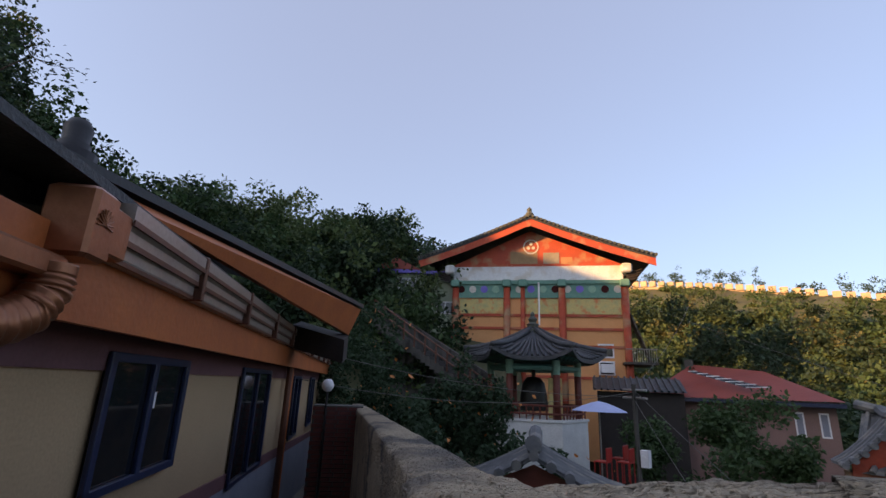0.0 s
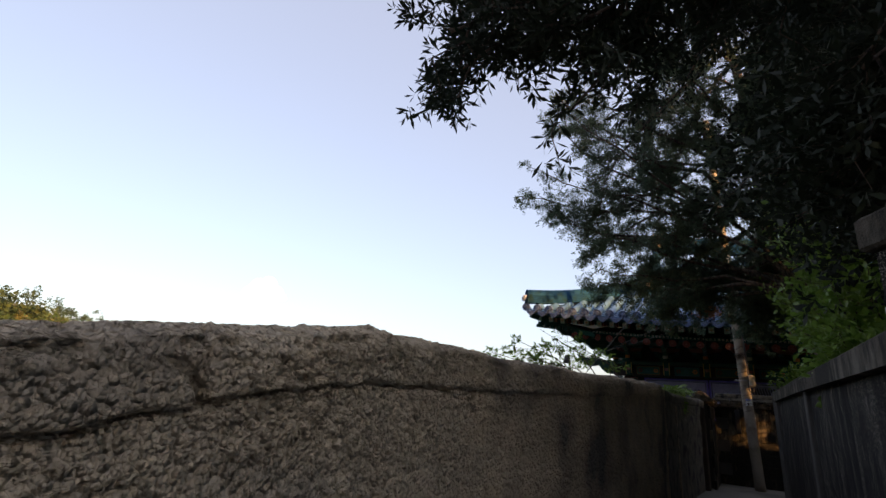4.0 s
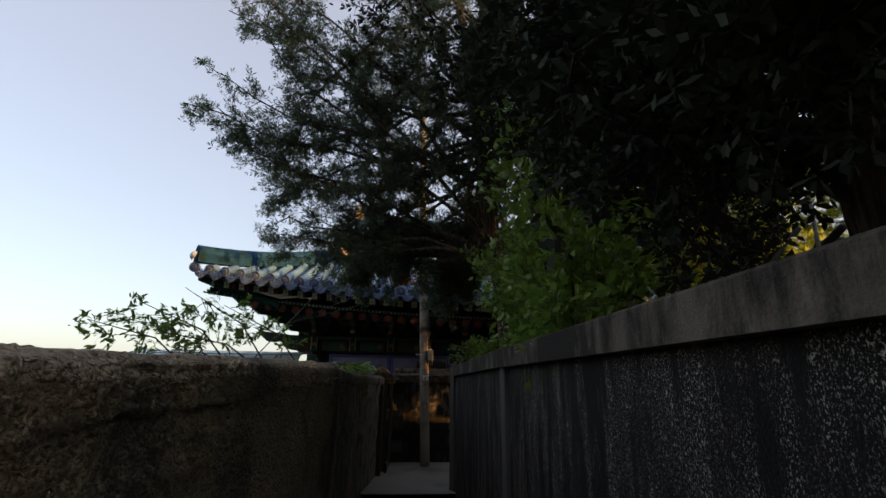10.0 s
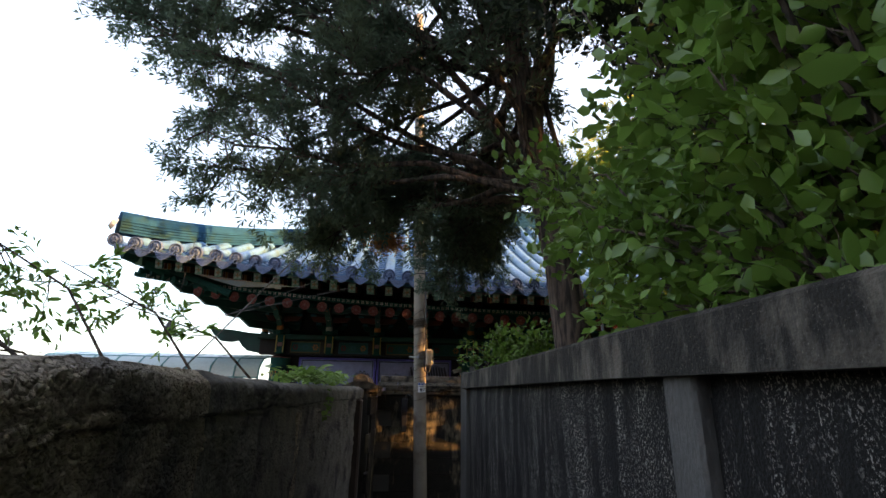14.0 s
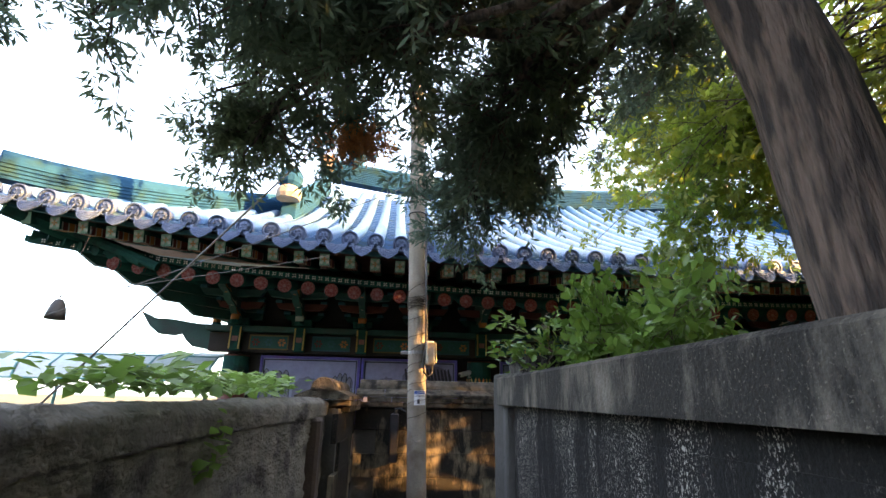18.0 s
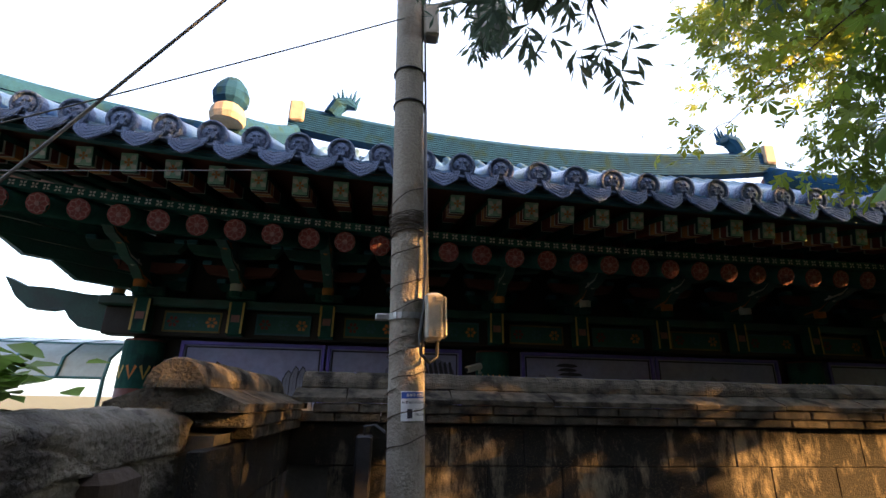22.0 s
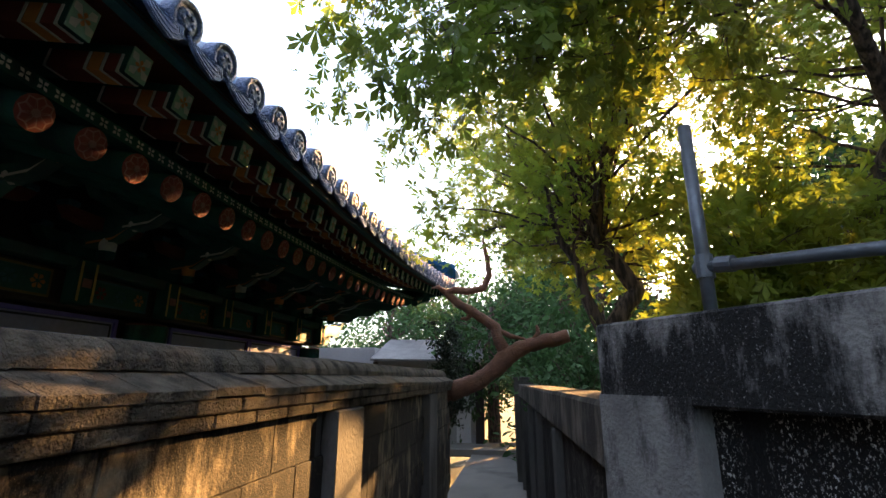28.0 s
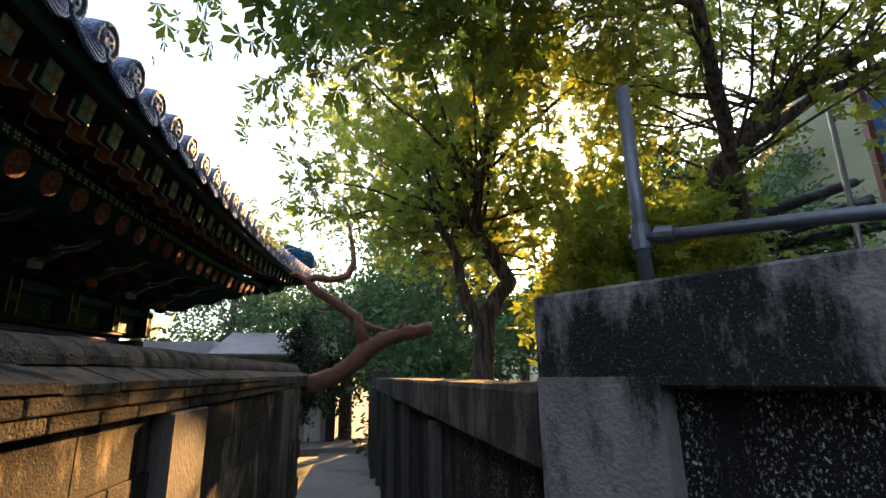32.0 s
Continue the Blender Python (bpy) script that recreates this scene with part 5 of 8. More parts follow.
for k in range(2):
    part("faded_writing", Acc().box(0.50, -0.0295, 1.492 - 0.02 * k, 0.64, -0.0285, 1.498 - 0.02 * k), bare, gp)
rr = np.random.default_rng(8)


def blotch(cx, cz, w2, h, material, name):
    pts = [(cx + w2 * math.cos(a) * (0.72 + 0.28 * math.sin(3 * a + cx * 40) * rr.random() + 0.12 * rr.random()), cz + h * math.sin(a) * (0.72 + 0.28 * math.sin(2 * a + cz * 30) + 0.12 * rr.random())) for a in np.linspace(0, 2 * math.pi, 34)[:-1]]
    part(name, Acc().add([(x, -0.0225, z) for x, z in pts], [tuple(range(len(pts)))]), material, gate)


blotch(0.35, 0.90, 0.06, 0.055, rust, "rust_patch")
blotch(0.345, 0.83, 0.02, 0.06, rust, "rust_patch")
blotch(0.50, 0.90, 0.018, 0.025, rust, "rust_patch")
blotch(0.50, 1.02, 0.045, 0.035, bare, "scraped_patch")
blotch(0.22, 0.85, 0.012, 0.02, rust, "rust_patch")
for x, z, w2, h in ((0.555, 1.37, 0.008, 0.07), (0.63, 1.36, 0.006, 0.06), (0.36, 0.75, 0.010, 0.09), (0.40, 0.72, 0.006, 0.10), (0.235, 0.98, 0.006, 0.05), (0.245, 0.80, 0.005, 0.08), (0.505, 0.80, 0.006, 0.07), (0.13, 0.70, 0.006, 0.09), (0.66, 1.0, 0.007, 0.12), (0.75, 1.2, 0.006, 0.15)):
    blotch(x, z, w2, h, rust, "rust_streak")
for x in (0.15, 0.34, 0.44, 0.62, 0.72, 0.82):
    blotch(x, 1.49, 0.03, 0.012, rust, "rust_patch")
p2 = thing("gate_pillar", "weathered pebble-dashed gate pillar with a concrete cap", "pillar", gm @ Matrix.Translation((1.92, -0.1, 0)))
part("shaft", Acc().box(0, 0, -0.9, 0.36, 0.36, 1.72, c=0.012), pebble, p2)
part("cap", Acc().box(-0.05, -0.05, 1.72, 0.41, 0.41, 1.82, c=0.012), grey_conc, p2)
gw = solid("wall_gate", Acc().sweep([(-0.05, -1.0), (-0.05, 1.45), (-0.2, 1.45), (-0.2, -1.0)], [(1.62, -10.6, 0), (3.6, -14.5, 0), (3.6, -18, 0)]), pebble, "pebble-dashed wall beyond the gate", "wall", "structure")

# utility pole with its fittings
pole = thing("utility_pole", "weathered concrete utility pole wound with old ties", "pole", Matrix.Translation((0.045, 0.03, 0.01)) @ Matrix.Rotation(radians(-1.8), 4, "Y"))
part("shaft", Acc().tube([(0, 0, -0.1 + 0.5 * k) for k in range(16)], [0.084 - 0.0012 * k for k in range(16)], 24), pole_mat, pole, smooth=True)
galv = mat("galvanised_steel", (0.42, 0.42, 0.41), (0.32, 0.32, 0.31), 9, 0.45, 0.1, 60, metal=0.7)
beige = mat("beige_plastic", (0.36, 0.32, 0.25), (0.32, 0.28, 0.22), 4, 0.5, 0.05, 60)
black_rubber = mat("black_cable", (0.025, 0.025, 0.028), (0.018, 0.018, 0.02), 9, 0.5, 0.05, 60)
vine = mat("dry_vine", (0.10, 0.075, 0.055), (0.06, 0.045, 0.035), 14, 0.9, 0.4, 60)


def helix(z0, z1, turns, r, phase, n=40, squash=0.0):
    return [(r * math.cos(phase + turns * 6.283 * k / n), r * math.sin(phase + turns * 6.283 * k / n), z0 + (z1 - z0) * k / n + squash * math.sin(k)) for k in range(n + 1)]


cl = part("clamp_band", Acc().tube(helix(1.835, 1.835, 1, 0.083, 0, 24), 0.006, 6), galv, pole, "steel clamp band")
for k in range(10):
    a = -2.9 + k * 0.30
    part("band_link", Acc().box(-0.011, -0.004, -0.014, 0.011, 0.004, 0.014, Matrix.Translation((0.086 * math.cos(a), 0.086 * math.sin(a), 1.835)) @ Matrix.Rotation(a + math.pi / 2, 4, "Z")), galv, cl)
part("band_lug", Acc().box(-0.145, -0.03, 1.82, -0.08, 0.0, 1.85, c=0.004), galv, cl)
bx = part("meter_box", Acc().box(0.072, -0.145, 1.72, 0.15, -0.02, 1.925, c=0.012), beige, pole, "beige plastic meter box")
part("box_lid", Acc().box(0.152, -0.135, 1.735, 0.167, -0.03, 1.91, c=0.006), beige, bx)
for z in (1.74, 1.885):
    for j in range(4):
        part("hinge_rib", Acc().box(0.115, -0.152, z + 0.006 * j, 0.15, -0.146, z + 0.006 * j + 0.004), beige, bx)
part("box_label", Acc().box(0.1675, -0.10, 1.78, 0.1685, -0.06, 1.82), enamel_white, bx)
part("cable_loop", Acc().tube([(0.08, -0.07, 2.9), (0.078, -0.075, 2.3), (0.076, -0.08, 2.0), (0.07, -0.09, 1.86), (0.05, -0.105, 1.74), (0.055, -0.12, 1.66), (0.09, -0.12, 1.625), (0.125, -0.09, 1.65), (0.13, -0.07, 1.72)], 0.008, 8), black_rubber, pole, smooth=True)
part("cable", Acc().tube([(0.082, -0.03, 4.5), (0.083, -0.035, 3.2), (0.086, -0.04, 2.4), (0.088, -0.05, 1.9)], 0.006, 6), black_rubber, pole)
for k in range(9):
    part("old_tie", Acc().tube(helix(1.2 + 0.13 * k + 0.05 * (k % 3), 1.36 + 0.16 * k, 1.1 + 0.25 * (k % 2), 0.086, k * 1.9, 26, 0.004), 0.0028, 4), vine, pole)
for k in range(6):
    part("old_tie", Acc().tube(helix(2.22 + 0.02 * k, 2.26 + 0.015 * k, 1.6, 0.085 + 0.001 * k, k * 0.9, 30, 0.006), 0.0035, 4), vine, pole)
for z in (2.95, 3.15):
    part("strap", Acc().tube(helix(z, z + 0.01, 1, 0.081, 0, 20), 0.006, 5), dark_metal, pole)
sb = part("sensor_box", Acc().box(0.075, -0.06, 3.40, 0.16, 0.03, 3.62, c=0.012), beige, pole)
part("bracket_arm", Acc().tube([(0.07, 0, 3.62), (0.3, -0.02, 3.70), (0.47, -0.03, 3.68)], 0.014, 8), galv, pole)
lm = part("street_light", Acc().lathe([(0.02, 0.2), (0.09, 0.17), (0.115, 0.04), (0.11, 0.0)], 16, Matrix.Translation((0.47, -0.03, 3.50))), beige, pole, "white street light head", smooth=True)
glass = mat("frosted_glass", (0.75, 0.74, 0.70), (0.7, 0.69, 0.66), 5, 0.25, 0.0, 30, trans=0.4)
part("lamp_glass", Acc().lathe([(0.108, 0.0), (0.105, -0.05), (0.085, -0.10), (0.0, -0.11)], 16, Matrix.Translation((0.47, -0.03, 3.50))), glass, lm, smooth=True)
ps = part("pole_sign", Acc().grid(lambda a, z: (0.0855 * math.sin(a), -0.0855 * math.cos(a), z), list(np.linspace(-0.32, 0.98, 11)), [1.392, 1.512]), enamel_white, pole, "white and blue notice plate on the pole")
part("sign_header", Acc().grid(lambda a, z: (0.0865 * math.sin(a), -0.0865 * math.cos(a), z), list(np.linspace(-0.29, 0.95, 11)), [1.482, 1.508]), sign_blue, ps)


def curved_text(body, size, a0, z, material):
    d = text_mesh(body, size, material, depth=0.0)
    for v in d.vertices:
        a = a0 + v.co.x / 0.0865
        v.co = Vector((0.0873 * math.sin(a), -0.0873 * math.cos(a), z + v.co.y))
    part("lettering", d, None, ps)


ink_text = mat("black_print", (0.03, 0.03, 0.05), (0.02, 0.02, 0.04), 9, 0.6, 0.0, 30)
curved_text("종로구 보안등", 0.0145, -0.04, 1.490, enamel_white)
curved_text("06-통일로18가길34-1", 0.0122, -0.27, 1.462, ink_text)
curved_text("신고", 0.0095, 0.42, 1.435, ink_text)
curved_text("전화 02-120", 0.0115, 0.36, 1.413, ink_text)
part("printed_square", Acc().grid(lambda a, z: (0.0868 * math.sin(a), -0.0868 * math.cos(a), z), [0.0, 0.12, 0.25], [1.403, 1.44]), ink_text, ps)
tb = thing("junction_box", "small dark steel box on the lane corner wall", "box", Matrix.Translation((-0.17, 0.40, 0.9)))
part("box", Acc().box(-0.05, -0.05, 0.0, 0.03, 0.05, 0.42, c=0.01), dark_metal, tb)
part("cable", Acc().tube([(-0.01, -0.03, 0.42), (-0.01, -0.05, 0.46), (0.04, -0.08, 0.47), (0.09, -0.15, 0.44)], 0.006, 6), black_rubber, tb)

# ---------- walls of the turn and the second lane ----------
dg = solid("wall_turn", Acc().sweep([(0.16, -0.3), (0.16, 1.47), (0.0, 1.47), (0.0, -0.3)], [(0.40, -1.93, 0), (2.05, -0.75, 0)]), pebble_dark, "black pebble-dashed wall at the bend of the lane", "wall", "structure")
dirv = Vector((1.72, 1.23)).normalized()
dm = frame_at(0.38, -1.93, 0, dirv.x, dirv.y)
drip_conc = dripped("dripping_black_concrete", (0.21, 0.20, 0.185), (0.011, 0.0108, 0.0105), 0.78, 0.93)
part("coping", Acc().box(0.0, -0.2, 1.47, 2.105, 0.045, 1.655, dm, c=0.006), drip_conc, dg, "grey concrete coping run over with black stains")
pier_conc = dripped("pale_dripped_concrete", (0.19, 0.183, 0.17), (0.014, 0.0135, 0.013), 0.93, 1.08)
part("end_pier", Acc().box(1.86, -0.203, -0.2, 2.103, 0.048, 1.49, dm), pier_conc, dg, "pale grey stained end pier")
part("lane_pier", Acc().box(-0.10, -0.14, -0.3, 0.02, 0.06, 1.57, dm, c=0.01), grey_conc, dg, "pale grey end pier")
low = solid("wall_low", Acc().sweep([(0.0, -0.3), (0.0, 1.27), (0.16, 1.27), (0.16, -0.3)], [(2.14, -0.74, 0.03), (8.6, -0.47, 0)]), pebble_dark, "low black pebble-dashed wall with grey pilasters", "wall", "structure")
part("coping", Acc().sweep([(-0.05, 1.27), (-0.05, 1.42), (-0.04, 1.435), (0.2, 1.435), (0.2, 1.27)], [(2.14, -0.74, 0.035), (8.6, -0.47, 0)]), coping_mat, low, "grey concrete coping")
for k, x in enumerate((3.6, 4.9, 6.1, 7.2, 8.3)):
    y = -0.74 + 0.27 * (x - 2.14) / 6.46
    part("pilaster", Acc().box(x - 0.07, y - 0.02, -0.1, x + 0.07, y + 0.045, 1.268, c=0.008), grey_conc, low)
for k, (x, w2) in enumerate(((8.75, 0.25), (9.5, 0.3), (10.3, 0.3))):
    solid("wall_pier", Acc().box(x, -0.62, -0.1, x + w2, -0.36 + 0.02 * k, 1.55, c=0.01), grey_conc, "plain grey concrete wall pier", "wall", "structure")
solid("wall_end", Acc().box(8.6, -0.66, -0.1, 12.2, -0.5, 1.5), grey_conc, "plain grey concrete wall past the lane end", "wall", "structure")
solid("lane_step", Acc().box(11.3, -0.55, -0.05, 12.6, 3.2, 0.10, c=0.01), floor_mat, "low concrete step at the lane end", "step", "structure")

# precinct wall: blocks, brick courses, slab shoulders and round ridge tiles
core = mat("mortar", (0.10, 0.095, 0.085), (0.07, 0.066, 0.06), 4, 0.95, 0.3, 50)
rw = np.random.default_rng(21)


def shared(name, acc, material):
    d = acc.mesh(name)
    d.materials.append(material)
    return d


block_m = shared("block", Acc().box(-0.1985, -0.02, -0.0985, 0.1985, 0.02, 0.0985, c=0.0035), block_mat)
brick_m = shared("brick", Acc().box(-0.112, -0.19, -0.021, 0.112, 0.19, 0.021, c=0.005), cap_mat)
half = [(0.085 * math.cos(a), 0.085 * math.sin(a)) for a in np.linspace(0, math.pi, 10)]
ridge_m = shared("ridge_tile", Acc().sweep([(q, h) for q, h in reversed(half)], [(-0.136, 0, 0), (-0.128, 0, 0.004), (0.120, 0, 0.004), (0.136, 0, -0.002)]), cap_mat)
slab_m = shared("shoulder_slab", Acc().sweep([(0.205, -0.03), (0.205, -0.005), (0.075, 0.045), (-0.075, 0.045), (-0.205, -0.005), (-0.205, -0.03)], [(-0.133, 0, 0), (0.133, 0, 0)]), cap_mat)


def capped_wall(name, m, length, low_z, label, pil=(), first=0.0):
    """A wall along local x, its face at y = 0, with its cap."""
    w = solid(name, Acc().box(first, 0.035, low_z - 0.3, length, 0.25, 1.40), core, label, "wall", "structure", m=m)
    n = int((1.37 - low_z) / 0.2) + 1
    for r in range(n):
        z = 1.27 - 0.2 * r
        x = first + (0.2 if r % 2 else 0.0) + 0.2
        while x < length:
            if not any(abs(x - p) < 0.12 for p in pil):
                part("block", block_m, None, w, m=Matrix.Translation((x, 0.03 + 0.004 * rw.normal() * 0.5, z)) @ Matrix.Rotation(0.004 * rw.normal(), 4, "Y"))
            x += 0.4
    for r in range(2):
        x = first + (0.12 if r else 0.0) + 0.1
        while x < length - 0.05:
            part("brick", brick_m, None, w, m=Matrix.Translation((x, 0.155, 1.398 + 0.045 * r)) @ Matrix.Rotation(0.006 * rw.normal(), 4, "Z") @ Matrix.Diagonal((1, 1 + 0.06 * r, 1, 1)))
            x += 0.23
    x = first + 0.13
    while x < length:
        part("shoulder_slab", slab_m, None, w, m=Matrix.Translation((x, 0.155, 1.497 + 0.002 * rw.normal())) @ Matrix.Rotation(0.01 * rw.normal(), 4, "Z"))
        part("ridge_tile", ridge_m, None, w, m=Matrix.Translation((x + 0.03, 0.155, 1.540 + 0.002 * rw.normal())) @ Matrix.Rotation(0.008 * rw.normal(), 4, "Y"))
        x += 0.272
    for p in pil:
        part("pilaster", Acc().box(p - 0.20, -0.055, low_z - 0.1, p + 0.20, 0.03, 1.372, c=0.008), grey_conc, w)
    return w


capped_wall("wall_north", Matrix.Translation((-0.5, 0.455, 0)), 7.75, 0.0, "stained grey block wall of the temple precinct with a brick cap", pil=(3.84, 6.25), first=-0.05)
capped_wall("wall_return", frame_at(-0.535, 0.62, -0.03, -0.03, -1.0) @ Matrix.Diagonal((1, -1, 1, 1)), 1.15, 0.0, "stained temple wall return beside the pole", first=0.10)
solid("wall_post", Acc().box(-0.78, -0.96, -0.2, -0.665, -0.80, 1.32, c=0.02), mat("brown_stained_post", (0.075, 0.05, 0.035), (0.05, 0.035, 0.026), 6, 0.9, 0.3, 50), "dark brown stained post at the wall end", "post", "structure")
solid("wall_post", Acc().box(-0.99, -3.25, -0.3, -0.895, -3.10, 1.26, c=0.02), concrete, "vertical rendered rib on the lane wall", "post", "structure")

# pipe rail on the turn wall
steel_pipe = mat("blue_grey_pipe", (0.12, 0.135, 0.15), (0.085, 0.095, 0.105), 6, 0.45, 0.15, 60, metal=0.4, c3=(0.12, 0.07, 0.05), stain=4)
rail = thing("pipe_rail", "grey-blue steel pipe rail clamped above the wall", "rail", Matrix.Translation((2.09, -0.955, 1.655)))
part("post", Acc().tube([(0, 0, -0.06), (0, 0, 0.54)], 0.0165, 14), steel_pipe, rail, smooth=True)
part("rail", Acc().tube([(0.02, 0.015, 0.145), (-0.25, -0.175, 0.112), (-0.62, -0.44, 0.06), (-1.3, -0.93, -0.0)], 0.0145, 12), steel_pipe, rail, smooth=True)
part("clamp", Acc().tube([(0, 0, 0.115), (0, 0, 0.175)], 0.0225, 12).tube([(-0.028, -0.02, 0.143), (-0.06, -0.044, 0.138)], 0.021, 12), steel_pipe, rail)

# concrete balustrade, logs and shack beyond the wall
pale = mat("pale_concrete", (0.42, 0.40, 0.34), (0.34, 0.32, 0.27), 3, 0.9, 0.3, 50, c3=(0.20, 0.19, 0.16), stain=2)
bm_ = frame_at(4.75, -2.35, 0, -0.33, -0.944)
bal = thing("balustrade", "pale concrete balustrade with ring openings", "balustrade", bm_)
part("coping", Acc().add([(0, -0.1, 2.08), (0, 0.1, 2.08), (2.4, 0.1, 2.42), (2.4, -0.1, 2.42), (0, -0.1, 2.0), (0, 0.1, 2.0), (2.4, 0.1, 2.31), (2.4, -0.1, 2.31)], [(0, 1, 2, 3), (7, 6, 5, 4), (0, 3, 7, 4), (1, 5, 6, 2), (0, 4, 5, 1), (3, 2, 6, 7)]), pale, bal)
part("base", Acc().add([(0, -0.1, 0.5), (0, 0.1, 0.5), (2.4, 0.1, 0.5), (2.4, -0.1, 0.5), (0, -0.1, 1.80), (0, 0.1, 1.80), (2.4, 0.1, 2.10), (2.4, -0.1, 2.10)], [(3, 2, 1, 0), (4, 5, 6, 7), (0, 1, 5, 4), (1, 2, 6, 5), (2, 3, 7, 6), (3, 0, 4, 7)]), pale, bal)
ring = Acc()
for k in range(24):
    a0, a1 = k * 0.2618, (k + 1) * 0.2618
    i0 = len(ring.v)
    for a in (a0, a1):
        ring.v += [(0.10 * math.cos(a), -0.03, 0.10 * math.sin(a)), (0.10 * math.cos(a), 0.03, 0.10 * math.sin(a)), (0.078 * math.cos(a), 0.03, 0.078 * math.sin(a)), (0.078 * math.cos(a), -0.03, 0.078 * math.sin(a))]
    ring.f += [(i0, i0 + 1, i0 + 5, i0 + 4), (i0 + 1, i0 + 2, i0 + 6, i0 + 5), (i0 + 2, i0 + 3, i0 + 7, i0 + 6), (i0 + 3, i0, i0 + 4, i0 + 7)]
ring_m = shared("ring", ring, pale)
for k in range(11):
    x = 0.12 + 0.2 * k
    part("ring", ring_m, None, bal, m=Matrix.Translation((x, 0, 1.915 + 0.142 * x)))
part("pier", Acc().box(2.4, -0.14, 0.5, 3.6, 0.14, 2.56, c=0.01), pale, bal)
char = mat("charred_log", (0.035, 0.035, 0.04), (0.02, 0.02, 0.024), 10, 0.8, 0.8, 50, c3=(0.16, 0.16, 0.17), stain=5)
lg = [((4.45, -3.1, 2.55), (4.2, -4.3, 2.98)), ((4.55, -3.2, 2.48), (4.3, -4.5, 2.85)), ((4.6, -3.3, 2.44), (4.15, -4.35, 2.75)), ((4.9, -3.1, 2.45), (4.7, -3.8, 3.0)), ((4.9, -2.95, 2.5), (4.6, -3.6, 3.05)), ((4.8, -3.2, 2.42), (4.2, -4.6, 2.62)), ((5.0, -3.4, 2.42), (4.5, -4.6, 2.5)), ((4.9, -3.0, 2.19), (4.55, -4.3, 2.36)), ((5.05, -3.2, 2.21), (4.8, -4.5, 2.38)), ((4.95, -3.15, 2.31), (4.6, -4.3, 2.44))]
for a, b2 in lg:
    c = Vector(a)
    lt = thing("charred_log", "dark charred timber log in a loose pile", "log", Matrix.Translation(c), group="log pile")
    part("log", Acc().tube([p - np.array(a) for p in wiggle(a, b2, 5, 0.012, rw)], [0.055, 0.058, 0.052, 0.05, 0.048, 0.04], 9), char, lt, smooth=True)
blue_tarp = mat("blue_painted_sheet", (0.07, 0.20, 0.62), (0.06, 0.16, 0.52), 2, 0.6, 0.1, 20, c3=(0.22, 0.16, 0.50), stain=2.5)
shack = thing("painted_shack", "small shack with blue painted boards and a red base", "shack", frame_at(4.3, -4.75, 2.3, -0.33, -0.944))
part("board_wall", Acc().box(0.0, 0.0, 0.75, 1.0, 0.05, 1.6), blue_tarp, shack)
part("base_wall", Acc().box(0.0, -0.005, 0.1, 1.0, 0.05, 0.745), red_paint, shack)
part("mullion", Acc().box(-0.05, -0.02, 0.0, 0.0, 0.05, 2.0), red_wood, shack)
t0, t1, tn = Vector((4.87, -2.15)), Vector((3.68, -5.79)), Vector((0.944, -0.33))
tv = [(*(p + tn * w2), z) for p, z in ((t0, 2.03), (t1, 2.45)) for w2 in (0.0, 4.0)]
solid("garden_terrace", Acc().add(tv + [(x, y, -0.8) for x, y, z in tv], [(0, 1, 3, 2), (4, 6, 7, 5), (0, 2, 6, 4), (1, 5, 7, 3), (0, 4, 5, 1), (2, 3, 7, 6)]), earth, "raised earth terrace behind the balustrade", "terrace", "structure")
sp = thing("scaffold_post", "slim rusty steel post beside the balustrade", "post", Matrix.Translation((4.1, -4.05, 2.2)))
part("post", Acc().tube([(0, 0, 0), (0.02, -0.06, 1.5)], 0.022, 10), galv, sp)

# house at the end of the lane
eh = thing("end_house", "low white house with a grey sheet roof", "house", Matrix.Translation((12.0, 0, 0)))
sheet = mat("grey_roof_sheet", (0.20, 0.19, 0.18), (0.13, 0.125, 0.12), 5, 0.6, 0.2, 30)
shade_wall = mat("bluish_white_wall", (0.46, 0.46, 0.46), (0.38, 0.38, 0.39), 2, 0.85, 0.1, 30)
part("wall", Acc().box(0.35, 0.62, -0.2, 4.5, 6.5, 1.95), shade_wall, eh)
part("gable_block", Acc().box(0.2, 3.05, -0.2, 3.0, 4.8, 2.25), shade_wall, eh)
part("roof", Acc().add([(-0.15, 0.4, 1.93), (-0.15, 3.05, 1.97), (1.6, 3.05, 2.55), (1.6, 0.4, 2.5), (-0.15, 0.4, 1.88), (-0.15, 3.05, 1.92), (1.6, 3.05, 2.5), (1.6, 0.4, 2.45)], [(0, 1, 2, 3), (7, 6, 5, 4), (0, 4, 5, 1), (1, 5, 6, 2), (2, 6, 7, 3), (3, 7, 4, 0)]), sheet, eh)
for k in range(12):
    y = 0.5 + k * 0.22
    part("roof_rib", Acc().tube([(-0.15, y, 1.95), (1.6, y, 2.53)], 0.012, 5), sheet, eh)
for y0 in (2.2, 1.55):
    w_ = part("window", Acc().box(0.31, y0, 1.2, 0.345, y0 + 0.4, 1.75), enamel_white, eh)
    part("pane", Acc().box(0.30, y0 + 0.04, 1.24, 0.308, y0 + 0.36, 1.71), dark_metal, w_)
part("eave_post", Acc().box(-0.05, 2.9, -0.2, 0.05, 3.0, 1.9), dark_wood, eh)
part("door", Acc().box(0.31, 0.72, 0.05, 0.345, 1.05, 1.55), enamel_white, eh)
part("door_frame", Acc().box(0.2, 0.40, 0.05, 0.34, 0.60, 1.75), dark_wood, eh)

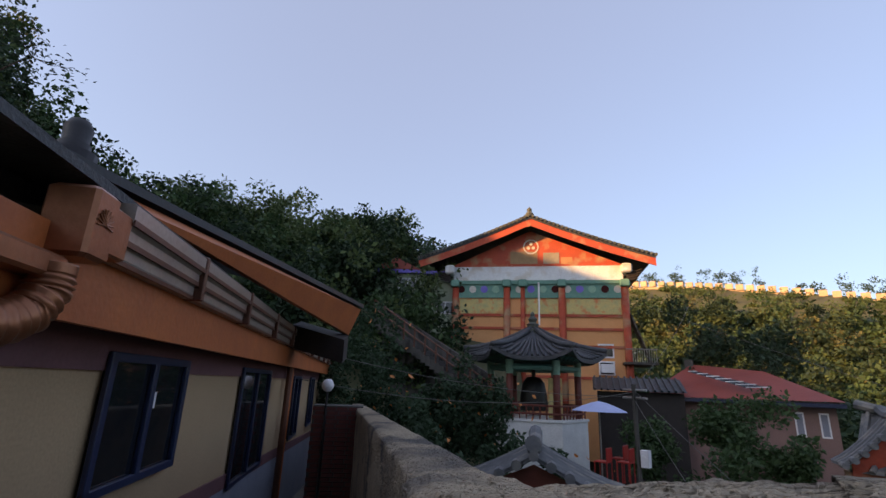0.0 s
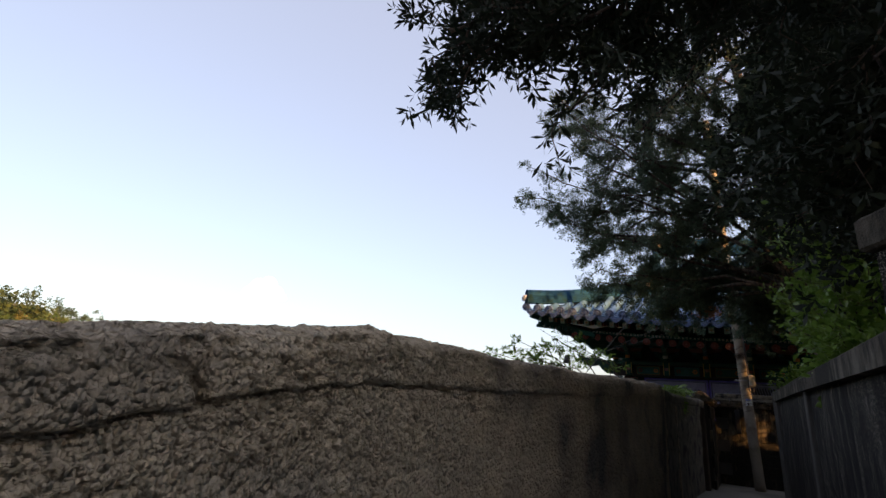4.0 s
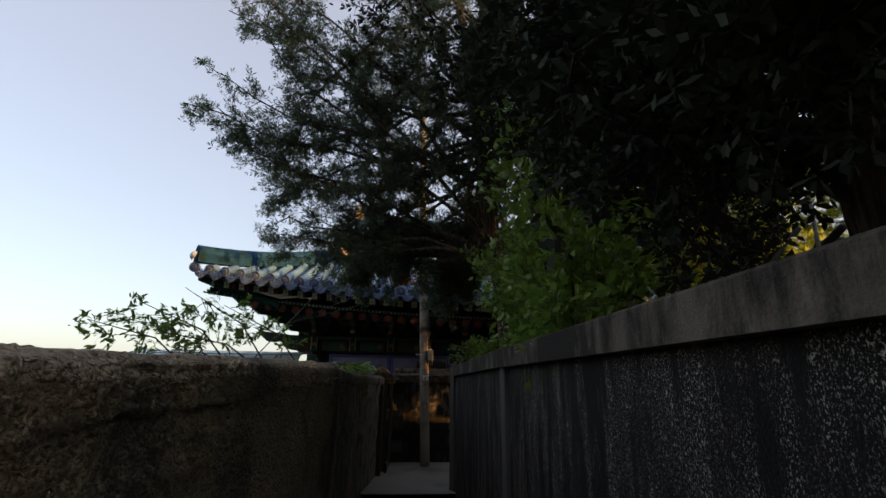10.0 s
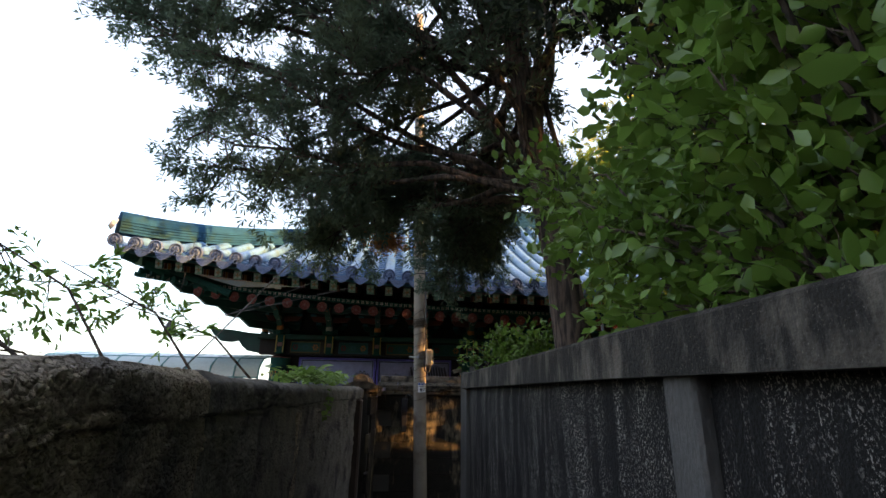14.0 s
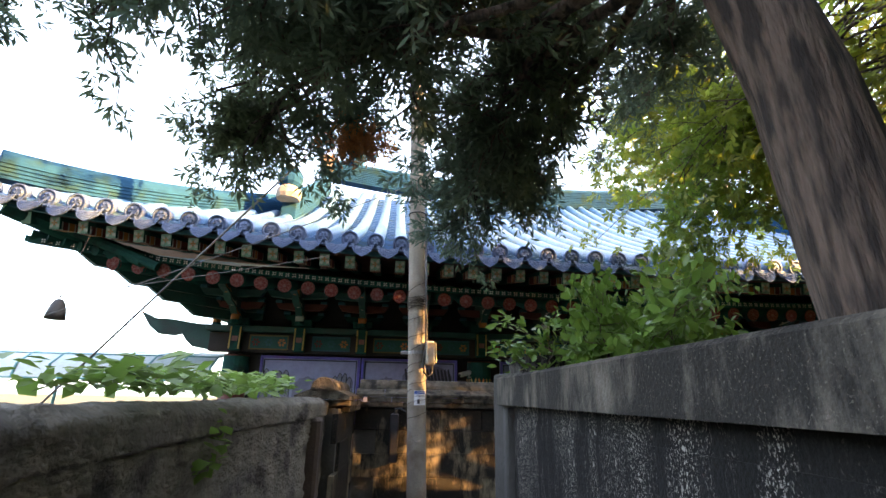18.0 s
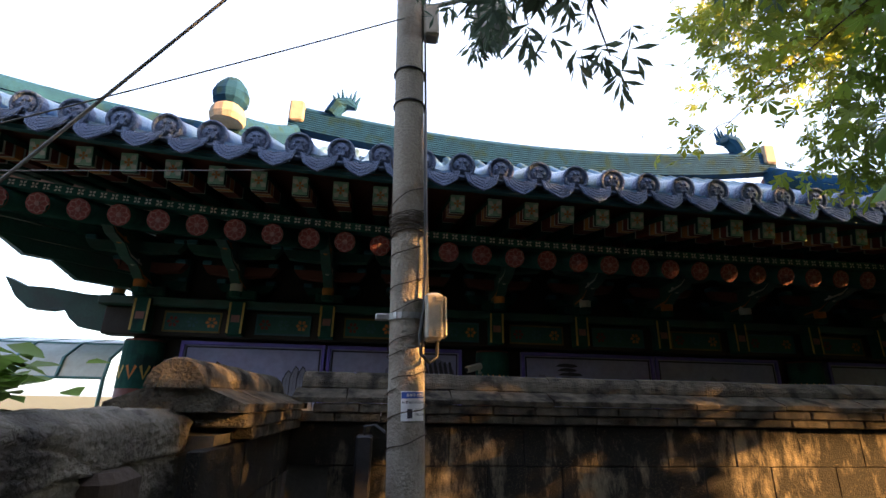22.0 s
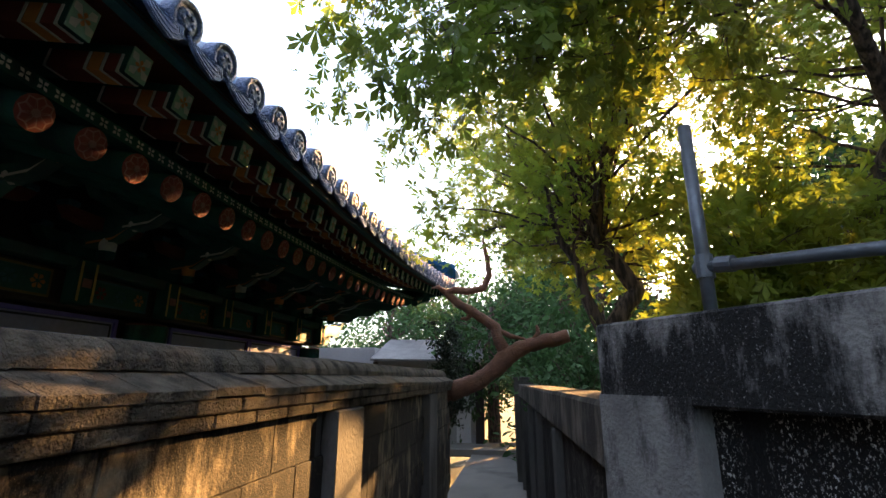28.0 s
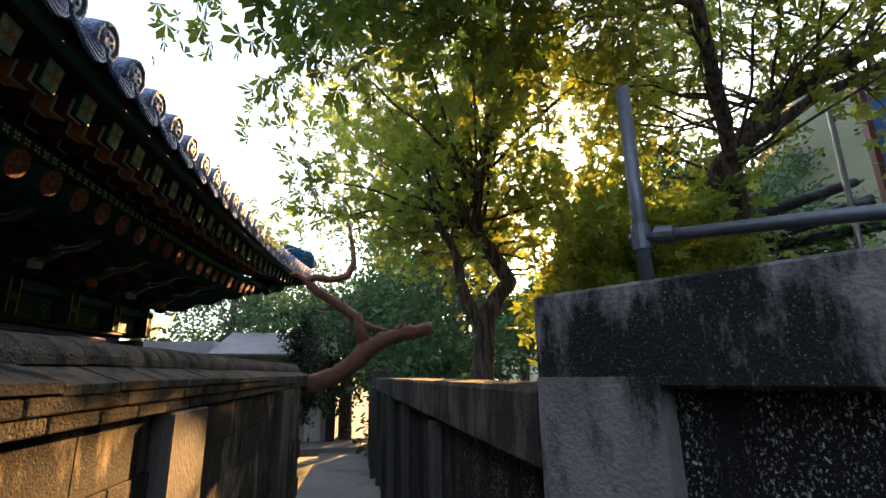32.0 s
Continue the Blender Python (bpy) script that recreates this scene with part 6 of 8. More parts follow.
# pine limb over the lane, propped by ropes
def knotty(pts, radii, n, seed):
    """A crooked branch about po, with knots and flakes of bark."""
    fine_pts, fine_rad = [], []
    for k in range(len(pts) - 1):
        for j in range(5):
            fine_pts.append(Vector(pts[k]).lerp(Vector(pts[k + 1]), j / 5) - po)
            fine_rad.append(radii[k] + (radii[k + 1] - radii[k]) * j / 5)
    fine_pts.append(Vector(pts[-1]) - po)
    fine_rad.append(radii[-1])
    a2 = Acc().tube(fine_pts, fine_rad, n)
    for k in range(len(fine_pts) * n):
        c, v = fine_pts[k // n], Vector(a2.v[k])
        a2.v[k] = tuple(c + (v - c) * (1 + 0.22 * noise.noise(v * 9 + Vector((seed, 0, 0))) + 0.10 * noise.noise(v * 24)))
    return a2


pine = thing("leaning_pine", "bent red pine trunk sawn off across the lane", "tree", Matrix.Translation((7.5, 1.3, 0.0)))
po = Vector((7.5, 1.3, 0.0))
tp = [(7.45, 1.25, -0.1), (7.35, 0.95, 0.95), (7.25, 0.62, 1.30), (7.2, 0.3, 1.40), (7.2, 0.07, 1.49), (7.2, -0.13, 1.63), (7.2, -0.31, 1.81), (7.2, -0.5, 1.91), (7.2, -0.72, 1.98), (7.2, -0.92, 2.01), (7.2, -1.10, 2.06)]
part("trunk", knotty(tp, [0.15, 0.14, 0.125, 0.115, 0.11, 0.112, 0.12, 0.10, 0.092, 0.09, 0.085], 14, 3), red_bark, pine, smooth=True)
part("cut_face", Acc().tube([Vector(tp[-1]) - po, Vector(tp[-1]) - po + Vector((0, -0.006, 0.0008))], 0.078, 14), soft_white, pine, "pale sawn end")
bp_ = [(7.2, -0.28, 1.86), (7.17, -0.20, 2.02), (7.2, -0.16, 2.18), (7.22, 0.0, 2.30), (7.2, 0.18, 2.42), (7.2, 0.36, 2.53), (7.2, 0.5, 2.66), (7.18, 0.38, 2.70), (7.2, 0.2, 2.67), (7.2, -0.02, 2.72), (7.22, -0.10, 2.90), (7.2, -0.08, 3.08), (7.2, -0.02, 3.43)]
part("branch", knotty(bp_, [0.085, 0.075, 0.072, 0.066, 0.062, 0.055, 0.05, 0.05, 0.048, 0.046, 0.042, 0.036, 0.022], 10, 7), red_bark, pine, smooth=True)
for stub in ([(7.2, -0.20, 2.14), (7.16, -0.36, 2.06), (7.17, -0.55, 2.02)], [(7.2, -0.62, 1.96), (7.15, -0.72, 2.10), (7.16, -0.70, 2.20)], [(7.2, 0.48, 2.64), (7.15, 0.60, 2.74), (7.14, 0.70, 2.72)], [(7.2, 0.12, 2.40), (7.2, 0.22, 2.30), (7.18, 0.30, 2.30)]):
    part("broken_stub", knotty(stub, [0.04, 0.03, 0.014], 8, 5), red_bark, pine, smooth=True)
rope = mat("pale_rope", (0.55, 0.47, 0.34), (0.45, 0.38, 0.27), 9, 0.9, 0.2, 60)
a, b2 = Vector((7.2, 0.5, 2.72)), Vector((7.2, 0.15, 2.70))
part("rope", Acc().tube([a - po, a.lerp(b2, 0.3) - po + Vector((0, 0, -0.25)), a.lerp(b2, 0.8) - po + Vector((0, 0, -0.22)), b2 - po], 0.012, 6), rope, pine)

# wires, wind bell, awning
wire = mat("old_wire", (0.13, 0.125, 0.12), (0.09, 0.088, 0.085), 9, 0.6, 0.0, 50)


def cable(pts, r, label):
    c = Vector(pts[0])
    return solid("overhead_wire", Acc().tube([Vector(p) - c for p in pts], r, 6), wire, label, "wire", smooth=True, m=Matrix.Translation(c))


def span(a, b2, sag, n=12):
    return [tuple(Vector(a).lerp(Vector(b2), k / n) - Vector((0, 0, sag * 4 * (k / n) * (1 - k / n)))) for k in range(n + 1)]


cable(span((-0.1, 0.22, 5.27), (-6.0, 1.53, -1.25), 0.0), 0.011, "thick grey guy cable from the pole")
cable(span((-0.10, -0.09, 3.44), (-3.4, -0.12, 1.9), 0.03), 0.004, "thin grey wire tied to the pole")
cable(span((-0.9, 0.95, 3.0), (-4.2, -1.3, 1.6), 0.02), 0.0035, "thin wire falling beyond the wall")
iron = mat("old_iron", (0.06, 0.055, 0.05), (0.04, 0.037, 0.035), 9, 0.6, 0.3, 50, metal=0.5)
bell = thing("wind_bell", "small dark iron wind bell hung on a thin line", "bell", Matrix.Translation((-3.48, 0.62, 2.12)))
part("bell", Acc().lathe([(0.085, 0.0), (0.08, 0.06), (0.06, 0.14), (0.035, 0.19), (0.0, 0.2)], 14), iron, bell, smooth=True)
part("hanger", Acc().tube([(0, 0, 0.2), (-0.1, 0.5, 1.55)], 0.004, 4), iron, bell)
teal_tube = mat("teal_tube", (0.10, 0.30, 0.30), (0.08, 0.25, 0.25), 4, 0.4, 0.05, 30)
clear = mat("milky_awning_sheet", (0.55, 0.68, 0.70), (0.5, 0.62, 0.64), 2, 0.3, 0.02, 20, trans=0.3)
aw = thing("courtyard_awning", "milky awning on teal tubes behind the wall", "awning", Matrix.Translation((-7.0, 4.2, 1.4)))
for k in range(10):
    x = k * 0.45
    part("hoop", Acc().tube([(x, -0.9, 0.25), (x, -0.85, 0.45), (x, -0.6, 0.62), (x, 0.0, 0.72), (x, 1.0, 0.76)], 0.018, 6), teal_tube, aw)
for y, z in ((-0.9, 0.25), (-0.6, 0.62), (0.0, 0.72), (1.0, 0.76)):
    part("purlin", Acc().tube([(0, y, z), (4.05, y, z)], 0.014, 6), teal_tube, aw)
part("sheet", Acc().grid(lambda x, k: (x, *[(-0.89, 0.26), (-0.84, 0.455), (-0.59, 0.63), (0, 0.73), (1.0, 0.77)][k]), [0, 2, 4.05], range(5)), clear, aw, smooth=True)
for x in (0.0, 2.0, 4.05):
    part("post", Acc().tube([(x, -0.9, -2.2), (x, -0.9, 0.25)], 0.02, 6), teal_tube, aw)

# ---------- trees and shrubs by the lanes ----------
r1 = np.random.default_rng(11)


def limb_set(r, n, x, y, z, rad, lo=0.3, hi=0.95):
    return [(lo + (hi - lo) * r.random(), (x[0] + (x[1] - x[0]) * r.random(), y[0] + (y[1] - y[0]) * r.random(), z[0] + (z[1] - z[0]) * r.random()), rad) for _ in range(n)]


SPRAY = needle_spray(6, 0.6, 0.6, 0.07)
YEW = needle_spray(4, 0.8, 0.6, 0.14)
FINE = needle_spray(5, 0.7, 0.5, 0.07)
juniper_ends = [(-3.2, -3.0, 5.4), (-3.2, -3.1, 6.3), (-3.25, -3.0, 4.75), (-2.9, -3.0, 4.3), (-2.5, -2.9, 4.25), (-2.15, -3.0, 4.0), (-2.1, -2.8, 3.4), (-1.9, -2.7, 3.15), (-1.5, -2.6, 3.1), (-1.2, -2.9, 2.95), (-0.8, -2.6, 3.0), (-0.7, -1.8, 2.92), (-0.95, -1.8, 2.86), (-1.35, -1.75, 2.95), (-1.05, -2.1, 2.9),
                (-1.2, -1.9, 2.88), (-1.0, -3.2, 3.6), (-1.6, -3.3, 4.5), (-2.0, -3.2, 5.2), (-2.4, -3.0, 6.2), (-1.2, -3.0, 5.6), (-0.4, -2.4, 3.3), (0.15, -1.75, 2.85), (0.4, -1.6, 2.68), (0.12, -1.35, 2.62), (0.3, -1.45, 2.62), (0.42, -1.3, 2.85), (0.25, -1.45, 2.9), (0.6, -1.45, 2.85), (0.25, -1.6, 3.1)]
juniper = tree("juniper_tree", "old leaning juniper with dark green sprays over the lane", r1, [((0.86, -3.43, -0.2), 0.14), ((0.81, -3.40, 1.45), 0.112), ((0.76, -3.36, 2.2), 0.104), ((0.65, -3.28, 3.0), 0.094), ((0.5, -3.18, 4.5), 0.078), ((0.3, -3.1, 6.2), 0.06), ((0.1, -3.0, 8.0), 0.03)],
     [(0.42 + 0.3 * r1.random(), e, 0.03) for e in juniper_ends] + limb_set(r1, 10, (-2.6, 0.0), (-3.6, -1.6), (3.3, 6.4), 0.035, 0.4) + limb_set(r1, 4, (0.2, 2.6), (-3.4, -1.4), (3.6, 7.5), 0.04, 0.35) + limb_set(r1, 4, (0.3, 1.7), (-2.4, -0.9), (2.7, 4.2), 0.016, 0.45, 0.7) + limb_set(r1, 10, (-1.8, 2.6), (-4.0, -1.0), (6.0, 8.5), 0.03, 0.6) + limb_set(r1, 14, (-0.7, 1.2), (-5.0, -3.3), (3.3, 6.5), 0.025, 0.4),
     0.042, SPRAY, 42000, 0.096, bark_mat, juniper_green, 0.36, sub=24, droop=0.05, start=0.3)
# Dead sprig; the orange sunlight on it is put into its colour.
dry = mat("dry_sunlit_sprig", (0.62, 0.24, 0.07), (0.48, 0.17, 0.05), 3, 0.8, 0.0, 9, vary=0.4, subs=0.4)
dry_at = np.array([-0.453, -1.96, 2.77]) - np.array(juniper.location) + r1.normal(size=(420, 3)) * np.array([0.085, 0.06, 0.045])
part("dry_sprig", Acc().tube([Vector((-0.453 - 0.86 + 0.12 * k, -1.96 + 3.43 - 0.1 * k, 2.97 + 0.05 * k)) for k in range(4)], 0.006, 5), bark_mat, juniper, "thin dead twig")
part("dry_needles", scatter("dry_needles", SPRAY, dry_at, 0.055, dry, r1, 0.3), None, juniper, "dried needles with orange sunlight put into their colour")
r1b = np.random.default_rng(14)
tree("yew_tree", "dense dark yew behind the lane wall", r1b, [((1.5, -7.2, -0.2), 0.15), ((1.45, -7.1, 2.0), 0.12), ((1.4, -7.1, 4.5), 0.08), ((1.4, -7.0, 6.5), 0.03)],
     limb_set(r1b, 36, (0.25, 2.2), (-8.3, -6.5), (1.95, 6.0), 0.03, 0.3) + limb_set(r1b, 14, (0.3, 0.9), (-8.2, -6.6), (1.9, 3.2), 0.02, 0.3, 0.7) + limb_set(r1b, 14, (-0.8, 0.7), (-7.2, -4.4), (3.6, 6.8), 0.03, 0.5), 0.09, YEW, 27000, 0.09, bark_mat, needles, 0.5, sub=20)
r1c = np.random.default_rng(15)
tree("yew_tree", "dense dark yew behind the lane wall", r1c, [((1.9, -5.0, -0.2), 0.15), ((1.9, -4.9, 2.0), 0.12), ((1.8, -4.9, 4.5), 0.08), ((1.8, -4.9, 7.0), 0.03)],
     limb_set(r1c, 28, (0.2, 3.0), (-6.4, -3.4), (2.3, 7.0), 0.035, 0.3), 0.09, YEW, 18000, 0.095, bark_mat, needles, 0.5, sub=16)
r1d = np.random.default_rng(16)
yew_ends = [(-1.28, -9.5, 2.28), (-1.08, -9.5, 2.1), (-0.95, -9.5, 2.08), (-0.7, -9.5, 2.04), (-0.5, -9.45, 2.1), (-1.5, -9.5, 2.75), (-1.2, -9.4, 2.5), (-2.1, -9.4, 3.4), (-0.8, -9.3, 2.3), (-0.3, -9.3, 2.15), (-0.1, -9.2, 2.3), (-1.7, -9.3, 3.0), (-0.5, -9.2, 2.6), (-1.0, -9.2, 2.9), (-0.2, -9.0, 2.8), (0.1, -9.1, 2.5), (-0.6, -9.0, 3.2)]
tree("yew_tree", "spreading dark yew over the gate", r1d, [((2.2, -9.0, -0.3), 0.16), ((2.0, -9.1, 2.0), 0.13), ((1.7, -9.2, 3.6), 0.10), ((1.4, -9.3, 5.5), 0.04)],
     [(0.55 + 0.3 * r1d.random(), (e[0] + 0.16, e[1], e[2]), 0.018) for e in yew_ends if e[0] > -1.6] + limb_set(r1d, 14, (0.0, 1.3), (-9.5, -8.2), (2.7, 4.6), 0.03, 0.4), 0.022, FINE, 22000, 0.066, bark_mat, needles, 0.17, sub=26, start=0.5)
r2 = np.random.default_rng(12)
tree("evergreen_shrub", "dense glossy-leaved shrub hanging over the wall", r2, [((0.85, -5.6, 0), 0.05), ((0.8, -5.6, 1.5), 0.04)],
     limb_set(r2, 44, (0.44, 1.0), (-6.3, -4.0), (1.62, 2.35), 0.010, 0.85, 1.0) + limb_set(r2, 22, (0.35, 1.0), (-5.7, -4.8), (2.2, 3.3), 0.012, 0.85, 1.0) + limb_set(r2, 14, (0.36, 0.85), (-4.35, -3.85), (1.95, 2.7), 0.010, 0.85, 1.0), 0.06, OVAL, 12500, 0.058, bark_mat, shrub_green, 0.2, category="shrub", sub=6)
r2b = np.random.default_rng(17)
tree("evergreen_shrub", "bright green shrub on top of the wall end", r2b, [((0.8, -2.2, 0), 0.04), ((0.75, -2.2, 1.45), 0.03)],
     limb_set(r2b, 30, (0.46, 1.05), (-2.9, -2.05), (1.6, 1.86), 0.008, 0.85, 1.0) + [(1.0, (0.38, -2.0, 1.66), 0.008), (1.0, (0.4, -2.02, 1.8), 0.008)], 0.03, OVAL, 5200, 0.042, bark_mat, shrub_green, 0.10, category="shrub", sub=5)
r3 = np.random.default_rng(13)
tree("maple_tree", "leafy maple turning yellow, lit from behind", r3, [((4.6, -1.10, -0.1), 0.095), ((4.5, -1.11, 1.35), 0.082), ((4.5, -1.17, 1.9), 0.066), ((4.5, -1.36, 2.16), 0.058), ((4.5, -1.2, 2.44), 0.052), ((4.5, -1.10, 2.6), 0.046), ((4.5, -1.18, 3.1), 0.038), ((4.5, -1.43, 3.55), 0.025)],
     [((4.5, -1.13, 1.55), (4.4, -0.74, 2.95), 0.062), ((4.5, -1.13, 2.55), (4.6, -0.9, 3.7), 0.04)] + limb_set(r3, 34, (2.8, 6.4), (-2.6, 0.2), (2.7, 5.2), 0.016, 0.5, 1.0) + limb_set(r3, 14, (3.0, 6.6), (-4.0, -0.6), (5.2, 8.0), 0.016, 0.8, 1.0) + limb_set(r3, 30, (5.8, 9.0), (-1.6, 0.7), (3.0, 4.8), 0.016, 0.6, 1.0) + limb_set(r3, 8, (3.6, 6.6), (-2.8, -1.5), (2.3, 3.4), 0.010, 0.4, 0.7), 0.11, star_leaf(), 12500, 0.082, bark_mat, maple_green, 0.42, sub=6)
r3b = np.random.default_rng(18)
tree("maple_tree", "broad maple with dark limbs over the terrace", r3b, [((4.35, -2.7, -0.5), 0.12), ((4.25, -2.8, 2.5), 0.10), ((4.1, -3.0, 3.0), 0.085), ((3.9, -3.4, 3.5), 0.08), ((3.6, -4.2, 3.9), 0.05)],
     [((4.1, -3.0, 3.0), (2.9, -3.9, 3.7), 0.06)] + limb_set(r3b, 34, (2.4, 6.2), (-4.4, -1.6), (3.2, 5.4), 0.016, 0.4, 1.0), 0.11, star_leaf(), 6000, 0.085, bark_mat, maple_green, 0.42, sub=6)
r3c = np.random.default_rng(19)
tree("maple_tree", "leafy maple branch above the bend", r3c, [((4.05, -3.0, -0.5), 0.06), ((3.9, -2.9, 2.9), 0.05), ((3.3, -2.3, 3.9), 0.035), ((2.6, -1.5, 4.7), 0.015)],
     limb_set(r3c, 12, (1.6, 3.4), (-2.2, -0.2), (3.2, 4.9), 0.013, 0.5, 1.0) + limb_set(r3c, 24, (1.7, 3.4), (-0.8, 0.4), (2.9, 4.3), 0.012, 0.6, 1.0) + limb_set(r3c, 14, (1.9, 3.4), (0.2, 1.3), (4.0, 5.2), 0.012, 0.8, 1.0), 0.10, star_leaf(), 7600, 0.082, bark_mat, maple_green, 0.42, sub=6)
r4 = np.random.default_rng(30)
# Some of these are added or heightened to block sun from flowers and lane.
spots = [(6.8, -4.8, 4.3), (8.8, -5.8, 5.0), (15, 3.5, 4.6), (18, 0.5, 5.0), (10.8, -2.1, 5.2), (13.0, -1.9, 6.0), (15.0, -3.6, 6.8), (9.4, -1.5, 2.0), (17, -1.5, 4.5), (6.0, -11, 5.5), (9.0, -13.0, 6), (13.0, -11.0, 5.5), (10.5, 9, 6), (17.5, 2.6, 5.2), (20.5, 5.0, 6.5), (14.8, -4.8, 4.6), (21, -1.0, 6.0), (16.5, 6.5, 5.5), (24, 2.0, 7.0), (14.3, -1.1, 5.6), (12.6, 0.2, 4.2)]
for k, (x, y, h) in enumerate(spots):
    tree("broadleaf_tree", "green broad-leaved tree behind the lane walls", r4, [((x, y, -0.4), 0.16), ((x, y, h * 0.45), 0.12), ((x + 0.2, y, h * 0.8), 0.05)],
         limb_set(r4, 20, (x - h * 0.34, x + h * 0.34), (y - h * 0.34, y + h * 0.34), (h * 0.22, h), 0.03, 0.25, 1.0), 0.22, LEAF, 5200, 0.13, bark_mat, hill_green, 0.7, sub=7, group="trees behind the walls")
r6 = np.random.default_rng(31)
for x, y, z, h in ((-0.3, -23.8, -1.0, 9.0),):
    tree("broadleaf_tree", "dark green tree with fine leaves above the house roof", r6, [((x, y, z), 0.2), ((x, y, z + h * 0.5), 0.14), ((x + 0.2, y, z + h * 0.8), 0.05)],
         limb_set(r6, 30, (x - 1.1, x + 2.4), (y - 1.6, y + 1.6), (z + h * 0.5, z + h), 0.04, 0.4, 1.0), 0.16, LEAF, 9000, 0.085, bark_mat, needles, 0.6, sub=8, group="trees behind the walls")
r7 = np.random.default_rng(33)
tree("maple_bush", "low dark maple shoots behind the bend wall", r7, [((4.15, -2.3, -0.3), 0.05), ((4.1, -2.25, 1.3), 0.04), ((4.05, -2.2, 2.0), 0.02)],
     limb_set(r7, 30, (3.7, 4.6), (-3.0, -1.5), (1.5, 2.75), 0.010, 0.4, 1.0), 0.09, star_leaf(), 5200, 0.085, bark_mat, maple_green, 0.28, category="shrub", sub=5)
tree("juniper_bush", "small dark green bush behind the low wall", r7, [((9.0, 0.75, -0.1), 0.04), ((8.95, 0.75, 1.0), 0.03)],
     limb_set(r7, 16, (8.7, 9.3), (0.5, 1.0), (0.9, 2.3), 0.008, 0.6, 1.0), 0.05, YEW, 1800, 0.09, bark_mat, needles, 0.2, category="shrub", sub=5)
tree("garden_bush", "light green garden bush behind the low wall", r7, [((7.2, -1.3, -0.1), 0.04), ((7.2, -1.25, 0.9), 0.03)],
     limb_set(r7, 20, (6.2, 8.2), (-1.9, -0.75), (0.9, 1.8), 0.008, 0.6, 1.0), 0.06, OVAL, 2600, 0.06, bark_mat, hill_green, 0.25, category="shrub", sub=5)
weed_at = np.array([4.75, -2.35, 2.16]) + np.array([-0.33, -0.944, 0.135]) * (0.9 + 1.7 * r7.random((700, 1))) + np.array([0.944, -0.33, 0]) * (0.14 + 0.3 * r7.random((700, 1))) + np.array([0, 0, 0.30]) * r7.random((700, 1))
solid("weeds", scatter("weeds", OVAL, weed_at, 0.075, shrub_green, r7, 0.6), None, "bright green leafy weeds behind the balustrade", "weeds", "stuff")
# saplings and ivy on the lane wall
r5 = np.random.default_rng(40)
for k, (x, y) in enumerate(((-2.35, -3.8), (-2.1, -3.4), (-2.6, -4.1), (-1.85, -3.1), (-2.9, -4.3), (-2.25, -4.4), (-2.7, -3.5))):
    tree("sapling", "thin wild sapling with narrow leaves", r5, [((x + 0.75, y, -1.0), 0.012), ((x + 0.7, y, 1.35), 0.008), ((x + 0.35, y, 1.85 - 0.05 * k), 0.006), ((x - 0.25, y, 2.2 - 0.1 * k), 0.003)],
         limb_set(r5, 6, (x - 0.4, x + 0.3), (y - 0.3, y + 0.3), (1.6, 2.2 - 0.06 * k), 0.004, 0.65, 1.0), 0.012, (LEAF[0] * np.array([1, 0.7, 1]), LEAF[1]), 230, 0.055, bark_mat, shrub_green, 0.15, category="sapling", sub=2)
ivy_at = np.concatenate([np.stack([-1.0 + 0.10 * r5.normal(size=420), -3.0 + 1.4 * r5.random(420), 1.40 + 0.07 * r5.random(420)], 1), np.stack([-1.02 + 0.09 * r5.normal(size=330), -1.6 + 0.75 * r5.random(330), 1.41 + 0.10 * r5.random(330)], 1), np.stack([-0.86 + 0.02 * r5.normal(size=30), -2.32 + 0.05 * r5.normal(size=30), 1.12 + 0.2 * r5.random(30)], 1)])
solid("ivy", scatter("ivy", OVAL, ivy_at + np.array([0, 0, 0.06]), 0.062, mat("ivy_green", (0.24, 0.38, 0.08), (0.18, 0.31, 0.06), 3, 0.45, 0.0, 9, vary=0.35, subs=0.4), r5, 0.8), None, "light green ivy leaves along the wall top", "ivy", "stuff")

# ---------- house and alley at the start ----------
hf = far_at(-0.62, -14.75, 0, -0.65, -0.76)
hs = thing("village_house", "cream plastered house with a grey dado and dark windows", "house", hf)
grey_dado = mat("grey_dado_paint", (0.25, 0.27, 0.33), (0.21, 0.23, 0.29), 2, 0.85, 0.1, 40)
plum = mat("plum_band_paint", (0.17, 0.075, 0.08), (0.14, 0.06, 0.065), 3, 0.8, 0.1, 40)
fascia_mat = mat("orange_fascia", (0.52, 0.15, 0.04), (0.38, 0.10, 0.03), 2.5, 0.5, 0.15, 30)
gut_pale = mat("pale_gutter_sheet", (0.40, 0.35, 0.31), (0.34, 0.29, 0.26), 4, 0.35, 0.05, 40, metal=0.4)
gut_brown = mat("brown_gutter_trim", (0.15, 0.065, 0.04), (0.12, 0.05, 0.035), 4, 0.4, 0.05, 40, metal=0.4)
frame_navy = mat("navy_window_frame", (0.02, 0.03, 0.075), (0.016, 0.024, 0.06), 4, 0.35, 0.02, 40)
dark_glass = mat("dark_window_glass", (0.012, 0.014, 0.018), (0.01, 0.012, 0.015), 2, 0.06, 0.0, 20, coat=0.5)
part("wall", Acc().box(-4, 0.3, -2.5, 13.5, 5.0, 1.75), cream, hs)
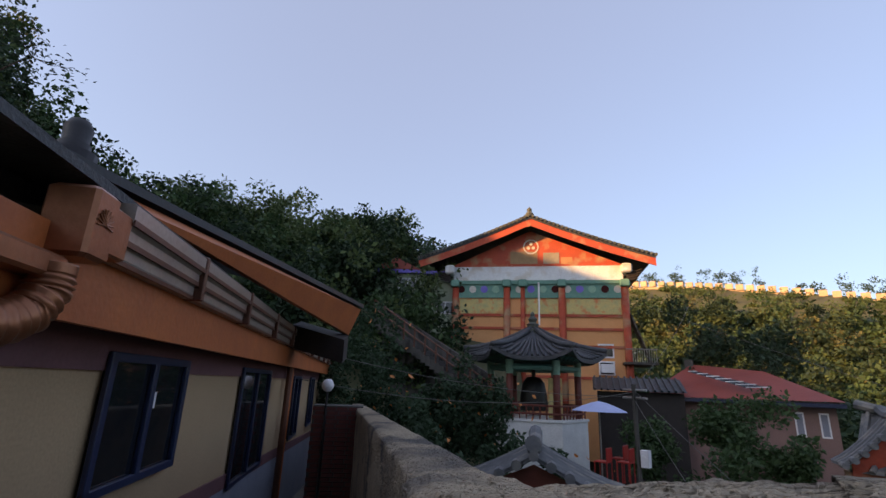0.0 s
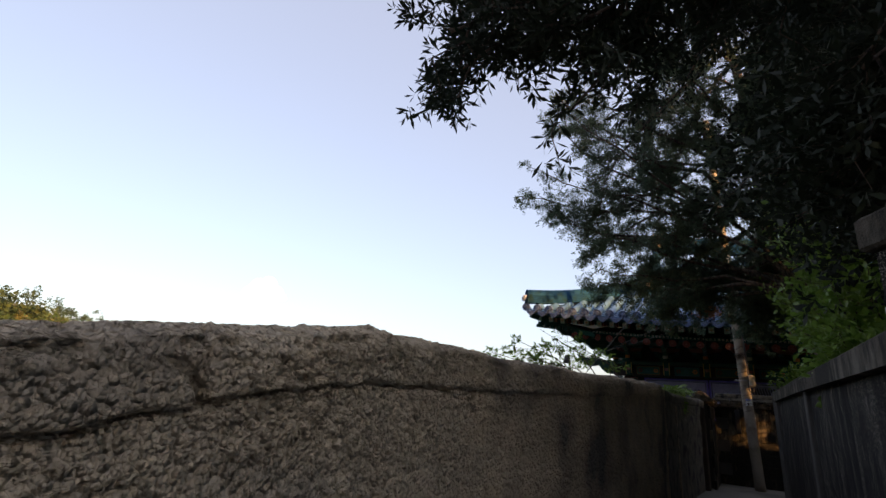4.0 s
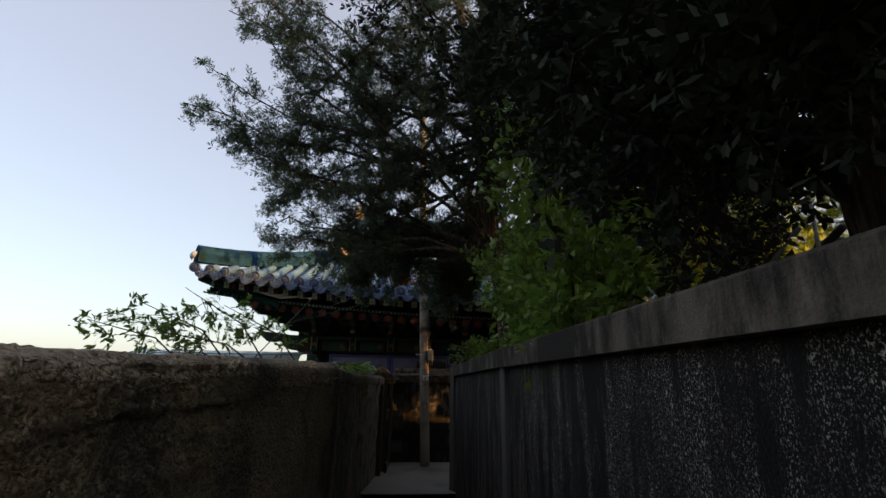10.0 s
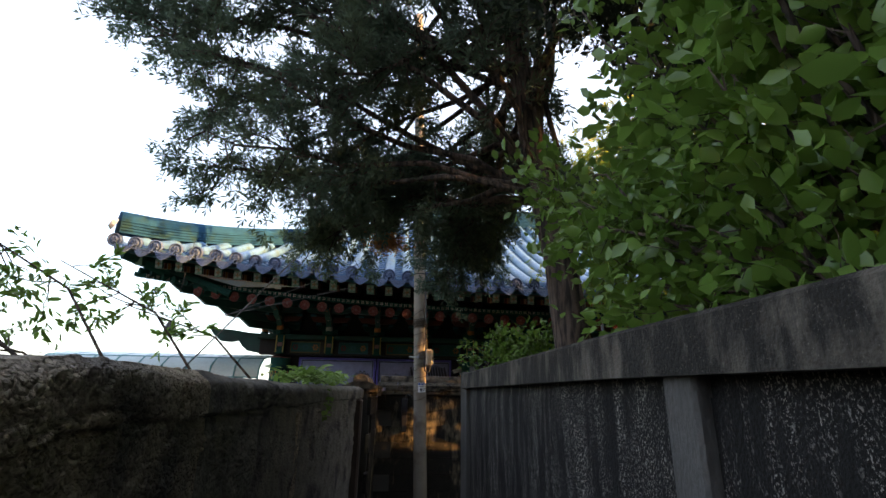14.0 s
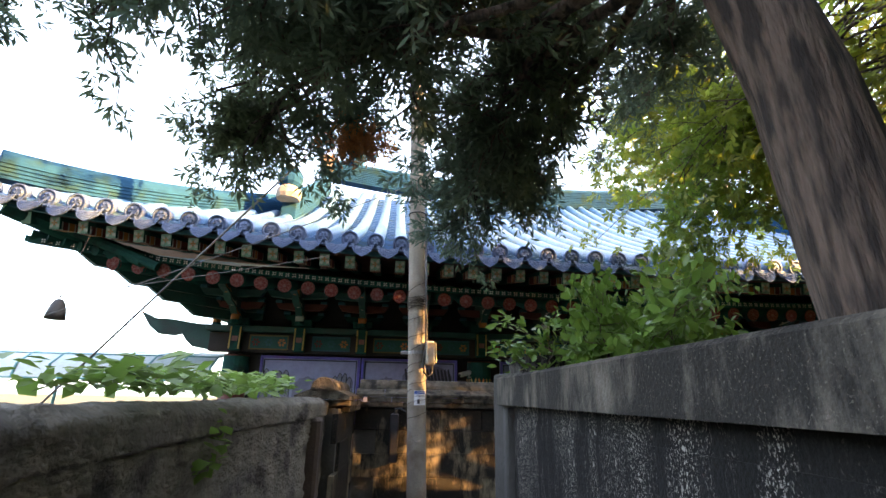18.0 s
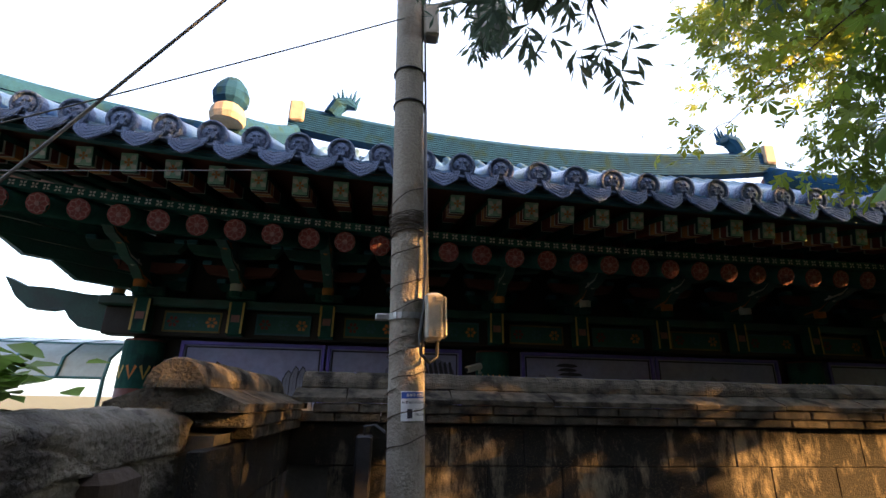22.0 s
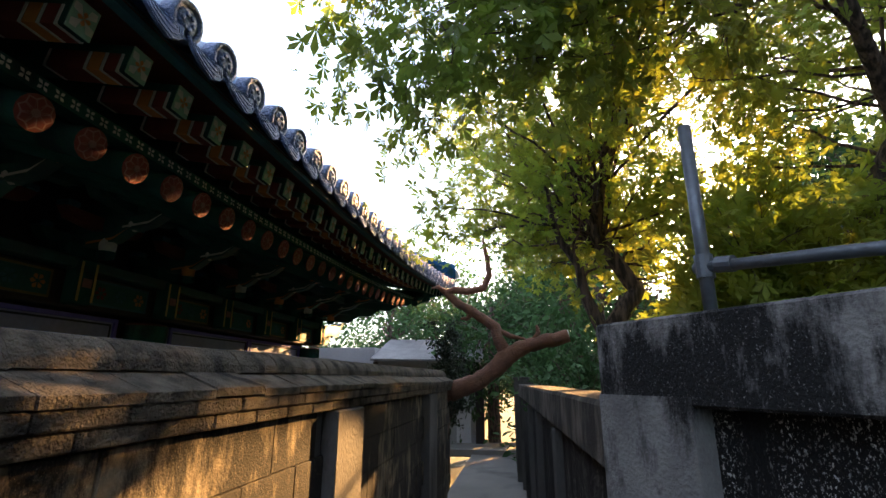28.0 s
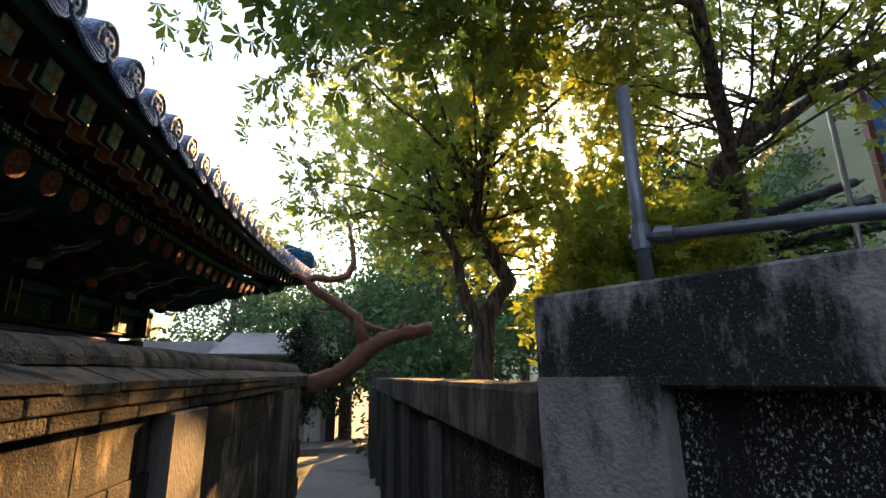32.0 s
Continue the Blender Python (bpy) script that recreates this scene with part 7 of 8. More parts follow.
part("dado", Acc().add([(-4, 0.285, -2.5), (13.5, 0.285, -2.5), (13.5, 0.285, -0.35), (-4, 0.285, 0.36), (-4, 0.3, -2.5), (13.5, 0.3, -2.5), (13.5, 0.3, -0.35), (-4, 0.3, 0.36)], [(0, 1, 2, 3), (3, 2, 6, 7)]), grey_dado, hs)
part("band", Acc().add([(-4, 0.28, 0.36), (13.5, 0.28, -0.35), (13.5, 0.28, -0.22), (-4, 0.28, 0.50), (-4, 0.3, 0.36), (13.5, 0.3, -0.35), (13.5, 0.3, -0.22), (-4, 0.3, 0.50)], [(0, 1, 2, 3), (3, 2, 6, 7), (0, 4, 5, 1)]), plum, hs)
part("upper_band", Acc().box(-4, 0.28, 1.17, 13.5, 0.299, 1.45), plum, hs)
part("fascia", Acc().box(-0.6, 0.04, 1.34, 12.9, 0.08, 1.66), fascia_mat, hs, "orange painted fascia board")
part("soffit", Acc().box(-0.6, 0.08, 1.42, 12.9, 0.4, 1.45), dark_wood, hs)


def window(s0, s1, z0, z1):
    w_ = part("window", Acc().box(s0, 0.275, z0, s1, 0.298, z1), dark_glass, hs, "dark sliding window in a navy frame")
    for a in ((s0 - 0.03, z0 - 0.03, s1 + 0.03, z0 + 0.02), (s0 - 0.03, z1 - 0.02, s1 + 0.03, z1 + 0.03), (s0 - 0.03, z0, s0 + 0.03, z1), (s1 - 0.03, z0, s1 + 0.03, z1), ((s0 + s1) / 2 - 0.03, z0, (s0 + s1) / 2 + 0.03, z1)):
        part("frame", Acc().box(a[0], 0.245, a[1], a[2], 0.274, a[3], c=0.004), frame_navy, w_)
    part("latch", Acc().box((s0 + s1) / 2 + 0.07, 0.262, (z0 + z1) / 2 + 0.05, (s0 + s1) / 2 + 0.10, 0.272, (z0 + z1) / 2 + 0.15), enamel_white, w_)


window(0.8, 1.9, 0.56, 1.24)
window(3.65, 5.2, 0.06, 1.24)
window(7.6, 8.6, 0.1, 1.2)
window(10.4, 11.3, 0.1, 1.2)
# moulded gutter in lengths with straps
prof_g = [(0.10, 0.0), (0.0, 0.0), (-0.012, 0.03), (-0.012, 0.075), (-0.03, 0.10), (-0.03, 0.15), (-0.055, 0.185), (-0.055, 0.255), (-0.045, 0.262), (0.10, 0.262)]
gut = part("gutter", Acc().sweep([(-q, h) for q, h in prof_g], [(0.05, 0.0, 1.60), (12.7, 0.0, 1.60)]), gut_pale, hs, "pale moulded sheet gutter")
for z0, z1, y in ((0.0, 0.02, -0.012), (0.08, 0.105, -0.032), (0.165, 0.19, -0.057)):
    part("trim", Acc().box(0.05, y - 0.004, 1.60 + z0, 12.7, y + 0.01, 1.60 + z1), gut_brown, gut)
for s in (1.0, 2.2, 3.5, 4.8, 6.1, 7.4, 8.7, 10.0, 11.3, 12.5):
    part("strap", Acc().box(s - 0.02, -0.066, 1.595, s + 0.02, 0.05, 1.868, c=0.006), gut_brown, gut)
ho = part("hopper_box", Acc().box(-0.29, -0.09, 1.545, -0.13, 0.09, 1.81, c=0.015).box(-0.145, -0.05, 1.60, 0.06, 0.08, 1.80, c=0.01), copper, hs, "copper rainwater box with a stamped leaf")
part("hopper_wing", Acc().box(-0.66, -0.06, 1.45, -0.30, 0.08, 1.53, c=0.012), copper, ho)
for k in range(11):
    a = radians(-10 + 20 * k)
    part("stamped_leaf", Acc().tube([(-0.215, -0.092, 1.68), (-0.215 + 0.055 * math.cos(a), -0.094, 1.68 + 0.06 * math.sin(a))], [0.006, 0.003], 5), copper, ho)
dpipe = Acc()
pts = [(-0.34, -0.04, 1.50), (-0.34, -0.04, 1.46), (-0.345, -0.04, 1.40), (-0.39, -0.03, 1.33), (-0.47, -0.02, 1.29), (-0.57, 0.0, 1.27), (-0.7, 0.05, 1.26), (-0.95, 0.1, 1.25)]
fine_pts, rad = [], []
for i in range(len(pts) - 1):
    for j in range(9):
        fine_pts.append(Vector(pts[i]).lerp(Vector(pts[i + 1]), j / 9))
        rad.append(0.066 + (0.007 * math.sin((i * 9 + j) * 1.9) if i > 0 else 0.0))
dpipe.tube(fine_pts, rad, 18)
part("downpipe_elbow", dpipe, copper, hs, "ribbed copper downpipe elbow", smooth=True)
part("downpipe", Acc().tube([(6.5, 0.2, -2.0), (6.5, 0.2, 1.45)], 0.05, 10), gut_brown, hs)
part("downpipe", Acc().tube([(6.9, 0.22, -2.0), (6.9, 0.22, 1.45)], 0.03, 8), fascia_mat, hs)
part("roof", Acc().add([(-0.7, 0.0, 1.90), (13.2, 0.0, 1.90), (13.2, 2.6, 2.3), (-0.7, 2.6, 2.3), (-0.7, 0.0, 1.86), (13.2, 0.0, 1.86), (13.2, 2.6, 2.26), (-0.7, 2.6, 2.26)], [(0, 1, 2, 3), (7, 6, 5, 4), (0, 4, 5, 1), (1, 5, 6, 2), (2, 6, 7, 3), (3, 7, 4, 0)]), dark_tile, hs)
# neighbour's roof above
nb = thing("neighbour_roof", "dark tiled roof edge with an orange fascia", "roof", Matrix.Translation(far(-0.77, -15.33, 2.0)))
no = Vector((-0.77, -15.33, 2.0))
A, A2, B, B2 = [Vector(p) - no for p in ((-0.48, -15.34, 2.14), (-0.79, -15.28, 2.01), (-4.93, -18.37, 2.27), (-4.81, -18.47, 1.86))]
bk = Vector((0.5, -0.9, 0.25))
part("fascia", Acc().add([A2, B2, B, A, A2 + bk * 0.1, B2 + bk * 0.1, B + bk * 0.1, A + bk * 0.1], [(0, 1, 2, 3), (7, 6, 5, 4), (0, 4, 5, 1), (2, 6, 7, 3), (1, 5, 6, 2), (0, 3, 7, 4)]), fascia_mat, nb)
black_sheet = mat("black_roof_sheet", (0.018, 0.018, 0.022), (0.012, 0.012, 0.015), 4, 0.5, 0.1, 40)
part("edge_strip", Acc().add([q + o2 for o2 in (Vector((0, 0, 0.03)) - bk * 0.04, Vector((0, 0, 0.085)) - bk * 0.04, Vector((0, 0, 0.10)) + bk * 0.3, Vector((0, 0, 0.045)) + bk * 0.3) for q in (A, B)], [(0, 1, 3, 2), (2, 3, 5, 4), (4, 5, 7, 6), (6, 7, 1, 0), (0, 2, 4, 6), (1, 7, 5, 3)]), black_sheet, nb, "black folded roof edge")
part("roof_deck", Acc().add([A + Vector((0, 0, 0.02)), B + Vector((0, 0, 0.02)), B + bk * 3, A + bk * 3], [(0, 1, 2, 3)]), dark_tile, nb)
part("soffit", Acc().add([B2, B2 + bk * 0.8, Vector((-4.3, -17.9, 1.72)) - no + bk * 0.8, Vector((-4.3, -17.9, 1.72)) - no, B2 + Vector((0, 0, -0.35)), B2 + bk * 0.8 + Vector((0, 0, -0.35)), Vector((-4.3, -17.9, 1.4)) - no + bk * 0.8, Vector((-4.3, -17.9, 1.4)) - no], [(0, 1, 2, 3), (4, 7, 6, 5), (0, 4, 5, 1), (3, 2, 6, 7), (0, 3, 7, 4), (1, 5, 6, 2)]), dark_wood, nb)
fin = part("ridge_end_tile", Acc().lathe([(0.15, -0.02), (0.16, 0.03), (0.12, 0.045), (0.125, 0.10), (0.08, 0.115), (0.082, 0.15), (0.065, 0.17), (0.075, 0.25), (0.05, 0.30), (0.0, 0.315)], 16, Matrix.Translation(Vector((-0.57, -15.68, 2.24)) - no)), black_sheet, nb, "black stacked ridge-end tile", smooth=True)
part("ridge", Acc().tube([Vector((-0.6, -15.7, 2.30)) - no, Vector((1.2, -16.6, 2.42)) - no], 0.10, 10), dark_tile, nb)
part("near_eave", Acc().add([Vector(p) - no for p in ((-0.27, -14.91, 1.97), (-0.69, -15.3, 2.02), (-0.72, -15.35, 1.92), (-0.2, -14.95, 1.80), (0.9, -16.5, 2.3), (0.3, -16.8, 2.3))], [(0, 1, 2, 3), (0, 4, 5, 1)]), dark_tile, nb)
# alley, brick pier and globe lamp
solid("alley_floor", Acc().grid(lambda s, y: tuple(hf @ Vector((s, y, -0.62 - 0.07 * s))), [-2, 2, 6, 10, 14, 18], [-1.9, 0.3]), floor_mat, "dark worn concrete alley floor", "floor", "structure")
brick_red = mat("dark_red_brick", (0.15, 0.045, 0.035), (0.10, 0.032, 0.028), 6, 0.85, 0.3, 50, vary=0.25)
pier = thing("brick_pier", "dark red brick pier at the alley end", "pier", far_at(-5.75, -19.6, -1.6, -0.65, -0.76))
part("core", Acc().box(0.01, -0.44, 0, 0.59, 0.44, 2.19), core, pier)
pb = shared("brick", Acc().box(-0.01, -0.095, -0.03, 0.1, 0.095, 0.03, c=0.003), brick_red)
for r in range(30):
    for k in range(4):
        part("brick", pb, None, pier, m=Matrix.Translation((0, -0.33 + 0.21 * k + (0.05 if r % 2 else 0), 0.05 + 0.072 * r)))
gl = thing("globe_lamp", "white globe lamp on a thin post", "lamp", Matrix.Translation(far(-5.55, -19.7, 0.55)))
part("post", Acc().tube([(0, 0, -1.5), (0, 0, 0.3)], 0.02, 8), dark_metal, gl)
part("globe", Acc().lathe([(0.0, 0.28), (0.06, 0.295), (0.10, 0.35), (0.11, 0.40), (0.09, 0.46), (0.05, 0.5), (0.0, 0.505)], 14), enamel_white, gl, smooth=True)

# ---------- temple building across the valley ----------
tm = far_at(-28.97, -28.49, 0, -0.484, 0.875)
fh = thing("temple_building", "orange and red painted temple building with a gabled tile roof", "temple", tm)
sky_white = mat("white_band_paint", (0.70, 0.74, 0.76), (0.62, 0.66, 0.70), 1.5, 0.8, 0.1, 10, c3=(0.50, 0.48, 0.44), stain=1.0)
far_green = mat("pale_dancheong_green", (0.14, 0.30, 0.24), (0.10, 0.24, 0.20), 4, 0.7, 0.1, 20)
far_yellow = mat("mural_yellow", (0.62, 0.48, 0.18), (0.42, 0.42, 0.20), 2.5, 0.8, 0.05, 12, c3=(0.55, 0.20, 0.08), stain=2.0)
part("wall", Acc().box(-5.5, 0.0, -4, 6.0, 13, 8.5), orange_wall, fh)
part("white_band", Acc().box(-5.7, -0.12, 7.5, 5.95, 0.0, 8.5), sky_white, fh)
part("gable", Acc().add([(-6.0, -0.05, 8.5), (6.2, -0.05, 8.5), (-0.2, -0.05, 11.15), (-6.0, 0.2, 8.5), (6.2, 0.2, 8.5), (-0.2, 0.2, 11.15)], [(0, 1, 2), (3, 5, 4), (0, 3, 4, 1)]), red_paint, fh, "faded red gable boarding")
for x, z, w2, h, c in ((-1.6, 8.7, 1.9, 0.9, (0.36, 0.24, 0.13)), (0.7, 8.7, 1.1, 0.8, (0.30, 0.27, 0.22)), (1.9, 8.65, 0.8, 0.5, (0.5, 0.25, 0.12))):
    part("patched_board", Acc().box(x, -0.08, z, x + w2, -0.052, z + h), mat("patched_board", c, None, 2, 0.85, 0.2, 12), fh)
emb = Acc()
for k in range(24):
    a0, a1 = k * 0.2618, (k + 1) * 0.2618
    i0 = len(emb.v)
    emb.v += [(-0.15 + r * math.cos(a), -0.10, 9.95 + r * math.sin(a)) for a in (a0, a1) for r in (0.55, 0.46)]
    emb.f.append((i0, i0 + 1, i0 + 3, i0 + 2))
part("ring_emblem", emb, soft_white, fh)
for k in range(3):
    part("emblem_dot", Acc().lathe([(0.12, 0), (0.12, 0.02), (0, 0.02)], 10, Matrix.Translation((-0.15 + 0.2 * math.cos(1.57 + k * 2.094), -0.1, 9.95 + 0.2 * math.sin(1.57 + k * 2.094))) @ Matrix.Rotation(radians(90), 4, "X")), soft_white, fh)
# beams, columns, murals
part("beam", Acc().box(-5.9, -0.22, 7.22, 6.4, 0.0, 7.48), far_green, fh)
part("beam", Acc().box(-5.6, -0.15, 6.25, 6.1, 0.0, 6.5), far_green, fh)
part("painted_frieze", Acc().box(-5.5, -0.1, 6.5, 6.0, 0.0, 7.22), far_green, fh)
cols = (-5.5, -1.85, -0.75, 1.9, 6.0)
for x in cols:
    part("column", Acc().tube([(x, -0.08, -4), (x, -0.08, 7.0)], 0.24 if x != -0.75 else 0.16, 12), red_paint, fh, smooth=True)
    part("bracket_head", Acc().box(x - 0.3, -0.5, 7.0, x + 0.3, 0.0, 7.5, c=0.05), far_green, fh)
for k in range(14):
    x = -5.1 + k * 0.82
    part("painted_roundel", Acc().lathe([(0.26, 0), (0.26, 0.03), (0, 0.03)], 10, Matrix.Translation((x, -0.1, 6.86)) @ Matrix.Rotation(radians(90), 4, "X")), (rose, soft_white, frame_blue, mint)[k % 4], fh)
for a, b2 in ((-5.2, -2.1), (-0.5, 1.6), (2.2, 5.7)):
    part("mural", Acc().box(a, -0.06, 5.15, b2, 0.0, 6.2), far_yellow, fh, "faded yellow and green mural")
for z in (4.95, 4.05, 2.9, 0.9):
    part("red_rail", Acc().box(-5.5, -0.09, z, 6.0, 0.0, z + 0.18), red_paint, fh)
for sx in (-5.9, 6.15):
    part("eave_bracket", Acc().box(sx - 0.35, -0.7, 7.9, sx + 0.35, 0.6, 8.55, c=0.1), sky_white, fh)
    for k in range(4):
        part("carved_tongue", Acc().tube([(sx, -0.3, 7.4 + 0.15 * k), (sx + math.copysign(0.7 + 0.1 * k, sx), -0.4, 7.55 + 0.2 * k)], [0.12, 0.05], 6), dark_wood, fh)


def gable_z(x):
    k = abs(x + 0.2) / 8.0
    return 11.85 - 3.55 * k + 0.55 * k * k


xs = list(np.linspace(-8.1, 7.9, 33))
part("roof", Acc().grid(lambda x, y: (x, y, gable_z(x)), xs, [-1.2, 3, 8, 14]), dark_tile, fh, smooth=True)
part("bargeboard", Acc().grid(lambda x, k: (x, -1.15 + 0.06 * (k in (2, 3)), gable_z(x) - (0.12 if k in (0, 3) else 0.62)), xs, range(4)), red_paint, fh)
part("verge", Acc().grid(lambda x, k: (x, -1.2, gable_z(x) + (0.22 if k else -0.12)), xs, range(2)), dark_tile, fh)
lichen = mat("mossy_tile", (0.10, 0.11, 0.09), (0.06, 0.065, 0.055), 5, 0.8, 0.3, 20, vary=0.3)
for x in np.linspace(-8.1, 7.9, 58):
    part("verge_tile", Acc().tube([(x, -1.35, gable_z(x) + 0.10), (x, -0.3, gable_z(x) + 0.16)], 0.10, 7), lichen, fh)
part("apex_finial", Acc().lathe([(0.28, 0.0), (0.3, 0.25), (0.16, 0.45), (0.18, 0.6), (0.0, 0.85)], 8, Matrix.Translation((-0.2, -1.0, 11.85))), lichen, fh)
for x, z in ((4.1, 2.3), (4.1, 1.2)):
    w_ = part("window", Acc().box(x, -0.05, z, x + 1.0, 0.02, z + 0.9), enamel_white, fh)
    part("pane", Acc().box(x + 0.1, -0.07, z + 0.1, x + 0.9, -0.052, z + 0.8), dark_glass, w_)
part("air_conditioner", Acc().box(4.2, -0.45, 1.35, 5.0, -0.08, 1.9, c=0.03), enamel_white, fh)
part("pole", Acc().tube([(0.35, -0.7, 4.3), (0.35, -0.7, 7.2)], 0.06, 8), enamel_white, fh)
bal2 = part("balcony", Acc().box(5.6, -0.9, 1.9, 7.6, 3.0, 2.05), grey_conc, fh)
for k in range(11):
    part("balcony_bar", Acc().tube([(6.1 + 0.14 * k, -0.85, 2.05), (6.1 + 0.14 * k, -0.85, 2.85)], 0.025, 5), galv, bal2)
part("balcony_rail", Acc().tube([(5.7, -0.85, 2.85), (7.6, -0.85, 2.85)], 0.035, 6), galv, bal2)
part("stair_flight", Acc().add([(6.3, -0.2, 5.2), (7.4, -0.2, 2.1), (7.4, 0.8, 2.1), (6.3, 0.8, 5.2), (6.3, -0.2, 4.9), (7.4, -0.2, 1.9), (7.4, 0.8, 1.9), (6.3, 0.8, 4.9)], [(0, 1, 2, 3), (7, 6, 5, 4), (0, 4, 5, 1), (2, 6, 7, 3)]), grey_conc, fh)

# ---------- bell pavilion ----------
pvm = far_at(-18.46, -22.68, 0, -0.484, 0.875)
pv = thing("bell_pavilion", "small bell pavilion with red columns and a dark tiled roof", "pavilion", pvm @ Matrix.Translation((-0.1, 2.1, 0)))
SIDES, TURN = 6, radians(0)


def pav_roof(a, t):
    """t 0 at the tip, 1 at the eave."""
    k = (a - TURN) / (2 * math.pi / SIDES)
    f = abs((k % 1) - 0.5) * 2
    R = 3.15 * (math.cos(math.pi / SIDES) / math.cos(((k % 1) - 0.5) * 2 * math.pi / SIDES)) * (1 + 0.05 * f ** 3)
    r = R * t
    return (r * math.cos(a), r * math.sin(a), 3.35 - 1.05 * t - 0.45 * (1 - (1 - t) ** 2) + 0.42 * f ** 3 * t ** 2)


aa = [TURN + 2 * math.pi * k / 72 for k in range(73)]
part("roof", Acc().grid(pav_roof, aa, [0.03, 0.2, 0.4, 0.6, 0.8, 1.0]), dark_tile, pv, smooth=True)
part("soffit", Acc().grid(lambda a, t: tuple(Vector(pav_roof(a, t)) + Vector((0, 0, -0.16))), aa, [0.3, 0.7, 0.98]), green_wood, pv)
part("eave_edge", Acc().grid(lambda a, k: tuple(Vector(pav_roof(a, 1.0)) + Vector((0, 0, -0.17 * k))), aa, [0, 1]), dark_tile, pv)
for k in range(72):
    a = aa[k]
    f = k % 12 == 0
    t0 = 0.08 if f else max(0.12, 0.25 + 0.5 * abs((k % 12) - 6) / 6)
    t0 = 0.06 if f else 0.10 + 0.75 * (abs((k % 12) - 6) / 6) ** 1.0 * 0.9
    part("hip_tile" if f else "cover_tile", Acc().tube([Vector(pav_roof(a, t0 + (1 - t0) * j / 5)) + Vector((0, 0, 0.05)) for j in range(6)], 0.13 if f else 0.062, 7), dark_tile, pv, smooth=True)
part("finial", Acc().lathe([(0.45, 3.0), (0.42, 3.25), (0.22, 3.3), (0.3, 3.5), (0.15, 3.6), (0.22, 3.75), (0.1, 3.9), (0.12, 4.0), (0.0, 4.15)], 10), lichen, pv)
part("base", Acc().lathe([(2.35, -4.0), (2.35, -0.78), (2.42, -0.76), (2.42, -0.66), (0.0, -0.66)], 6), white_plaster, pv)
for k in range(6):
    a = k * math.pi / 3
    c, s = 1.98 * math.cos(a), 1.98 * math.sin(a)
    part("column", Acc().tube([(c, s, -0.66), (c, s, 1.35)], 0.15, 12), red_wood, pv, smooth=True)
    part("column_head", Acc().tube([(c, s, 1.15), (c, s, 1.75)], [0.155, 0.19], 12), mint, pv)
    c2, s2 = 1.98 * math.cos(a + math.pi / 3), 1.98 * math.sin(a + math.pi / 3)
    p0, p1 = Vector((c, s, 0)), Vector((c2, s2, 0))
    part("lintel", Acc().tube([p0 + Vector((0, 0, 1.45)), p1 + Vector((0, 0, 1.45))], 0.13, 6), far_green, pv)
    part("plate", Acc().tube([p0 + Vector((0, 0, 1.8)), p1 + Vector((0, 0, 1.8))], 0.14, 6), green_wood, pv)
    for j in range(1, 6):
        q = p0.lerp(p1, j / 6)
        part("bracket", Acc().tube([q + Vector((0, 0, 1.8)), q * 1.18 + Vector((0, 0, 2.0))], [0.1, 0.06], 6), far_green, pv)
    for z in (-0.12, -0.45):
        part("rail", Acc().tube([p0 * 1.13 + Vector((0, 0, z)), p1 * 1.13 + Vector((0, 0, z))], 0.045, 6), red_wood, pv)
    for j in range(8):
        q = (p0 * 1.13).lerp(p1 * 1.13, j / 8)
        part("baluster", Acc().tube([q + Vector((0, 0, -0.66)), q + Vector((0, 0, -0.12))], 0.032, 6), red_wood, pv)
bz = mat("dark_bronze", (0.05, 0.05, 0.045), (0.035, 0.035, 0.032), 6, 0.45, 0.2, 30, metal=0.7)
bl = thing("temple_bell", "large dark bronze bell hung in the pavilion", "bell", pvm @ Matrix.Translation((-0.1, 2.1, 0)))
part("bell", Acc().lathe([(0.62, -0.4), (0.64, -0.3), (0.6, 0.3), (0.5, 0.8), (0.3, 1.05), (0.0, 1.1)], 20), bz, bl, smooth=True)
part("crown", Acc().tube([(0, 0, 1.05), (0, 0, 1.45)], 0.09, 8), bz, bl)
tl = thing("wooden_tablet", "tall ochre wooden tablet beside the bell", "tablet", pvm @ Matrix.Translation((0.85, 1.2, -0.66)))
part("board", Acc().box(-0.3, -0.05, 0, 0.3, 0.05, 1.7, c=0.02), far_yellow, tl)

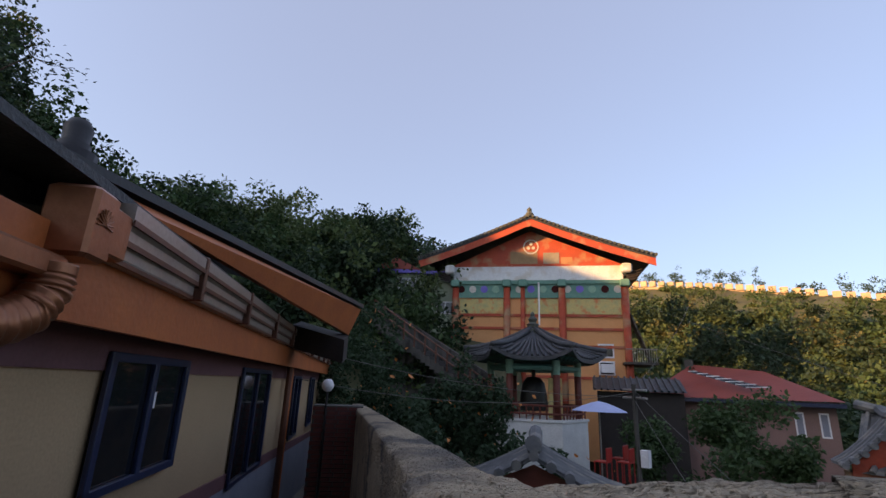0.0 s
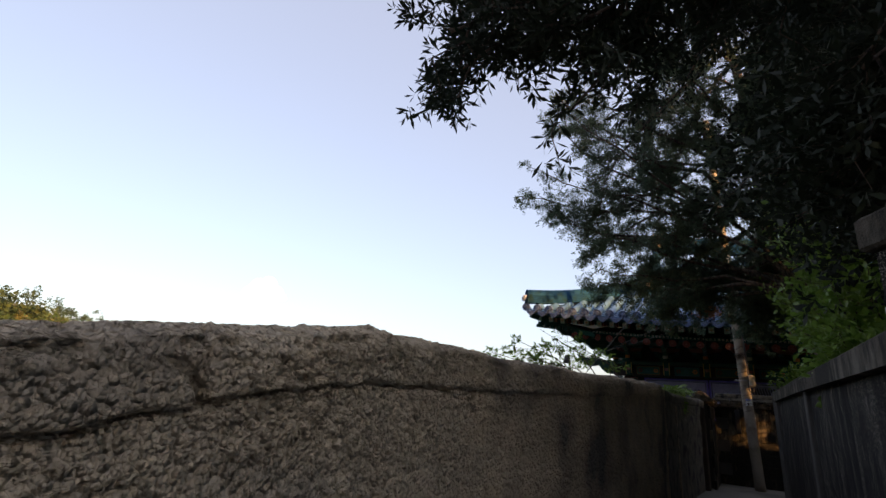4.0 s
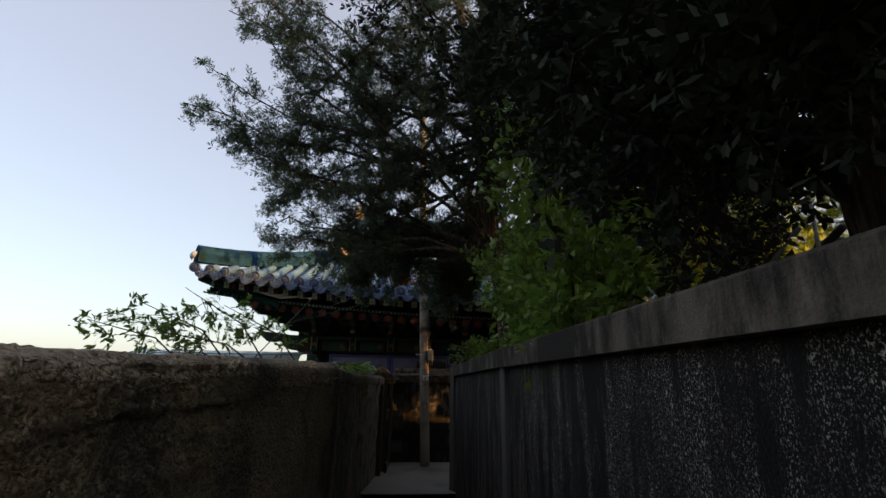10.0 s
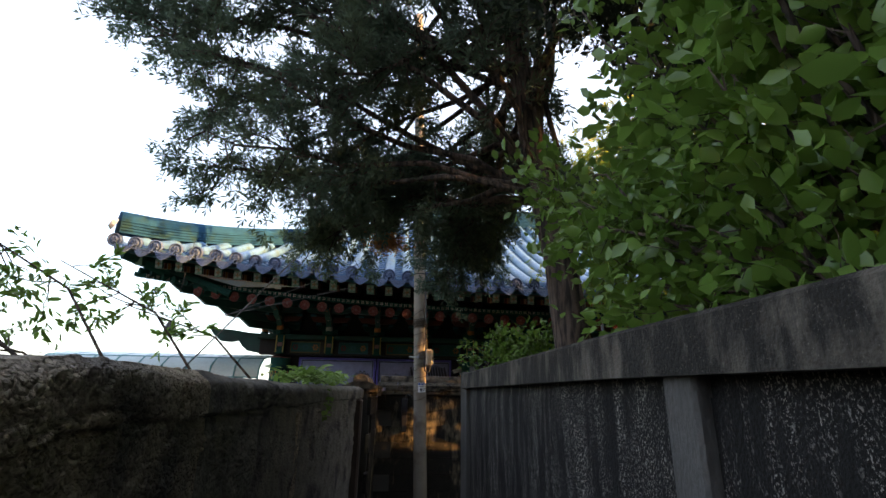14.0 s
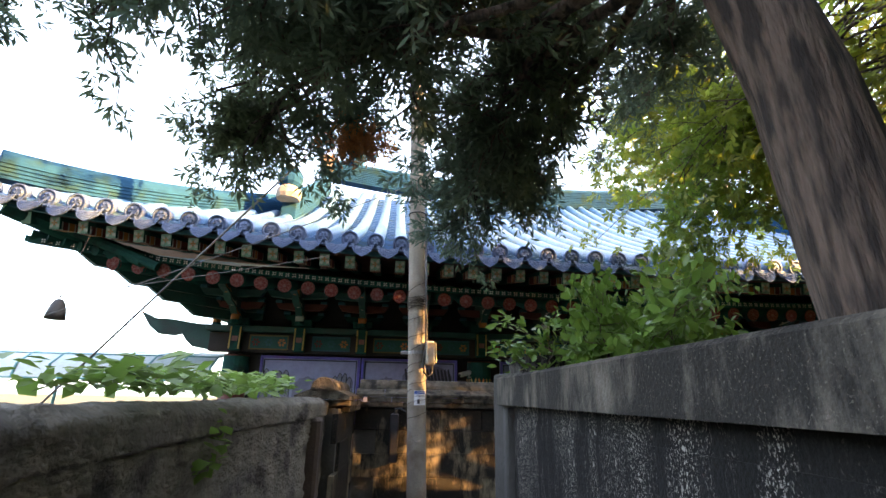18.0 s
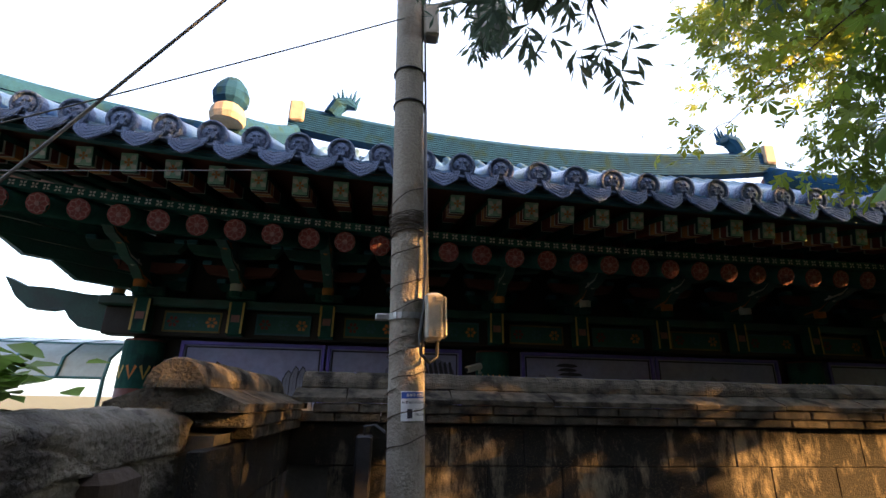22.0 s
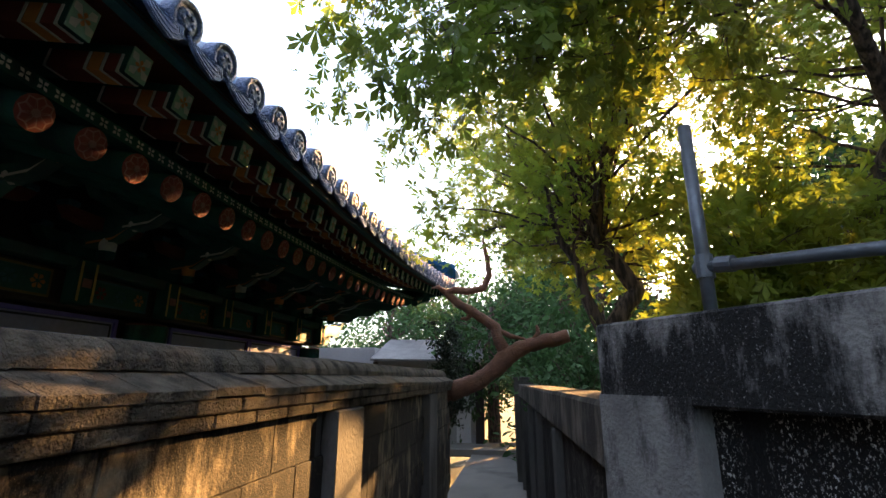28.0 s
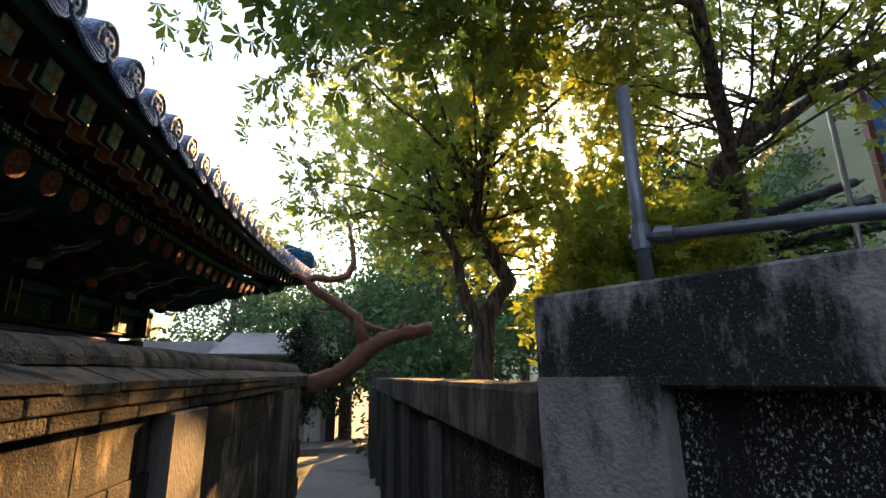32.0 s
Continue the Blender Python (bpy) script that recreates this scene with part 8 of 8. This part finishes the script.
# ---------- small roofs, houses and yard ----------
def tiled_gable(name, label, m, half, depth, rise, rows, material, wall=None, base=2.0):
    """A little house under a curved gable roof whose ridge runs along local y."""
    t = thing(name, label, "house", m)
    zf = lambda x: rise * (1 - abs(x) / half) ** 1.15 + 0.10 * (abs(x) / half) ** 2  # noqa: E731
    part("roof", Acc().grid(lambda x, y: (x, y, zf(x)), list(np.linspace(-half, half, 21)), [0, depth]), material, t, smooth=True)
    for k in range(rows):
        y = (k + 0.5) * depth / rows
        for s in (-1, 1):
            part("cover_tile", Acc().tube([(s * half * j / 6, y, zf(half * j / 6) + 0.03) for j in range(7)], 0.06, 6), material, t)
    part("ridge", Acc().tube([(0, -0.1, rise + 0.2), (0, depth * 0.3, rise + 0.06), (0, depth * 0.7, rise + 0.06), (0, depth + 0.1, rise + 0.2)], 0.12, 8), material, t)
    for k in range(13):
        x = -half + k * half / 6
        part("verge_tile", Acc().tube([(x, -0.12, zf(x) + 0.04), (x, 0.12, zf(x) + 0.04)], 0.075, 8), material, t)
    part("wall", Acc().add([(-half * 0.85, 0.15, zf(half * 0.85) - 0.05), (half * 0.85, 0.15, zf(half * 0.85) - 0.05), (0, 0.15, rise - 0.1), (-half * 0.85, 0.15, -base), (half * 0.85, 0.15, -base)], [(0, 1, 2), (3, 4, 1, 0)]), wall or red_wood, t)
    part("side_wall", Acc().box(-half * 0.85, 0.16, -base, half * 0.85, depth - 0.2, -0.02), wall or red_wood, t)
    return t


grey_tile = mat("grey_roof_tile", (0.16, 0.165, 0.17), (0.10, 0.105, 0.11), 4, 0.75, 0.3, 20, vary=0.25, c3=(0.22, 0.21, 0.19), stain=3)
tiled_gable("gate_roof", "small old grey tiled gate roof below the wall", far_at(-6.5, -16.1, -0.72, -0.48, 0.87), 1.45, 1.9, 0.72, 9, grey_tile)
tiled_gable("shrine_house", "small shrine with a grey tiled roof and red gable", far_at(-14.9, -11.75, -0.95, -0.30, 0.954) , 1.15, 0.9, 1.15, 4, grey_tile, red_paint)
tiled_gable("shrine_house", "small shrine with a grey tiled roof and red gable", far_at(-15.6, -10.85, -1.1, -0.95, 0.3), 1.3, 1.6, 1.35, 6, grey_tile, red_paint)

rm = far_at(-25.83, -16.20, 0, -0.1416, 0.99)
rh = thing("red_roof_house", "mauve house under a red hipped roof with solar panels", "house", rm)
mauve = mat("mauve_plaster", (0.26, 0.16, 0.14), (0.22, 0.135, 0.12), 1.5, 0.85, 0.1, 20)
redroof = mat("red_roof_coating", (0.30, 0.055, 0.035), (0.24, 0.045, 0.03), 1.2, 0.6, 0.1, 15)
part("wall", Acc().box(-3.6, 0.3, -4, 3.2, 7, 0.05), mauve, rh)
part("roof", Acc().add([(-4.2, -0.3, 0.05), (3.5, -0.3, 0.12), (3.5, 7.3, 0.12), (-4.2, 7.3, 0.05), (-2.3, 3.2, 1.75), (0.9, 3.2, 1.45)], [(0, 1, 5, 4), (1, 2, 5), (2, 3, 4, 5), (3, 0, 4)]), redroof, rh)
part("eave_band", Acc().box(-4.2, -0.3, -0.12, 3.5, 7.3, 0.045), frame_navy, rh)
sol = part("solar_panel", Acc().add([(-1.9, 1.4, 1.32), (1.0, 0.2, 0.62), (0.1, 0.2, 0.58), (-2.3, 1.4, 1.30)], [(0, 1, 2, 3)]), dark_glass, rh, "dark solar panel array in white frames")
for k in range(7):
    a = k / 6
    p0, p1 = Vector((-1.9, 1.4, 1.34)).lerp(Vector((1.0, 0.2, 0.64)), a), Vector((-2.3, 1.4, 1.32)).lerp(Vector((0.1, 0.2, 0.60)), a)
    part("panel_frame", Acc().tube([p0, p1], 0.025, 4), enamel_white, sol)
for x in (1.9, 2.75):
    w_ = part("window", Acc().box(x - 0.17, 0.26, -1.35, x + 0.17, 0.30, -0.35), enamel_white, rh)
    part("pane", Acc().box(x - 0.11, 0.245, -1.28, x + 0.11, 0.258, -0.42), grey_dado, w_)
part("chimney", Acc().box(-2.6, 3.0, 1.3, -2.2, 3.4, 2.0), grey_conc, rh)
lt = thing("lean_to", "dark tiled lean-to roof between the houses", "roof", far_at(-24.5, -20.3, 0, -0.4, 0.92))
part("roof", Acc().add([(-2.2, -0.4, 0.35), (2.0, -0.4, 0.35), (2.0, 1.6, 1.0), (-2.2, 1.6, 1.0)], [(0, 1, 2, 3)]), dark_tile, lt)
for k in range(14):
    x = -2.1 + k * 0.3
    part("cover_tile", Acc().tube([(x, -0.45, 0.38), (x, 1.6, 1.04)], 0.06, 6), dark_tile, lt)
part("wall", Acc().box(-2.0, 0.0, -4, 1.9, 1.5, 0.3), dark_wood, lt)
um = thing("parasol", "pale blue garden parasol over red chairs", "parasol", Matrix.Translation(far(-16.77, -19.27, 0.1)))
pale_blue = mat("pale_blue_canvas", (0.42, 0.48, 0.72), (0.36, 0.42, 0.66), 3, 0.8, 0.05, 30)
part("canopy", Acc().lathe([(0.98, -0.18), (0.6, -0.02), (0.25, 0.1), (0.0, 0.15)], 8), pale_blue, um)
part("pole", Acc().tube([(0, 0, -3.2), (0, 0, 0.1)], 0.025, 6), galv, um)
plas_red = mat("red_plastic", (0.45, 0.03, 0.02), (0.38, 0.025, 0.02), 4, 0.45, 0.0, 30)
for dx, dy in ((0.5, 0.3), (-0.45, 0.5), (0.15, 0.9)):
    ch = thing("plastic_chair", "red plastic garden chair by the parasol", "chair", Matrix.Translation(far(-16.7 + dx, -19.3 + dy, -2.0)), group="garden chairs")
    part("seat", Acc().box(-0.22, -0.22, 0.40, 0.22, 0.22, 0.44, c=0.01), plas_red, ch)
    part("backrest", Acc().box(-0.22, 0.19, 0.44, 0.22, 0.23, 0.85, c=0.01), plas_red, ch)
    for sx in (-0.2, 0.2):
        for sy in (-0.2, 0.2):
            part("leg", Acc().tube([(sx, sy, -0.3), (sx, sy, 0.41)], 0.02, 5), plas_red, ch)
# stairs up the slope with railing and retaining wall
st = thing("garden_stairs", "long concrete stairway with a rusty railing", "stairs", Matrix.Translation(far(-17.4, -31.9, 4.0)))
s0, s1 = Vector((0, 0, 0.1)), Vector((-2.7, 6.1, -4.2))
side = Vector((-0.9, -0.4, 0))
for k in range(26):
    p = s0.lerp(s1, k / 26)
    part("step", Acc().add([p, p + side * 1.6, p + side * 1.6 + Vector(((s1 - s0).x, (s1 - s0).y, 0)) / 26, p + Vector(((s1 - s0).x, (s1 - s0).y, 0)) / 26] + [q - Vector((0, 0, 0.5)) for q in (p, p + side * 1.6, p + side * 1.6 + Vector(((s1 - s0).x, (s1 - s0).y, 0)) / 26, p + Vector(((s1 - s0).x, (s1 - s0).y, 0)) / 26)], [(0, 1, 2, 3), (7, 6, 5, 4), (0, 4, 5, 1), (1, 5, 6, 2), (2, 6, 7, 3), (3, 7, 4, 0)]), grey_conc, st)
for k in range(12):
    p = s0.lerp(s1, k / 11)
    part("rail_post", Acc().tube([p, p + Vector((0, 0, 1.0))], 0.05, 6), gut_brown, st)
for z in (0.5, 0.95):
    part("handrail", Acc().tube([s0 + Vector((0, 0, z)), s1 + Vector((0, 0, z))], 0.04, 6), gut_brown, st)
solid("retaining_wall", Acc().add([(-18.6, -31.6, 5.6), (-21.8, -25.6, 1.6), (-21.8, -25.6, -3), (-18.6, -31.6, -1), (-19.3, -31.9, 5.6), (-22.5, -25.9, 1.6), (-22.5, -25.9, -3), (-19.3, -31.9, -1)], [(0, 1, 2, 3), (7, 6, 5, 4), (0, 4, 5, 1)]), grey_conc, "stepped grey retaining wall by the stairs", "wall", "structure")
gh = thing("green_house", "pale green two-storey house with blue eaves", "house", far_at(-24.2, -36.2, 0, -0.69, 0.72))
gwall = mat("pale_green_plaster", (0.36, 0.42, 0.30), (0.30, 0.36, 0.26), 1.5, 0.85, 0.1, 20)
part("wall", Acc().box(-2.2, 0, 0, 3.6, 6, 8.2), gwall, gh)
part("eave", Acc().box(-2.5, -0.4, 8.2, 3.9, 6.2, 8.45), frame_blue, gh)
part("roof", Acc().add([(-2.5, -0.4, 8.46), (1.0, -0.4, 8.46), (-0.8, -0.4, 9.3), (-2.5, 6, 8.46), (1.0, 6, 8.46), (-0.8, 6, 9.3)], [(0, 1, 2), (3, 5, 4), (0, 2, 5, 3), (1, 4, 5, 2)]), redroof, gh)
for x, z in ((-0.6, 7.0), (-1.2, 5.2), (2.2, 5.4), (0.4, 5.2)):
    w_ = part("window", Acc().box(x, -0.05, z, x + 1.3, 0.0, z + 0.9), enamel_white, gh)
    for j in range(2):
        part("pane", Acc().box(x + 0.08 + 0.6 * j, -0.07, z + 0.08, x + 0.6 + 0.6 * j, -0.052, z + 0.82), dark_glass, w_)
# yard pole with wires
yp = thing("yard_pole", "slim pole with insulators and a meter", "pole", Matrix.Translation(far(-13.3, -16.9, -3.0)))
part("shaft", Acc().tube([(0, 0, 0), (0, 0, 3.9)], 0.06, 8), grey_conc, yp)
for z in (3.55, 3.75):
    part("crossarm", Acc().tube([(-0.3, -0.4, z), (0.25, 0.4, z)], 0.03, 6), galv, yp)
part("meter", Acc().box(-0.05, 0.1, 1.9, 0.15, 0.3, 2.3), enamel_white, yp)
for a, b2, sag in (((-13.3, -16.9, 0.6), (-3.0, -22.5, 2.6), 0.5), ((-13.3, -16.9, 0.7), (-3.4, -22.0, 1.7), 0.6), ((-13.3, -16.9, 0.75), (-9.5, -13.4, -1.2), 0.05), ((-13.3, -16.9, 0.5), (-9.0, -14.2, -1.4), 0.05), ((-13.3, -16.9, 0.8), (-30, -19.0, 5.0), 0.3), ((-25, -20, 4.6), (-14, -7.0, -1.0), 0.2)):
    cable(span(far(*a), far(*b2), sag), 0.006, "thin overhead service wire")

# ---------- woods, hill and fortress wall ----------
rf_ = np.random.default_rng(77)


def crowns(name, label, places, leaves, leaf_size, material):
    """Many crowns far off, as one mass of leaf clumps."""
    at = []
    for x, y, z, r, h in places:
        lobes = rf_.normal(size=(7, 3)) * np.array([r * 0.42, r * 0.42, h * 0.26])
        which = rf_.integers(0, 7, leaves)
        d = rf_.normal(size=(leaves, 3))
        d /= np.linalg.norm(d, axis=1, keepdims=True)
        at.append(np.array([x, y, z + h * 0.55]) + lobes[which] + d * np.array([r, r, h * 0.6]) * 0.36 * rf_.random((leaves, 1)) ** 0.4)
    at = np.concatenate(at)
    at = at[open_to_sun(at)]
    return solid(name, scatter(name, DIAMOND, at, leaf_size, material, rf_, 0.2, 0.5), None, label, "trees", "stuff")


def seen(places):
    return [(*far(x, y, z), r, h) for x, y, z, r, h in places]


def hill_places(n, a0, a1, r0, r1, size, hs=1.2):
    out = []
    while len(out) < n:
        a, r = math.radians(a0 + (a1 - a0) * rf_.random()), r0 + (r1 - r0) * rf_.random() ** 0.7
        x, y = -0.5 + r * math.cos(a), -10.9 + r * math.sin(a)
        s = size * (0.6 + 0.8 * rf_.random())
        out.append((x, y, ground_z(x, y) - 0.3, s, s * hs * (0.8 + 0.5 * rf_.random())))
    return out


greens = [mat("wood_green_%s" % k, c, tuple(v * 0.7 for v in c), 0.15, 0.8, 0.0, 2, vary=0.45, subs=0.25) for k, c in (("a", (0.055, 0.105, 0.035)), ("b", (0.085, 0.125, 0.04)), ("c", (0.035, 0.07, 0.03)), ("d", (0.12, 0.12, 0.045)))]
for k, (n, size) in enumerate(((190, 3.4), (190, 3.0), (160, 3.6), (70, 2.6))):
    crowns("hill_woods", "mixed green woods on the far hillside", hill_places(int(n * 1.3), 149, 209, 42, 108, size * 0.9), 300, 0.62, greens[k])
crowns("hill_shrubs", "low green scrub under the fortress wall", hill_places(240, 150, 208, 98, 127, 1.7, 0.9), 130, 0.42, greens[1])
crowns("hill_shrubs", "small trees rising behind the fortress wall", hill_places(60, 152, 208, 133, 147, 2.2, 1.3), 200, 0.42, greens[2])
for k in range(3):
    crowns("ridge_woods", "dark pines and broadleaf trees on the near ridge", hill_places(75, 222, 275, 26, 46, 2.7, 1.4), 850, 0.33, greens[(k * 2) % 3])
crowns("ridge_woods", "tall dark trees beside the temple stairs", seen([(-21.5, -38.5, 4.5, 2.6, 7.0), (-23.8, -39.6, 4.0, 2.6, 6.5), (-19.5, -38.5, 4.0, 2.6, 6.0), (-26.5, -41, 4.5, 2.2, 6), (-31.5, -17.5, -1.5, 2.8, 5.8), (-33.5, -15.5, -1.5, 2.8, 5.4), (-29.5, -18.6, -2, 2.0, 5.0)]), 1800, 0.26, greens[2])
crowns("yard_trees", "rounded dark green garden trees below the wall", seen([(-18.8, -15.2, -2.6, 1.9, 3.1), (-19.4, -16.8, -2.6, 1.9, 3.0), (-20.0, -18.2, -2.6, 1.5, 2.8), (-18.2, -14.2, -2.6, 1.1, 2.6), (-22, -8.5, -3.5, 2.4, 4.5)]), 2600, 0.16, greens[0])
bush_places = [(-9.6 - 4.6 * rf_.random(), -26.6 + 5.6 * rf_.random(), -2.2 + 1.0 * rf_.random(), 1.1, 2.2) for _ in range(16)] + [(-9.2, -23.6, 0.4, 1.0, 2.2), (-10.2, -24.2, 0.8, 1.1, 2.2), (-12.5, -26.5, 0.6, 1.2, 2.4), (-14.2, -27.2, 0.2, 1.1, 2.2), (-11.0, -25.6, 0.8, 1.2, 2.4), (-9.0, -20.2, -2.0, 0.7, 1.2), (-10.4, -20.3, -2.2, 0.7, 1.2), (-13.9, -19.6, -2.4, 0.7, 1.1), (-12.2, -20.6, -2.4, 0.7, 1.3)]
bush_places = seen(bush_places)
crowns("garden_bushes", "dense garden bushes climbing the slope", bush_places, 1500, 0.13, greens[2])
tr_at = np.array([(p[0] + 1.2 * rf_.normal(), p[1] + 1.0 * rf_.normal(), p[2] + p[4] * (0.5 + 0.5 * rf_.random())) for p in bush_places for _ in range(5)])
solid("trumpet_flowers", scatter("trumpet_flowers", LEAF, tr_at + np.array([0.4, 0.3, 0.1]), 0.16, orange_paint, rf_, 0.0), None, "scattered orange flowers on the bushes", "flowers", "stuff")
stone = mat("sunlit_sandstone", (0.50, 0.36, 0.22), (0.42, 0.30, 0.19), 0.4, 0.9, 0.3, 3, vary=0.2)
fw = thing("fortress_wall", "pale stone fortress wall with merlons on the hill", "wall", Matrix.Translation((-130, -12, 15)))
fo = Vector((-130, -12, 15))
pts = []
for az, el in ((203, 11.75), (197, 11.9), (189.6, 11.2), (185, 10.55), (181, 9.8), (177, 9.1), (173.2, 8.25), (171, 7.8)):
    a = math.radians(az)
    pts.append(Vector((-0.5 + 128 * math.cos(a), -10.9 + 128 * math.sin(a), 1.12 + 128 * math.tan(math.radians(el)))) - fo)
for i in range(len(pts) - 1):
    p, q = pts[i], pts[i + 1]
    part("wall_length", Acc().add([p + Vector((0, 0, -6)), q + Vector((0, 0, -6)), q + Vector((0, 0, -1.0)), p + Vector((0, 0, -1.0)), p + Vector((-1.5, 0, -6)), q + Vector((-1.5, 0, -6)), q + Vector((-1.5, 0, -1.0)), p + Vector((-1.5, 0, -1.0))], [(0, 1, 2, 3), (7, 6, 5, 4), (3, 2, 6, 7)]), stone, fw)
    n = max(2, int((q - p).length / 1.9))
    for k in range(n):
        c = p.lerp(q, (k + 0.5) / n)
        part("merlon", Acc().box(c.x - 0.4, c.y - 0.75, c.z - 1.0, c.x + 0.4, c.y + 0.75, c.z + 0.35), stone, fw)
apt = thing("apartment_block", "pale apartment block behind the hill", "building", far_at(-138, 56, 0, 0.35, 0.94))
part("wall", Acc().box(0, 0, -10, 14, 8, 1.0), soft_white, apt)
for r in range(2):
    for k in range(6):
        part("window", Acc().box(0.8 + k * 2.2, -0.1, -1.8 - 2.4 * r, 2.2 + k * 2.2, 0.0, -0.4 - 2.4 * r), orange_wall if r else dark_glass, apt)
crowns("east_woods", "dark trees on the slope beyond the terrace", hill_places(60, 325, 350, 24, 44, 2.6, 1.3), 420, 0.32, greens[2])
puff = Acc()
for x, y, z, r in ((-38, 0, 6, 20), (-16, 5, 22, 26), (8, -4, 30, 24), (30, 3, 14, 22), (48, 0, 4, 14), (-2, 0, 6, 28), (22, 6, 2, 22)):
    puff.lathe([(0, r * 0.8), (r * 0.5, r * 0.68), (r * 0.85, r * 0.35), (r, 0), (r * 0.8, -r * 0.3), (0, -r * 0.4)], 14, Matrix.Translation((x, y, z)))
# The cloud's sunlit brightness and pink tint are emitted by its surface.
cloud_mat = bpy.data.materials.new("glowing_cloud")
cloud_mat.use_nodes = True
cloud_glow = cloud_mat.node_tree.nodes.new("ShaderNodeEmission")
cloud_glow.inputs[0].default_value, cloud_glow.inputs[1].default_value = (1.0, 0.87, 0.84, 1), 0.43
cloud_mat.node_tree.links.new(cloud_glow.outputs[0], cloud_mat.node_tree.nodes["Material Output"].inputs[0])
solid("backdrop_cloud", puff, cloud_mat, "small pinkish white cloud low over the hill", "cloud", "structure", smooth=True, m=Matrix.Translation((-1185, 910, 250)) @ Matrix.Rotation(radians(52), 4, "Z") @ Matrix.Diagonal((1.1, 1, 1.35, 1)))
